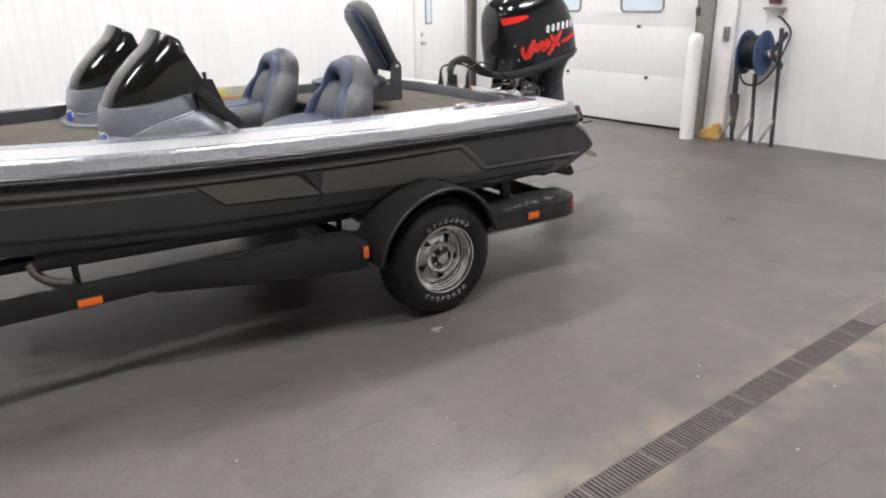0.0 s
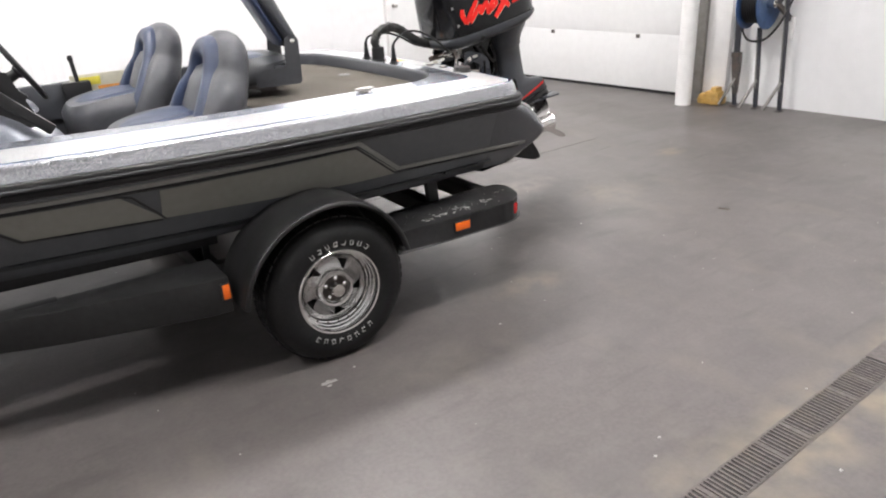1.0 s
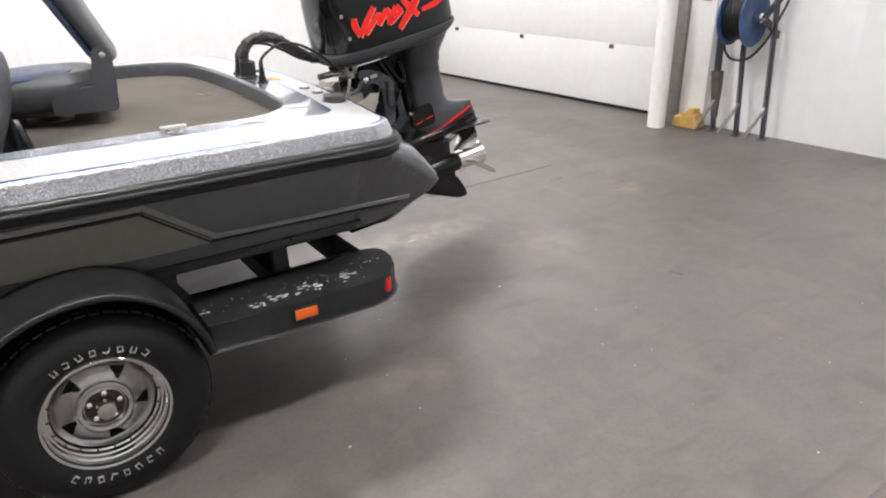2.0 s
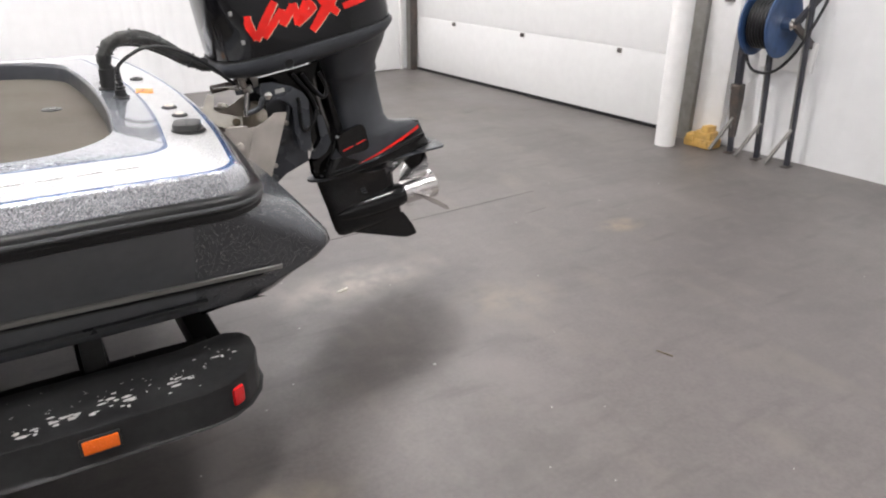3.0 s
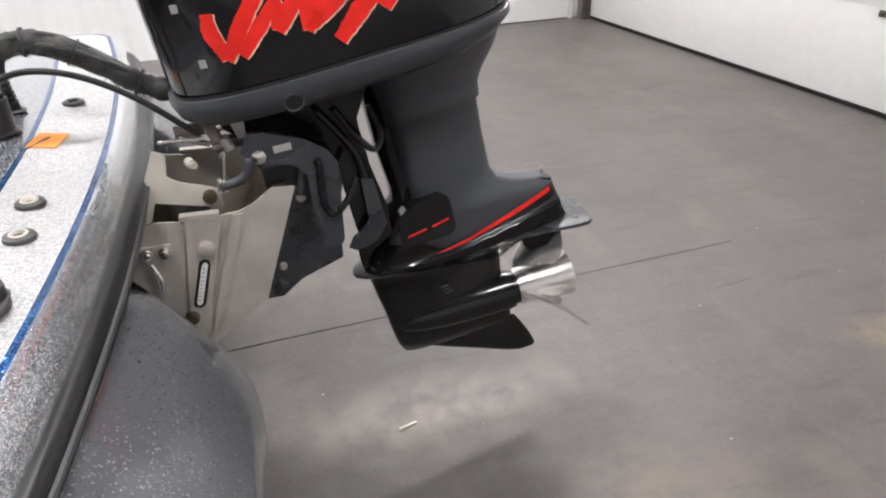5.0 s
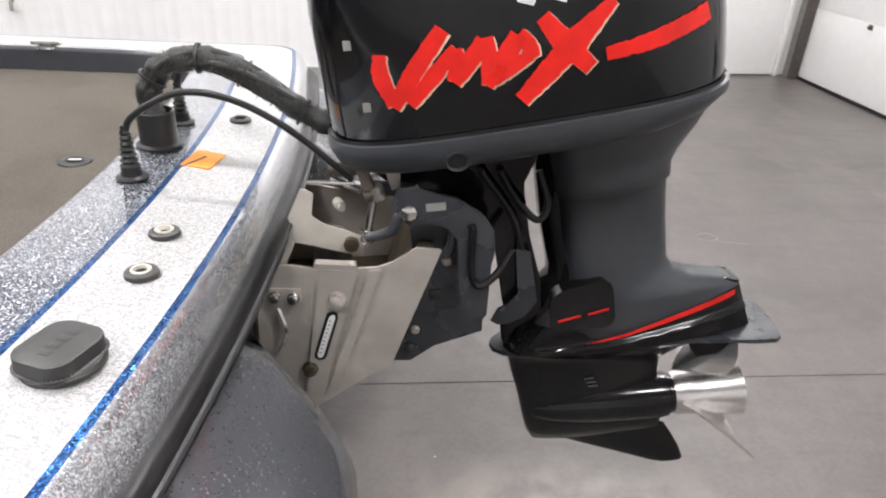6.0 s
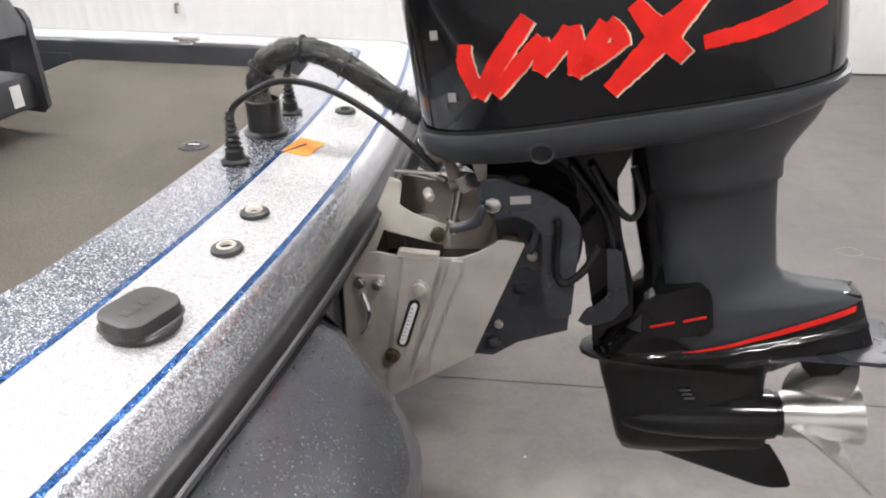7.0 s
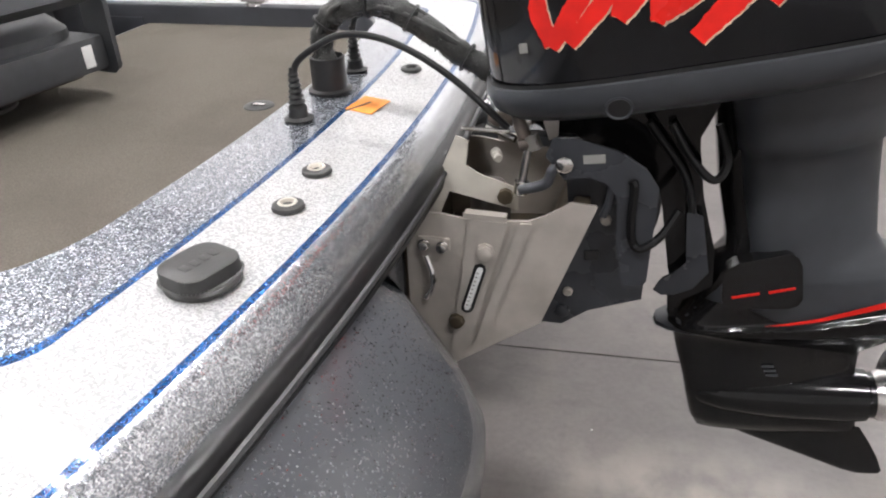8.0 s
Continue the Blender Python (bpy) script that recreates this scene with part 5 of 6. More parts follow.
for pts, widths in STROKES:
    uw = pts
    edge = [(a + 0.0024, b - 0.0020) for a, b in uw]
    st = motor_part("brush_mark", cowl_stroke(uw, widths, 0.0030), M_DECALRED, cowl, "red brush-stroke decal")
    part("brush_edge", moved(cowl_stroke(edge, [w + 0.0012 for w in widths], 0.0016), MOTOR), M_DECALPALE, cowl, "pale decal edge")
motor_part("side_flash", cowl_stroke([(0.191, 0.717), (0.265, 0.730), (0.323, 0.747), (0.372, 0.764)], (0.022, 0.028, 0.030, 0.030), 0.0025), M_DECALRED, cowl, "red flash decal")
motor_part("side_flash", cowl_stroke([(-0.285, 0.935), (-0.25, 0.937), (-0.16, 0.943), (-0.10, 0.946)], (0.045, 0.045, 0.035, 0.012), 0.0025), M_DECALRED, cowl, "red flash decal")
# maker's name stays plain white bars
for k in range(6):
    u, w = to_motor(1.70 + 0.052 * k, 1.432 + 0.0075 * k)
    motor_part("name_bar", cowl_stroke([(u, w - 0.024), (u + 0.008, w), (u + 0.016, w + 0.026)], (0.026, 0.030, 0.026), 0.0026, 4), M_DECALWHITE, cowl, "plain white lettering bar")
for u, w in ((-0.235, 0.76), (-0.215, 0.655)):
    motor_part("badge", moved(box((-0.007, -0.002, -0.008), (0.007, 0.002, 0.008), 0.001), pose(u, cowl_side(u, w) - 0.001, w)), M_LINE, cowl)

# hole in the pan: a grey ring with a dark bore
hm = along((-0.067, -0.2235, 0.552), (-0.067, -1.2, 0.20))
ring = motor_part("pan_ring", lathe([(0.016, -0.012), (0.023, -0.004), (0.023, 0.002), (0.020, 0.003), (0.017, 0.0), (0.017, -0.01)], hm, 24), M_MOTORGREY)
motor_part("pan_bore", lathe([(0.0, -0.008), (0.0178, -0.008), (0.0178, 0.0012), (0.0, 0.0012)], hm, 20), M_BLACKPL, ring)


def foil(rows, count=28, n=2.6):
    """Stacked sections (w, leading u, trailing u, half thickness), blunt in front, sharp behind."""
    out = []
    for w, u0, u1, v in rows:
        ring = []
        for k in range(count):
            t = k * math.tau / count
            x, y = math.cos(t), math.sin(t)
            u = (u0 + u1) / 2 + (u1 - u0) / 2 * math.copysign(abs(x) ** (2 / n), x)
            f = (u - u0) / max(1e-6, u1 - u0)
            taper = 1 - 0.55 * max(0.0, f - 0.45) / 0.55
            ring.append((u, v * taper * math.copysign(abs(y) ** (2 / n), y), w))
        out.append(ring)
    return out


N_LEG = 4.2
LEG = [(0.605, 0.112, 0.450, 0.200), (0.575, 0.114, 0.449, 0.190), (0.545, 0.116, 0.443, 0.175), (0.52, 0.118, 0.432, 0.161), (0.495, 0.122, 0.415, 0.150), (0.47, 0.124, 0.399, 0.138), (0.44, 0.128, 0.386, 0.130), (0.405, 0.132, 0.388, 0.118), (0.398, 0.138, 0.380, 0.106), (0.30, 0.146, 0.386, 0.096), (0.20, 0.160, 0.396, 0.089), (0.165, 0.158, 0.415, 0.086), (0.145, 0.130, 0.46, 0.086), (0.128, 0.114, 0.545, 0.086), (0.115, 0.11, 0.572, 0.085), (0.05, 0.06, 0.592, 0.084), (-0.01, 0.020, 0.612, 0.084)]


def leg_side(u, w):
    """Half the leg's thickness at (u, w)."""
    for (wa, a0, a1, va), (wb, b0, b1, vb) in zip(LEG, LEG[1:]):
        if w >= wb:
            t = min(1.0, max(0.0, (wa - w) / (wa - wb)))
            u0, u1, v = a0 + (b0 - a0) * t, a1 + (b1 - a1) * t, va + (vb - va) * t
            f = min(0.9995, max(0.0005, (u - u0) / (u1 - u0)))
            return v * (1 - 0.55 * max(0.0, f - 0.45) / 0.55) * (1 - abs(2 * f - 1) ** N_LEG) ** (1 / N_LEG)
    return 0.03


def stripe_w(u):
    """The height of the red line along the leg's foot."""
    return 0.010 + 0.092 * max(0.0, (u - 0.13) / 0.45) ** 1.1


motor_part("midsection", loft(foil(LEG, 44, N_LEG)), M_MOTORGREY, None, "dark grey motor leg", 70)
motor_part("leg_front", loft(foil([(0.50, 0.098, 0.26, 0.066), (0.44, 0.100, 0.26, 0.064), (0.32, 0.108, 0.26, 0.060), (0.21, 0.124, 0.25, 0.060), (0.17, 0.126, 0.24, 0.060), (0.13, 0.09, 0.22, 0.060), (0.02, 0.03, 0.21, 0.06)], 36, 3.2)), M_MOTORBLACK, None, "black front of the motor leg", 85)
lower = motor_part("lower_unit", loft(foil([(0.002, 0.012, 0.612, 0.088), (-0.016, 0.016, 0.612, 0.080), (-0.035, 0.022, 0.58, 0.055), (-0.07, 0.028, 0.46, 0.045), (-0.10, 0.032, 0.405, 0.040), (-0.15, 0.042, 0.402, 0.038), (-0.185, 0.048, 0.408, 0.038), (-0.22, 0.052, 0.41, 0.038), (-0.26, 0.058, 0.415, 0.038), (-0.295, 0.064, 0.42, 0.032), (-0.325, 0.078, 0.42, 0.022), (-0.335, 0.10, 0.41, 0.010)])), M_MOTORBLACK, None, "black lower unit", 50)
motor_part("skeg", loft(foil([(-0.32, 0.12, 0.43, 0.012), (-0.36, 0.20, 0.452, 0.009), (-0.41, 0.31, 0.476, 0.007), (-0.452, 0.40, 0.490, 0.005), (-0.462, 0.43, 0.485, 0.003)])), M_MOTORBLACK, lower, "", 50)
# black foot of the leg below the red line, with a ridge along it
for s in (-1, 1):
    bm = bmesh.new()
    rows = []
    for k in range(41):
        row = []
        for j in range(25):
            u = 0.014 + 0.596 * k / 40
            ease = min(1.0, max(0.0, (0.25 - u) / 0.11))
            top = stripe_w(u) + 0.062 * ease * ease * (3 - 2 * ease)
            w = -0.008 + (min(top, 0.118) + 0.008) * j / 24
            u = 0.014 + (0.596 - 0.33 * (w + 0.018)) * k / 40
            ridge = 0.013 * math.exp(-((w - (0.004 + 0.045 * (u - 0.08) / 0.5)) / 0.006) ** 2) * min(1.0, max(0.0, (u - 0.05) / 0.1))
            row.append((u, s * (leg_side(u, w) + 0.003 + ridge), w))
        rows.append(row)
    add_rows(bm, rows)
    motor_part("leg_foot", bm, M_MOTORBLACK, None, "glossy black foot of the leg", 60)
    bm = bmesh.new()
    rows = []
    for k in range(31):
        t = k / 30
        u = 0.175 + 0.380 * t
        th = 0.003 + 0.012 * min(1.0, t * 1.6)
        rows.append([(u, s * (leg_side(u, stripe_w(u) + d) + 0.005), stripe_w(u) + d) for d in (-th / 2, th / 2)])
    add_rows(bm, rows)
    motor_part("pinstripe", bm, M_DECALRED, None, "red pinstripe decal")
motor_part("tail_cap", moved(box((-0.020, -0.030, -0.004), (0.018, 0.030, 0.005), 0.003), pose(0.548, 0, 0.121, 0, 12, 0)), M_MOTORBLACK, None, "small black cap on the tail of the leg")
# the plate above the propeller
plate_out = [(-0.016, 0.0), (-0.011, 0.022), (0.012, 0.042), (0.06, 0.058), (0.25, 0.062), (0.45, 0.060), (0.54, 0.074), (0.60, 0.086), (0.645, 0.088), (0.660, 0.076), (0.666, 0.045), (0.668, 0.0)]
plate_out = plate_out + [(a, -b) for a, b in reversed(plate_out[1:-1])]
motor_part("cavitation_plate", prism(plate_out, -0.021, -0.012, "xy", 0.002), M_CLAMP, lower, "dark grey cavitation plate")
motor_part("gearcase_tail", lathe([(0.0, 0.062), (0.016, 0.066), (0.032, 0.085), (0.046, 0.13), (0.055, 0.20), (0.060, 0.29), (0.062, 0.38), (0.058, 0.425), (0.045, 0.432), (0.0, 0.432)], along((0, 0, -0.222), (1, 0, -0.222)), 36), M_MOTORBLACK, lower)
motor_part("trim_tab", prism([(0.46, -0.02), (0.56, -0.02), (0.565, -0.075), (0.545, -0.10), (0.50, -0.105), (0.48, -0.08)], -0.008, 0.008, "xz", 0.003), M_MOTORBLACK, lower)
# water intake louvres
for j in range(3):
    motor_part("intake_slot", moved(box((-0.012, -0.0015, -0.0025), (0.012, 0.0015, 0.0025), 0.0005), pose(0.22 + 0.005 * j, -0.0405, -0.118 - 0.012 * j)), M_MOTORGREY, lower)

# the small black cover with a red line, at the leg's foot
cover = motor_part("leg_cover", prism([(0.126, 0.088), (0.232, 0.090), (0.246, 0.096), (0.252, 0.108), (0.246, 0.180), (0.239, 0.197), (0.226, 0.204), (0.140, 0.184), (0.119, 0.168), (0.116, 0.105)], -0.114, -0.070, "xz", 0.005), M_MOTORBLACK, None, "black moulded cover with a red dash")
for a, b, c in ((0.130, 0.180, 0.112), (0.196, 0.242, 0.124)):
    motor_part("dash", beam((a, -0.1145, c), (b, -0.1145, c + 0.010), 0.002, 0.005, 0, (0, 0, 1)), M_DECALRED, cover)

# propeller: polished hub and three blades
prop = motor_part("propeller", lathe([(0.0, 0.432), (0.046, 0.432), (0.056, 0.450), (0.060, 0.52), (0.065, 0.58), (0.071, 0.608), (0.064, 0.610), (0.055, 0.57), (0.0, 0.565)], along((0, 0, -0.222), (1, 0, -0.222)), 32), M_PROP, None, "polished stainless propeller")
for k in range(3):
    rows = []
    for i in range(11):
        r = 0.045 + 0.145 * i / 10
        chord = 0.145 * math.sin(math.pi * (0.22 + 0.70 * i / 10)) ** 0.8 * (1 - 0.25 * (i / 10) ** 3) + 0.004
        pitch = math.atan2(0.10, r)
        rake = 0.085 * (i / 10) ** 1.2
        th = 0.006 * (1 - i / 12) + 0.0015
        row = []
        for a, b in ((-0.5, 0.0), (-0.25, 1.0), (0.1, 1.0), (0.5, 0.15), (0.1, -1.0), (-0.25, -1.0)):
            ax = 0.502 + rake + a * chord * math.sin(pitch) + b * th * math.cos(pitch)
            arc = (a * chord * math.cos(pitch) - b * th * math.sin(pitch)) / r + radians(120 * k + 201)
            row.append((ax, r * math.cos(arc), -0.222 + r * math.sin(arc)))
        rows.append(row)
    motor_part("blade", loft(rows), M_PROP, prop, "", 50)
motor_part("thrust_ring", lathe([(0.0, 0.428), (0.051, 0.428), (0.051, 0.446), (0.0, 0.446)], along((0, 0, -0.222), (1, 0, -0.222)), 24), M_MOTORBLACK, prop)

# clamp brackets, swivel bracket and the tilt gear
for s in (-1, 1):
    v = s * 0.168
    clamp = motor_part("clamp_bracket", prism([(-0.192, 0.459), (-0.178, 0.487), (-0.138, 0.482), (-0.071, 0.453), (-0.026, 0.417), (-0.010, 0.385), (-0.016, 0.335), (-0.027, 0.256), (-0.035, 0.196), (-0.040, 0.190), (-0.070, 0.190), (-0.078, 0.270), (-0.072, 0.370), (-0.088, 0.402), (-0.125, 0.420), (-0.165, 0.415)], v - 0.013, v + 0.013, "xz", 0.005), M_CLAMP, None, "dark grey cast clamp bracket")
    motor_part("inner_slab", prism([(-0.165, 0.40), (-0.10, 0.405), (-0.070, 0.37), (-0.060, 0.30), (-0.035, 0.20), (-0.044, 0.127), (-0.148, 0.10), (-0.203, 0.067), (-0.243, 0.072), (-0.20, 0.20), (-0.165, 0.33)], v - s * 0.040 - 0.010, v - s * 0.040 + 0.010, "xz", 0.004), M_CLAMP, clamp)
    motor_part("rib", tube([(-0.106, v - s * 0.008, 0.405), (-0.088, v - s * 0.006, 0.385), (-0.092, v - s * 0.006, 0.355), (-0.105, v - s * 0.008, 0.325)], 0.008, 8, 5), M_CLAMP, clamp)
    motor_part("ram_pipe", tube([(-0.050, v + s * 0.016, 0.405), (-0.047, v + s * 0.018, 0.39), (-0.054, v + s * 0.018, 0.33), (-0.054, v + s * 0.018, 0.285), (-0.038, v + s * 0.018, 0.268), (-0.002, v + s * 0.010, 0.290), (0.030, v, 0.335)], 0.0085, 8, 5), M_MOTORBLACK, clamp)
    for u, w, r, mt, o in ((-0.165, 0.442, 0.016, M_POLISH, 0.012), (-0.101, 0.306, 0.011, M_ALU, -0.032), (-0.183, 0.145, 0.010, M_ALU, -0.032), (-0.199, 0.097, 0.016, M_CLAMP, -0.032)):
        motor_part("bolt", lathe([(0.0, 0), (r, 0), (r, 0.008), (r * 0.75, 0.011), (0.0, 0.012)], along((u, v + s * o, w), (u, s * 3, w)), 8), mt, clamp)
    motor_part("bolt_recess", box((-0.145, v - s * 0.0285 - 0.003, 0.218), (-0.117, v - s * 0.0285 + 0.003, 0.240), 0.003), M_BLACKPL, clamp)
    motor_part("pivot_hole", lathe([(0.0, 0), (0.009, 0), (0.009, 0.002), (0.0, 0.002)], along((-0.048, v + s * 0.0125, 0.400), (-0.048, s * 3, 0.400)), 14), M_BLACKPL, clamp)
    motor_part("serial_plate", box((-0.132, v + s * 0.0135 - 0.001, 0.440), (-0.094, v + s * 0.0135 + 0.001, 0.456), 0), M_LINE, clamp)
motor_part("swivel_bracket", prism([(-0.20, 0.475), (0.085, 0.488), (0.066, 0.452), (0.058, 0.438), (0.058, 0.41), (0.066, 0.31), (0.088, 0.195), (0.086, 0.12), (0.035, 0.09), (0.024, 0.16), (0.018, 0.24), (0.014, 0.30), (-0.005, 0.36), (-0.12, 0.40)], -0.075, 0.075, "xz", 0.012), M_MOTORBLACK, None, "black swivel bracket")
motor_part("trim_ram", tube([(-0.14, -0.02, 0.15), (-0.02, -0.02, 0.36)], 0.02, 14, 0), M_BLACKPL, None, "black trim ram")
motor_part("tilt_lever", prism([(-0.010, 0.120), (0.0, 0.112), (0.022, 0.112), (0.055, 0.125), (0.082, 0.160), (0.070, 0.28), (0.052, 0.285), (0.052, 0.18), (0.025, 0.152), (0.0, 0.138)], -0.095, -0.075, "xz", 0.006), M_CLAMP, None, "dark grey tilt lever")
for pts, r in (([(-0.06, -0.11, 0.42), (-0.01, -0.14, 0.36), (-0.02, -0.15, 0.29), (-0.06, -0.14, 0.25)], 0.006), ([(-0.02, -0.10, 0.48), (0.045, -0.09, 0.36), (0.06, -0.085, 0.24), (0.07, -0.085, 0.15)], 0.008),
               ([(0.02, -0.09, 0.47), (0.05, -0.10, 0.41), (0.09, -0.10, 0.36), (0.115, -0.09, 0.39), (0.10, -0.08, 0.46)], 0.008)):
    motor_part("cable", tube(pts, r, 8), M_HOSE, None, "black cable")
motor_part("sacrificial_ring", lathe([(0.0, 0), (0.02, 0), (0.02, 0.01), (0.0, 0.012)], along((0.62, -0.03, -0.021), (0.62, -0.03, -0.2)), 12), M_ALU, lower)

# steering arm linkage above the jack plate
linkage = motor_part("steering_arm", beam((-0.25, -0.06, 0.452), (-0.15, -0.13, 0.462), 0.03, 0.022, 0.006), M_MOTORGREY, None, "dark grey steering arm")
for a, b, r, mt in (((-0.232, -0.15, 0.462), (-0.252, -0.15, 0.392), 0.0085, M_POLISH), ((-0.250, -0.15, 0.398), (-0.255, -0.15, 0.374), 0.014, M_POLISH), ((-0.246, -0.15, 0.470), (-0.212, -0.15, 0.478), 0.012, M_DARKSTEEL), ((-0.246, -0.14, 0.530), (-0.236, -0.15, 0.484), 0.013, M_DARKSTEEL), ((-0.255, -0.14, 0.506), (-0.222, -0.14, 0.514), 0.010, M_POLISH), ((-0.225, -0.15, 0.490), (-0.219, -0.15, 0.462), 0.014, M_GALV), ((-0.33, 0.0, 0.47), (-0.14, 0.0, 0.47), 0.016, M_DARKSTEEL)):
    motor_part("linkage_pin", lathe([(0.0, 0), (r, 0), (r, (Vector(b) - Vector(a)).length), (0.0, (Vector(b) - Vector(a)).length)], along(a, b), 14), mt, linkage)
motor_part("cable_end", tube([(-0.31, -0.12, 0.50), (-0.275, -0.13, 0.485), (-0.255, -0.14, 0.478)], 0.007, 8), M_POLISH, linkage)
motor_part("cross_rod", tube([(-0.353, -0.14, 0.506), (-0.262, -0.145, 0.496)], 0.004, 8, 0), M_POLISH, linkage)
motor_part("lever_tab", prism([(-0.195, 0.47), (-0.178, 0.475), (-0.172, 0.530), (-0.190, 0.535), (-0.203, 0.51)], -0.135, -0.130, "xz"), M_ALU, linkage)
motor_part("lever_rod", tube([(-0.253, -0.160, 0.386), (-0.222, -0.165, 0.392), (-0.200, -0.172, 0.404), (-0.186, -0.176, 0.430), (-0.164, -0.178, 0.440)], 0.0105, 10), M_MOTORGREY, linkage)


# ---- jack plate between transom and motor ----
jack = thing("jack_plate", pose(1.32, 0, 0.7), "brushed aluminium set-back jack plate bolted to the transom", "jack plate")
for s in (-1, 1):
    y = s * 0.198
    sp = part("side_plate", prism([(1.235, 0.905), (1.31, 0.905), (1.36, 0.897), (1.47, 0.905), (1.50, 0.918), (1.53, 0.938), (1.545, 0.950), (1.592, 0.947), (1.502, 0.68), (1.44, 0.635), (1.32, 0.545), (1.235, 0.48)], y - 0.005, y + 0.005, "xz", 0.0015), M_ALU, jack, "brushed aluminium side plate")
    part("slide_rail", prism([(1.362, 0.903), (1.432, 0.901), (1.357, 0.604), (1.318, 0.552)], y + s * 0.008 - 0.006, y + s * 0.008 + 0.006, "xz", 0.002), M_ALU, sp)
    part("slide_rail", prism([(1.456, 0.902), (1.478, 0.903), (1.394, 0.640), (1.372, 0.622)], y + s * 0.007 - 0.005, y + s * 0.007 + 0.005, "xz", 0.001), M_ALU, sp)
    part("groove", prism([(1.438, 0.899), (1.450, 0.899), (1.368, 0.622), (1.362, 0.612)], y + s * 0.0045 - 0.002, y + s * 0.0045 + 0.002, "xz", 0.0005), M_ALU, sp)
    slot = part("slot_scale", prism([(1.371, 0.796), (1.374, 0.806), (1.384, 0.810), (1.391, 0.806), (1.392, 0.796), (1.367, 0.702), (1.362, 0.695), (1.353, 0.693), (1.346, 0.698), (1.346, 0.706)], y + s * 0.013 - 0.003, y + s * 0.013 + 0.003, "xz", 0.002), M_BLACKPL, sp, "black-rimmed slot with a pale scale")
    part("scale", prism([(1.3755, 0.796), (1.381, 0.803), (1.387, 0.802), (1.3885, 0.796), (1.363, 0.705), (1.359, 0.699), (1.352, 0.699), (1.350, 0.706)], y + s * 0.0165 - 0.001, y + s * 0.0165 + 0.001, "xz"), M_DECALWHITE, slot)
    for k in range(9):
        zz = 0.711 + 0.0097 * k
        part("tick", box((1.3545 + 0.0027 * k, y + s * 0.018 - 0.0006, zz), (1.3585 + 0.0027 * k, y + s * 0.018 + 0.0006, zz + 0.0022)), M_GALV, slot)
    for x, z, r, mt in ((1.392, 0.838, 0.015, M_ALU), (1.334, 0.668, 0.014, M_ALUDIRTY), (1.272, 0.842, 0.010, M_POLISH), (1.308, 0.840, 0.010, M_POLISH)):
        part("bolt", lathe([(0.0, 0), (r * 1.25, 0), (r * 1.25, 0.004), (r, 0.005), (r, 0.014), (r * 0.6, 0.016), (0.0, 0.016)], along((x, y + s * 0.012, z), (x, s * 3, z)), 8), mt, sp)
    part("zinc_plate", box((1.258, y + s * 0.006 - 0.004, 0.828), (1.322, y + s * 0.006 + 0.004, 0.856), 0.003), M_ALU, sp)
    part("eye_bolt", tube([(1.278, y + s * 0.02, 0.82), (1.292, y + s * 0.03, 0.785), (1.288, y + s * 0.03, 0.75), (1.272, y + s * 0.02, 0.72)], 0.006, 8), M_CHROME, sp)
    part("top_tab", prism([(1.350, 0.905), (1.43, 0.903), (1.43, 0.912), (1.350, 0.914)], y - 0.010, y + 0.012, "xz", 0.001), M_ALU, sp)
part("transom_plate", box((1.222, -0.19, 0.47), (1.236, 0.19, 0.955), 0.003), M_ALUDIRTY, jack)
part("motor_plate", prism([(1.550, 0.935), (1.580, 0.935), (1.508, 0.70), (1.478, 0.70)], -0.19, 0.19, "xz", 0.003), M_ALUDIRTY, jack, "stained aluminium motor plate")
part("well_floor", prism([(1.24, 0.70), (1.49, 0.72), (1.49, 0.70), (1.24, 0.68)], -0.19, 0.19, "xz", 0.002), M_ALUDIRTY, jack, "stained aluminium tray")
part("tie_bar", prism([(-0.112, 0.945), (-0.06, 0.94), (0.05, 0.935), (0.05, 0.905), (-0.06, 0.905), (-0.112, 0.90)], 1.262, 1.274, "yz", 0.003), M_ALUDIRTY, jack, "pale aluminium bracket")
part("tie_arm", prism([(1.248, 0.862), (1.279, 0.861), (1.299, 0.914), (1.437, 0.884), (1.437, 0.925), (1.358, 0.950), (1.332, 0.968), (1.338, 1.018), (1.318, 1.026), (1.265, 0.903)], -0.112, -0.100, "xz", 0.003), M_CREAMALU, jack, "pale aluminium bracket arm")
part("arm_bolt", lathe([(0.0, 0), (0.016, 0), (0.016, 0.012), (0.0, 0.014)], along((1.415, -0.113, 0.912), (1.415, -1, 0.912)), 8), M_ALUDIRTY, jack)
part("pump_body", lathe([(0.0, 0), (0.045, 0), (0.045, 0.15), (0.03, 0.17), (0.0, 0.17)], pose(1.36, 0.03, 0.70), 20), M_DARKSTEEL, jack)
part("fuel_fitting", lathe([(0.0, 0), (0.011, 0), (0.011, 0.03), (0.007, 0.034), (0.007, 0.05), (0.0, 0.05)], along((1.38, -0.03, 0.965), (1.40, -0.10, 0.975)), 10), M_CREAMALU, jack)

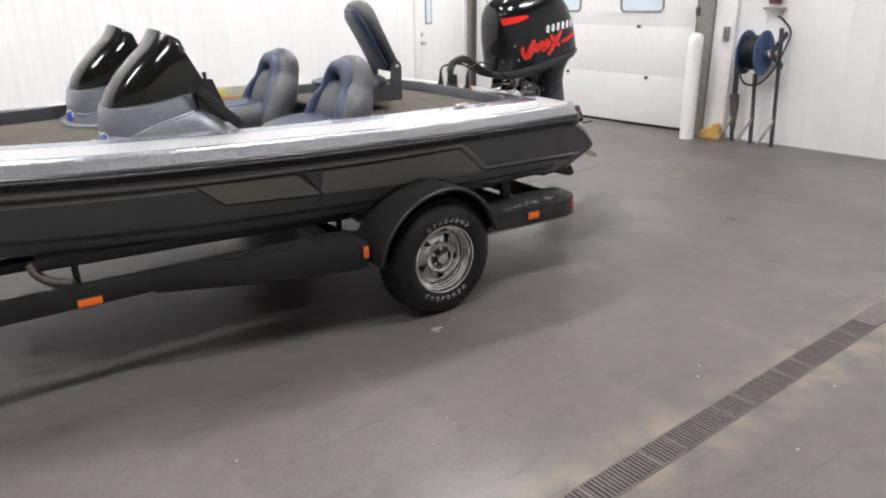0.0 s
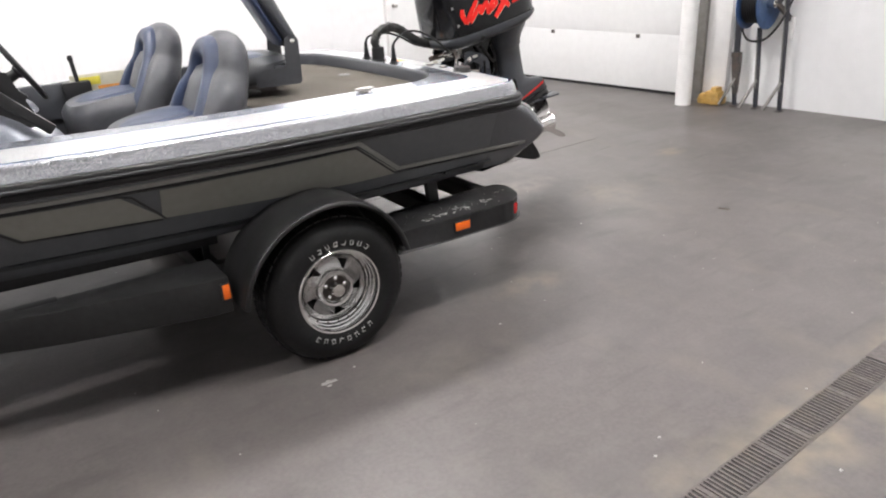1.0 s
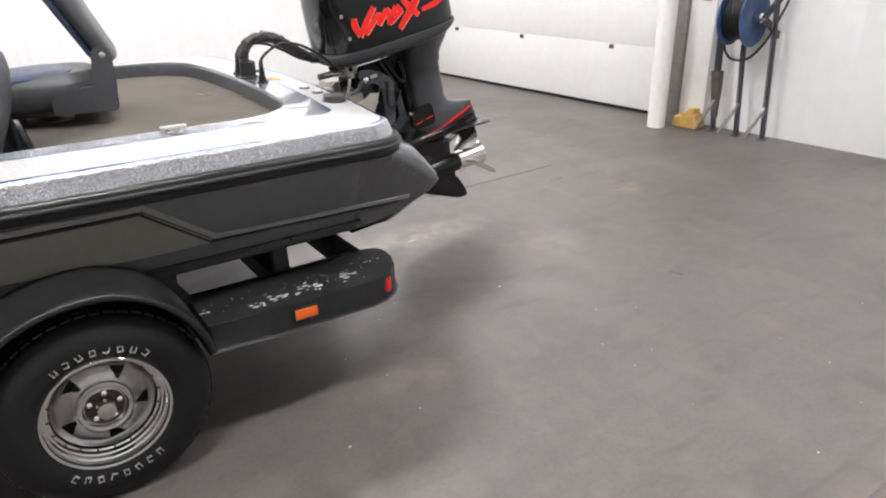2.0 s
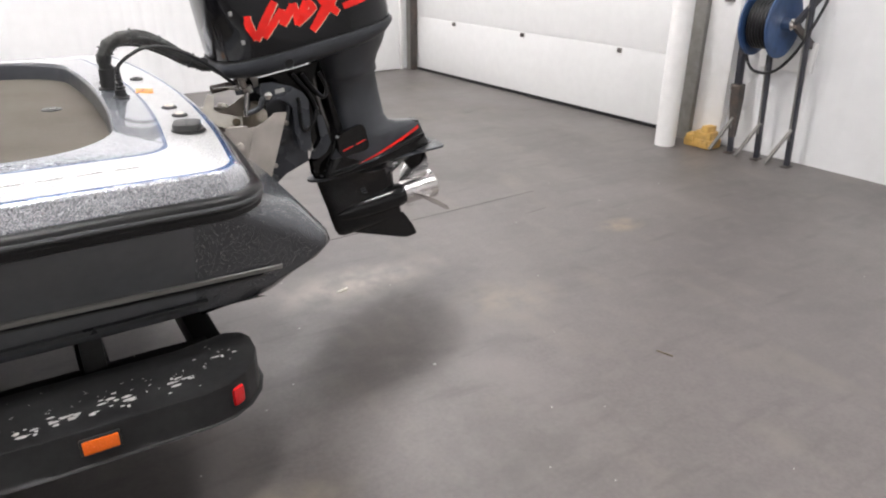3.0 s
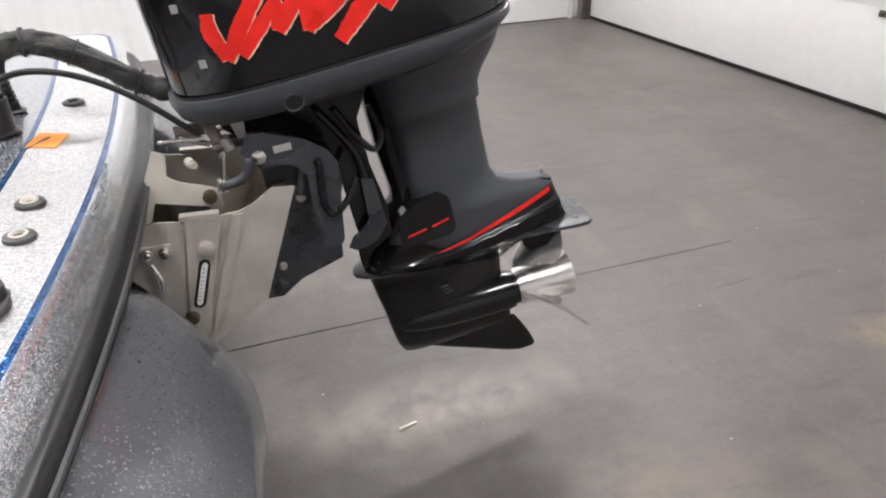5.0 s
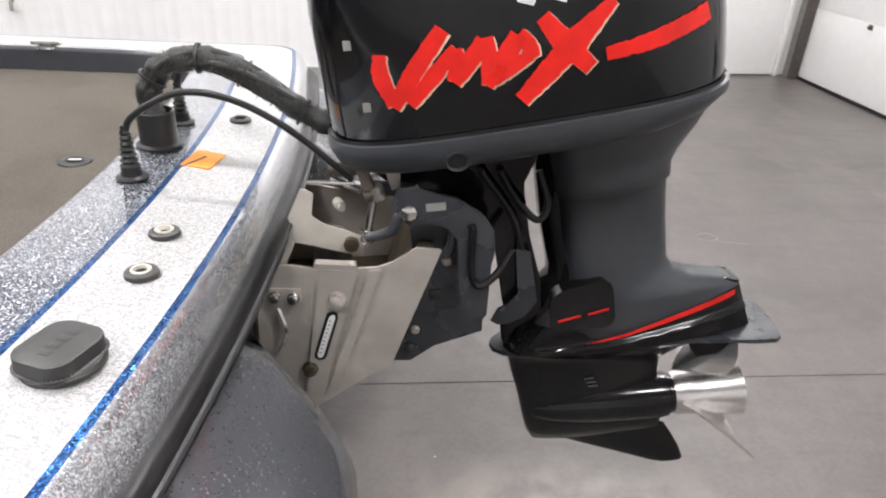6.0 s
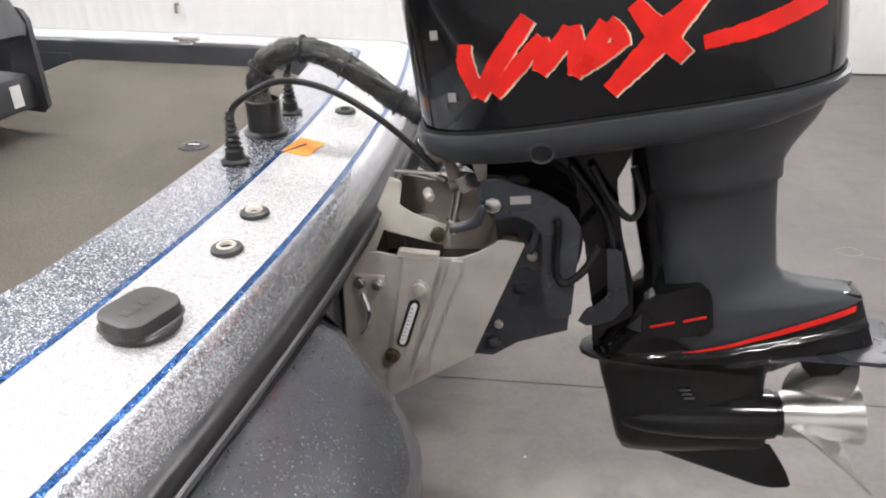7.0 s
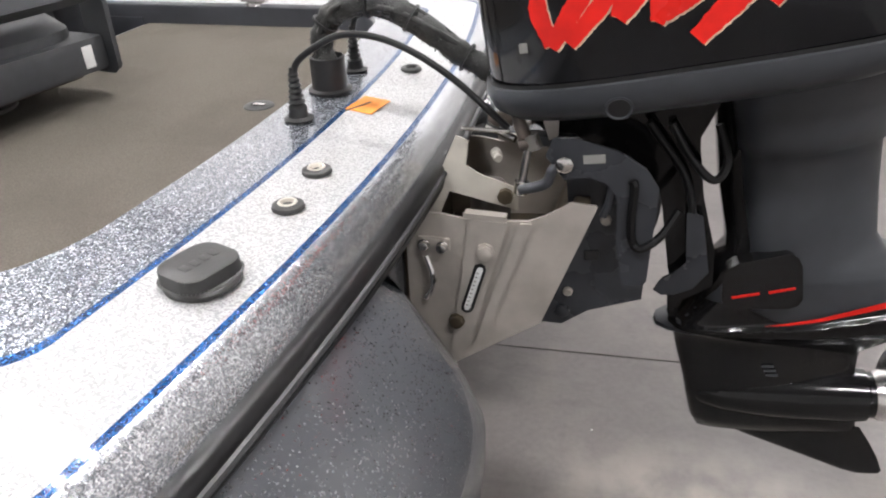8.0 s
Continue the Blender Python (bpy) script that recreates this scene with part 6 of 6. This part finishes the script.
# rigging hoses from the deck to the motor
loom = thing("rigging_loom", pose(1.01, 0.03, 1.1), "fuzzy braided black rigging loom over the stern", "hose")
LOOM = [(1.008, 0.030, 1.10), (1.000, 0.040, 1.165), (1.030, 0.045, 1.216), (1.09, 0.045, 1.236), (1.15, 0.045, 1.230), (1.22, 0.045, 1.193), (1.29, 0.042, 1.146), (1.37, 0.03, 1.115), (1.46, 0.0, 1.135)]
part("loom", tube(LOOM, 0.024, 14, 8, lambda t: 1.0 + 0.10 * math.sin(t * 61) + 0.06 * math.sin(t * 143)), M_LOOM, loom, "", 60)
for k in range(5):
    a = k * 1.35
    part("strand", tube([Vector(p) + 0.019 * (Vector((0, 1, 0)) * math.sin(a + 0.5 * i) + Vector((0.3, 0, 1)).normalized() * math.cos(a + 0.5 * i)) for i, p in enumerate(LOOM[:7])], 0.008, 7), M_LOOM, loom, "", 60)
line = smooth_line(LOOM, 8)
fuzz = bmesh.new()
rnd = random.Random(3)
for k in range(1500):
    i = rnd.randrange(2, len(line) - 2)
    d = (line[i + 1] - line[i - 1]).normalized()
    n = d.orthogonal().normalized()
    n = Matrix.Rotation(rnd.random() * math.tau, 3, d) @ n
    p = line[i] + d * 0.01 * rnd.random() + n * 0.022
    q = p + n * (0.003 + 0.006 * rnd.random() ** 2) + d * 0.014 * (rnd.random() - 0.5) - Vector((0, 0, 0.007 * rnd.random()))
    w = d.cross(n) * 0.0008
    tri = [fuzz.verts.new(v) for v in (p - w, p + w, p + d * 0.002, q)]
    for f in ((0, 1, 3), (1, 2, 3), (2, 0, 3)):
        fuzz.faces.new([tri[j] for j in f])
tagged(part("fuzz", fuzz, M_LOOM, loom, "frayed braid fibres"), kind="stuff")
for t in (0.2, 0.42, 0.6, 0.8):
    i = int(t * (len(line) - 2))
    part("cable_tie", lathe([(0.027, -0.0025), (0.0305, -0.0025), (0.0305, 0.0025), (0.027, 0.0025), (0.027, -0.0025)], along(line[i], line[i + 1]), 16), M_BLACKPL, loom)
solid("control_cable", tube([(1.013, -0.145, 1.140), (1.024, -0.143, 1.168), (1.062, -0.14, 1.196), (1.114, -0.14, 1.219), (1.176, -0.14, 1.218), (1.246, -0.14, 1.194), (1.327, -0.14, 1.143), (1.42, -0.14, 1.062)], 0.0065, 10), M_HOSE, "thin black steering cable over the stern", "cable", angle=60)
solid("control_cable", tube([(1.013, 0.18, 1.14), (1.028, 0.172, 1.180), (1.08, 0.135, 1.198), (1.14, 0.095, 1.195), (1.22, 0.078, 1.160), (1.30, 0.070, 1.115), (1.40, 0.055, 1.090)], 0.0065, 10), M_HOSE, "thin black control cable over the stern", "cable", angle=60)


# ---- the trailer ----
trailer = thing("boat_trailer", pose(-1.0, 0, 0), "black painted steel single-axle boat trailer", "trailer")
HUB_Z, TYRE_R = 0.318, 0.326


def wheel(sign):
    """A wheel on the axle's end; sign -1: port."""
    m = along((-0.008, sign * 1.18, HUB_Z), (-0.008, sign * 3, HUB_Z))
    hub = part("wheel", lathe([(0.0, -0.12), (0.09, -0.12), (0.09, 0.02), (0.05, 0.03), (0.0, 0.03)], m, 24), M_DARKSTEEL, trailer, "trailer wheel")
    r0 = 0.183
    prof = [(r0, -0.085), (r0 + 0.010, -0.100), (0.225, -0.108), (0.275, -0.100), (0.308, -0.080), (0.322, -0.060), (0.326, -0.02), (0.326, 0.02), (0.322, 0.060), (0.312, 0.078), (0.292, 0.094), (0.262, 0.104), (0.232, 0.106), (0.208, 0.100), (r0 + 0.006, 0.090), (r0, 0.080)]
    tyre = part("tyre", lathe(prof, m, 64), M_TYRE, hub, "black trailer tyre with raised pale lettering", 50)
    tread = bmesh.new()
    for k in range(52):
        a = math.tau * k / 52
        for o, w in ((-0.046, 0.022), (-0.016, 0.026), (0.016, 0.026), (0.046, 0.022)):
            mm = m @ Matrix.Rotation(a + (0.03 if o > 0 else 0), 4, "Z") @ Matrix.Translation((0.3245, 0, o))
            add_box(tread, (-0.004, -0.014, -w / 2), (0.0045, 0.014, w / 2), 0, mm)
    part("tread", tread, M_TYRE, hub)
    # letters stay bars, in two arcs
    for a0, n in ((86, 8), (268, 8)):
        for k in range(n):
            a = radians(a0 - 34 + 68 * k / (n - 1))
            mm = m @ Matrix.Rotation(a, 4, "Z") @ Matrix.Translation((0.224, 0, 0.1035)) @ Matrix.Diagonal((0.86, 0.86, 1, 1)) @ Matrix.Rotation(0.25 * (k % 3 - 1), 4, "Z")
            b = bmesh.new()
            add_box(b, (-0.0125, -0.0100, -0.002), (-0.0085, 0.0100, 0.003), 0, mm)
            if k % 2 == 0:
                add_box(b, (0.0085, -0.0100, -0.002), (0.0125, 0.0100, 0.003), 0, mm)
            add_box(b, (-0.0125, -0.0100, -0.002), (0.0125, -0.0060, 0.003), 0, mm)
            if k % 3:
                add_box(b, (-0.0125, 0.0060, -0.002), (0.0125, 0.0100, 0.003), 0, mm)
            part("lettering_bar", b, M_LETTER, tyre)
    # rim: stepped bright barrel with wedge openings between five broad spokes
    rim = part("rim", lathe([(0.182, 0.096), (0.190, 0.098), (0.195, 0.092), (0.192, 0.084), (0.184, 0.080), (0.180, 0.068), (0.175, 0.066), (0.172, 0.052), (0.167, 0.050), (0.164, 0.036), (0.158, 0.034), (0.154, 0.022), (0.146, 0.018)], m, 64), M_CHROME, hub, "chromed steel wheel rim", 30)
    part("barrel", lathe([(0.176, -0.085), (0.176, 0.03), (0.168, 0.045), (0.166, 0.03), (0.166, -0.085), (0.176, -0.085)], m, 40), M_DARKSTEEL, rim)
    part("back_disc", lathe([(0.0, -0.03), (0.165, -0.03), (0.165, -0.026), (0.0, -0.026)], m, 32), M_BLACKPL, rim)
    for k in range(5):
        a = math.tau * (k + 0.25) / 5
        rows = []
        for r, ha, hb, h in ((0.060, 0.6285, 0.6285, 0.046), (0.076, 0.6285, 0.6285, 0.040), (0.091, 0.6285, 0.6285, 0.032), (0.0925, 0.53, 0.59, 0.031), (0.104, 0.45, 0.59, 0.026), (0.118, 0.36, 0.59, 0.022), (0.134, 0.26, 0.59, 0.021), (0.1355, 0.6285, 0.6285, 0.021), (0.141, 0.6285, 0.6285, 0.024), (0.150, 0.6285, 0.6285, 0.032)):
            rows.append([(r, a + (ha if f < 0 else hb) * f, h + 0.0008 * (1 - f * f)) for f in (-1, -0.7, 0, 0.7, 1)])
        sp = bmesh.new()
        add_rows(sp, [[m @ Vector((r * math.cos(b), r * math.sin(b), h)) for r, b, h in row] for row in rows])
        bmesh.ops.solidify(sp, geom=sp.faces[:], thickness=0.006)
        part("spoke", sp, M_WHEEL, rim, "", 40)
    part("hub_ring", lathe([(0.060, 0.03), (0.086, 0.034), (0.084, 0.050), (0.077, 0.060), (0.068, 0.058), (0.062, 0.048), (0.062, -0.01)], m, 40), M_CHROME, rim)
    part("hub_well", lathe([(0.0, 0.006), (0.062, 0.006), (0.062, 0.010), (0.0, 0.010)], m, 32), M_WHEEL, rim)
    part("hub_cap", lathe([(0.0, 0.0), (0.030, 0.0), (0.030, 0.070), (0.027, 0.080), (0.0, 0.084)], m, 24), M_POLISH, hub)
    for k in range(5):
        a = math.tau * k / 5 + 0.2
        part("wheel_nut", lathe([(0.0, 0.0), (0.011, 0.0), (0.010, 0.024), (0.0, 0.030)], m @ pose(0.046 * math.cos(a) * 1.0, 0.046 * math.sin(a), 0.02), 6), M_CHROME, hub)
    for k in range(20):
        a = math.tau * k / 20
        part("rivet", lathe([(0.0, 0.0), (0.0045, 0.0), (0.003, 0.004), (0.0, 0.005)], m @ pose(0.161 * math.cos(a), 0.161 * math.sin(a), 0.0345), 6), M_DARKSTEEL, rim)


for sg in (-1, 1):
    wheel(sg)


def fender(sign):
    """A rounded wing over the wheel with a rolled outer edge."""
    rows, edge = [], []
    R = 0.402
    steps = 30
    for k in range(steps + 1):
        a = radians(16 + 156 * k / steps)
        rx, rz = R * (1.045 if math.cos(a) < 0 else 0.86), R * 0.98
        row = []
        for dy, dr in ((0.0, -0.004), (0.004, 0.010), (0.02, 0.014), (0.10, 0.012), (0.24, 0.010), (0.30, 0.004), (0.31, -0.012), (0.30, -0.012), (0.02, -0.002), (0.006, -0.012)):
            row.append(((rx + dr) * math.cos(a), sign * (1.290 - dy), HUB_Z + (rz + dr) * math.sin(a)))
        rows.append(row)
        edge.append((rx * math.cos(a), sign * 1.290, HUB_Z + rz * math.sin(a)))
    f = part("fender", loft(rows), M_TRAILER, trailer, "black rounded wheel fender", 50)
    part("rolled_edge", tube(edge, 0.011, 8, 0), M_TRAILER, f, "", 60)
    part("inner_panel", prism([(R * 0.98 * math.cos(radians(a)), HUB_Z + R * 0.99 * math.sin(radians(a))) for a in range(0, 181, 10)], sign * 0.97 - 0.004, sign * 0.97 + 0.004), M_TRAILER, f)


for sg in (-1, 1):
    fender(sg)


for s in (-1, 1):
    # rear step: a broad box with a rounded rear corner and chipped paint along its edge
    pts = [(0.345, -1.200), (0.56, -1.213), (0.95, -1.218), (1.015, -1.206), (1.07, -1.172), (1.112, -1.122), (1.138, -1.055), (1.142, -0.985), (1.125, -0.945), (1.08, -0.925), (0.93, -0.955), (0.345, -0.945)]
    step = part("rear_step", prism([(x, -s * y) for x, y in pts], 0.370, 0.475, "xy", 0.012), M_TRAILER, trailer, "black painted step with chipped paint")
    chips = bmesh.new()
    rnd = random.Random(5)
    for k in range(104):
        cx, cy, wx, wy = ((0.56, -1.150, 0.05, 0.022), (0.63, -1.142, 0.04, 0.022), (0.755, -1.135, 0.035, 0.030), (0.90, -1.125, 0.04, 0.022), (1.03, -1.05, 0.03, 0.015), (0.37, -1.09, 0.02, 0.03))[(0, 1, 2, 3, 0, 2, 3, 1, 0, 2, 3, 4, 1, 5)[k % 14]]
        x, y = cx + wx * rnd.gauss(0, 0.6), cy + wy * rnd.gauss(0, 0.6)
        if k > 52:
            x, y = 0.40 + 0.68 * rnd.random(), -1.08 + 0.055 * rnd.gauss(0, 0.8)
        a, b = (0.006 + 0.014 * rnd.random() ** 2, 0.003 + 0.006 * rnd.random() ** 2) if k < 53 else (0.002 + 0.004 * rnd.random() ** 2, 0.0015 + 0.002 * rnd.random() ** 2)
        n = 6
        ring = [(x + a * (0.6 + 0.5 * rnd.random()) * math.cos(math.tau * j / n), -s * (y + b * (0.6 + 0.5 * rnd.random()) * math.sin(math.tau * j / n)), 0.4758) for j in range(n)]
        chips.faces.new([chips.verts.new(p) for p in ring])
    tagged(part("paint_chips", chips, M_CHIP, step, "pale paint chips"), kind="stuff")
    # front step: widens from the rail towards the fender
    plank = loft([[(x, s * 0.97, lo), (x, s * y, lo), (x, s * y, hi), (x, s * 0.97, hi)] for x, y, lo, hi in ((-1.45, 1.006, 0.405, 0.516), (-1.034, 1.100, 0.372, 0.508), (-0.52, 1.207, 0.353, 0.503), (-0.445, 1.209, 0.352, 0.502))])
    bmesh.ops.recalc_face_normals(plank, faces=plank.faces[:])
    bmesh.ops.bevel(plank, geom=plank.edges[:], offset=0.005, segments=2, profile=0.6, affect="EDGES")
    part("front_step", plank, M_TRAILER, trailer, "black painted step ahead of the fender")
    # frame rail to the tongue
    rail = beam((-1.02, s * 0.975, 0.462), (-2.6, s * 0.975, 0.462), 0.05, 0.097, 0.005)
    part("frame_rail", rail, M_TRAILER, trailer)
    part("frame_rail", beam((-2.58, s * 0.980, 0.462), (-4.9, s * 0.03, 0.42), 0.05, 0.097, 0.005), M_TRAILER, trailer)
    part("inner_rail", beam((-1.0, s * 0.95, 0.42), (1.03, s * 0.93, 0.42), 0.06, 0.09, 0.005), M_TRAILER, trailer)
    part("bunk", beam((-2.05, s * 0.52, 0.515), (1.0, s * 0.55, 0.465), 0.12, 0.045, 0.008), M_RUBBER, trailer, "dark carpeted hull bunk")
    part("outer_bunk", beam((-1.88, s * 0.82, 0.596), (-0.38, s * 0.868, 0.561), 0.11, 0.05, 0.008), M_RUBBER, trailer, "dark carpeted hull bunk")
    part("bunk_bracket", tube([(-1.90, s * 0.80, 0.585), (-1.88, s * 0.84, 0.545), (-1.83, s * 0.88, 0.515), (-1.76, s * 0.93, 0.505)], 0.022, 8, 6), M_DARKSTEEL, trailer, "bent dark steel bunk bracket", 60)
    for x in (-1.735, -0.42):
        part("bunk_post", beam((x, s * 0.84, 0.42), (x, s * 0.84, 0.575), 0.03, 0.02, 0.004, (0, 1, 0)), M_TRAILER, trailer)
    for x in (0.72, 0.30):
        part("bunk_post", beam((x, s * 0.92, 0.45), (x, s * 0.90, 0.60), 0.06, 0.035, 0.004, (0, 1, 0)), M_TRAILER, trailer)
    # lights
    for x, y, z, w, h in ((0.685, 1.2175, 0.427, 0.085, 0.040), (-0.463, 1.2105, 0.445, 0.030, 0.062), (-1.72, 1.001, 0.436, 0.10, 0.036)):
        m = pose(x, s * y, z)
        ref = part("side_marker", moved(box((-w / 2, -0.008, -h / 2), (w / 2, 0.008, h / 2), 0.004), m), M_AMBER, trailer, "amber side marker light")
        part("bezel", moved(box((-w / 2 - 0.005, -0.005, -h / 2 - 0.005), (w / 2 + 0.005, 0.004, h / 2 + 0.005), 0.003), m), M_BLACKPL, ref)
    part("tail_light", moved(box((-0.012, -0.020, -0.028), (0.012, 0.020, 0.028), 0.010), pose(1.036, s * 1.190, 0.424, 0, 0, s * 60)), M_RED, trailer, "red tail light")
for x, z in ((1.035, 0.42), (0.72, 0.42), (0.02, 0.36), (-0.42, 0.40), (-2.45, 0.44)):
    w = 0.93
    part("cross_member", box((x - 0.04, -w, z - 0.04), (x + 0.04, w, z + 0.04), 0.005), M_TRAILER, trailer)
part("axle", lathe([(0.0, -1.02), (0.03, -1.08), (0.03, 1.08), (0.0, 1.08)], along((0, 0, HUB_Z), (0, 1, HUB_Z)), 16), M_DARKSTEEL, trailer)
part("tongue", box((-5.6, -0.04, 0.35), (-4.6, 0.04, 0.45), 0.005), M_TRAILER, trailer)
part("tongue_jack", lathe([(0.0, 0.0), (0.07, 0.0), (0.07, 0.01), (0.025, 0.02), (0.025, 0.75), (0.0, 0.76)], pose(-5.2, -0.08, 0.0), 16), M_GALV, trailer)
part("winch_post", beam((-4.75, 0, 0.44), (-4.6, 0, 1.0), 0.07, 0.07, 0.005, (0, 1, 0)), M_TRAILER, trailer)

# ---- small marks on the floor ----
specks = bmesh.new()
rnd = random.Random(11)
spots = [(-0.171, -1.407, 0.022), (0.69, -1.483, 0.010), (1.914, -0.804, 0.012), (-0.03, -1.37, 0.010), (0.92, -2.96, 0.014), (0.34, -3.107, 0.011), (0.60, -2.485, 0.011), (1.27, -2.645, 0.010), (0.51, -2.543, 0.012), (2.0, -2.45, 0.010)]
for k in range(70):
    spots.append((-2.0 + 6.5 * rnd.random(), -3.2 + 4.0 * rnd.random(), 0.003 + 0.004 * rnd.random()))
for x, y, r in spots:
    for j in range(1 if r < 0.02 else 7):
        cx, cy = x + (0.03 * (rnd.random() - 0.5) * 2 if j else 0), y + (0.03 * (rnd.random() - 0.5) * 2 if j else 0)
        rr = r * (0.3 + 0.5 * rnd.random()) if j else r * 0.7
        ring = [(cx + rr * (0.6 + 0.6 * rnd.random()) * math.cos(math.tau * q / 7), cy + rr * (0.5 + 0.5 * rnd.random()) * math.sin(math.tau * q / 7)) for q in range(7)]
        lo = [specks.verts.new((a, b, 0.0005)) for a, b in ring]
        hi = [specks.verts.new((cx + (a - cx) * 0.8, cy + (b - cy) * 0.8, 0.003)) for a, b in ring]
        specks.faces.new(hi)
        for q in range(7):
            specks.faces.new((lo[q], lo[(q + 1) % 7], hi[(q + 1) % 7], hi[q]))
solid("floor_specks", specks, M_SPECK, "pale crumbs and salt specks on the floor", "debris", kind="stuff")
stick = solid("scrap", beam((1.835, -0.03, 0.005), (1.895, -0.015, 0.005), 0.008, 0.007, 0.002), M_CREAMALU, "thin pale scrap lying on the floor", "scrap")


def scuff(points, w, mat, label):
    """A thin uneven mark lying on the floor."""
    line = smooth_line([(x, y, 0.0) for x, y in points], 10)
    bm = bmesh.new()
    rows = []
    for i, p in enumerate(line):
        d = (line[min(i + 1, len(line) - 1)] - line[max(0, i - 1)]).normalized()
        n = Vector((-d.y, d.x, 0))
        f = w * (0.25 + 0.75 * math.sin(math.pi * (i + 0.5) / (len(line) + 0.5))) * (0.8 + 0.5 * noise.noise((p.x * 40, p.y * 40, 0.5)))
        rows.append([p - n * f * 0.5 + Vector((0, 0, 0.0004)), p + Vector((0, 0, 0.0010)), p + n * f * 0.5 + Vector((0, 0, 0.0004))])
    add_rows(bm, rows)
    solid("floor_scuff", bm, mat, label, "scuff", kind="stuff", angle=80)


M_SCUFF = material("dark_scuff", (0.106, 0.095, 0.091), 0.6, 0, 0.2, 90)
M_PALESCUFF = material("pale_scuff", (0.21, 0.195, 0.18), 0.6, 0, 0.2, 90)
for marks in (((3.28, 0.345), (3.36, 0.35), (3.47, 0.362)), ((4.42, 2.80), (4.52, 2.82), (4.60, 2.86))):
    scuff(marks, 0.016, M_SCUFF, "faint dark scuff on the floor")
for marks in (((3.02, 1.76), (3.10, 1.80), (3.15, 1.75), (3.09, 1.71), (3.03, 1.74)), ((3.12, 1.71), (3.20, 1.70), (3.30, 1.68))):
    scuff(marks, 0.010, M_PALESCUFF, "faint pale ring scuffed into the floor")
solid("scrap", beam((2.762, -1.205, 0.005), (2.786, -1.272, 0.005), 0.005, 0.005, 0.001), M_ALUDIRTY, "thin pale scrap lying on the floor", "scrap")
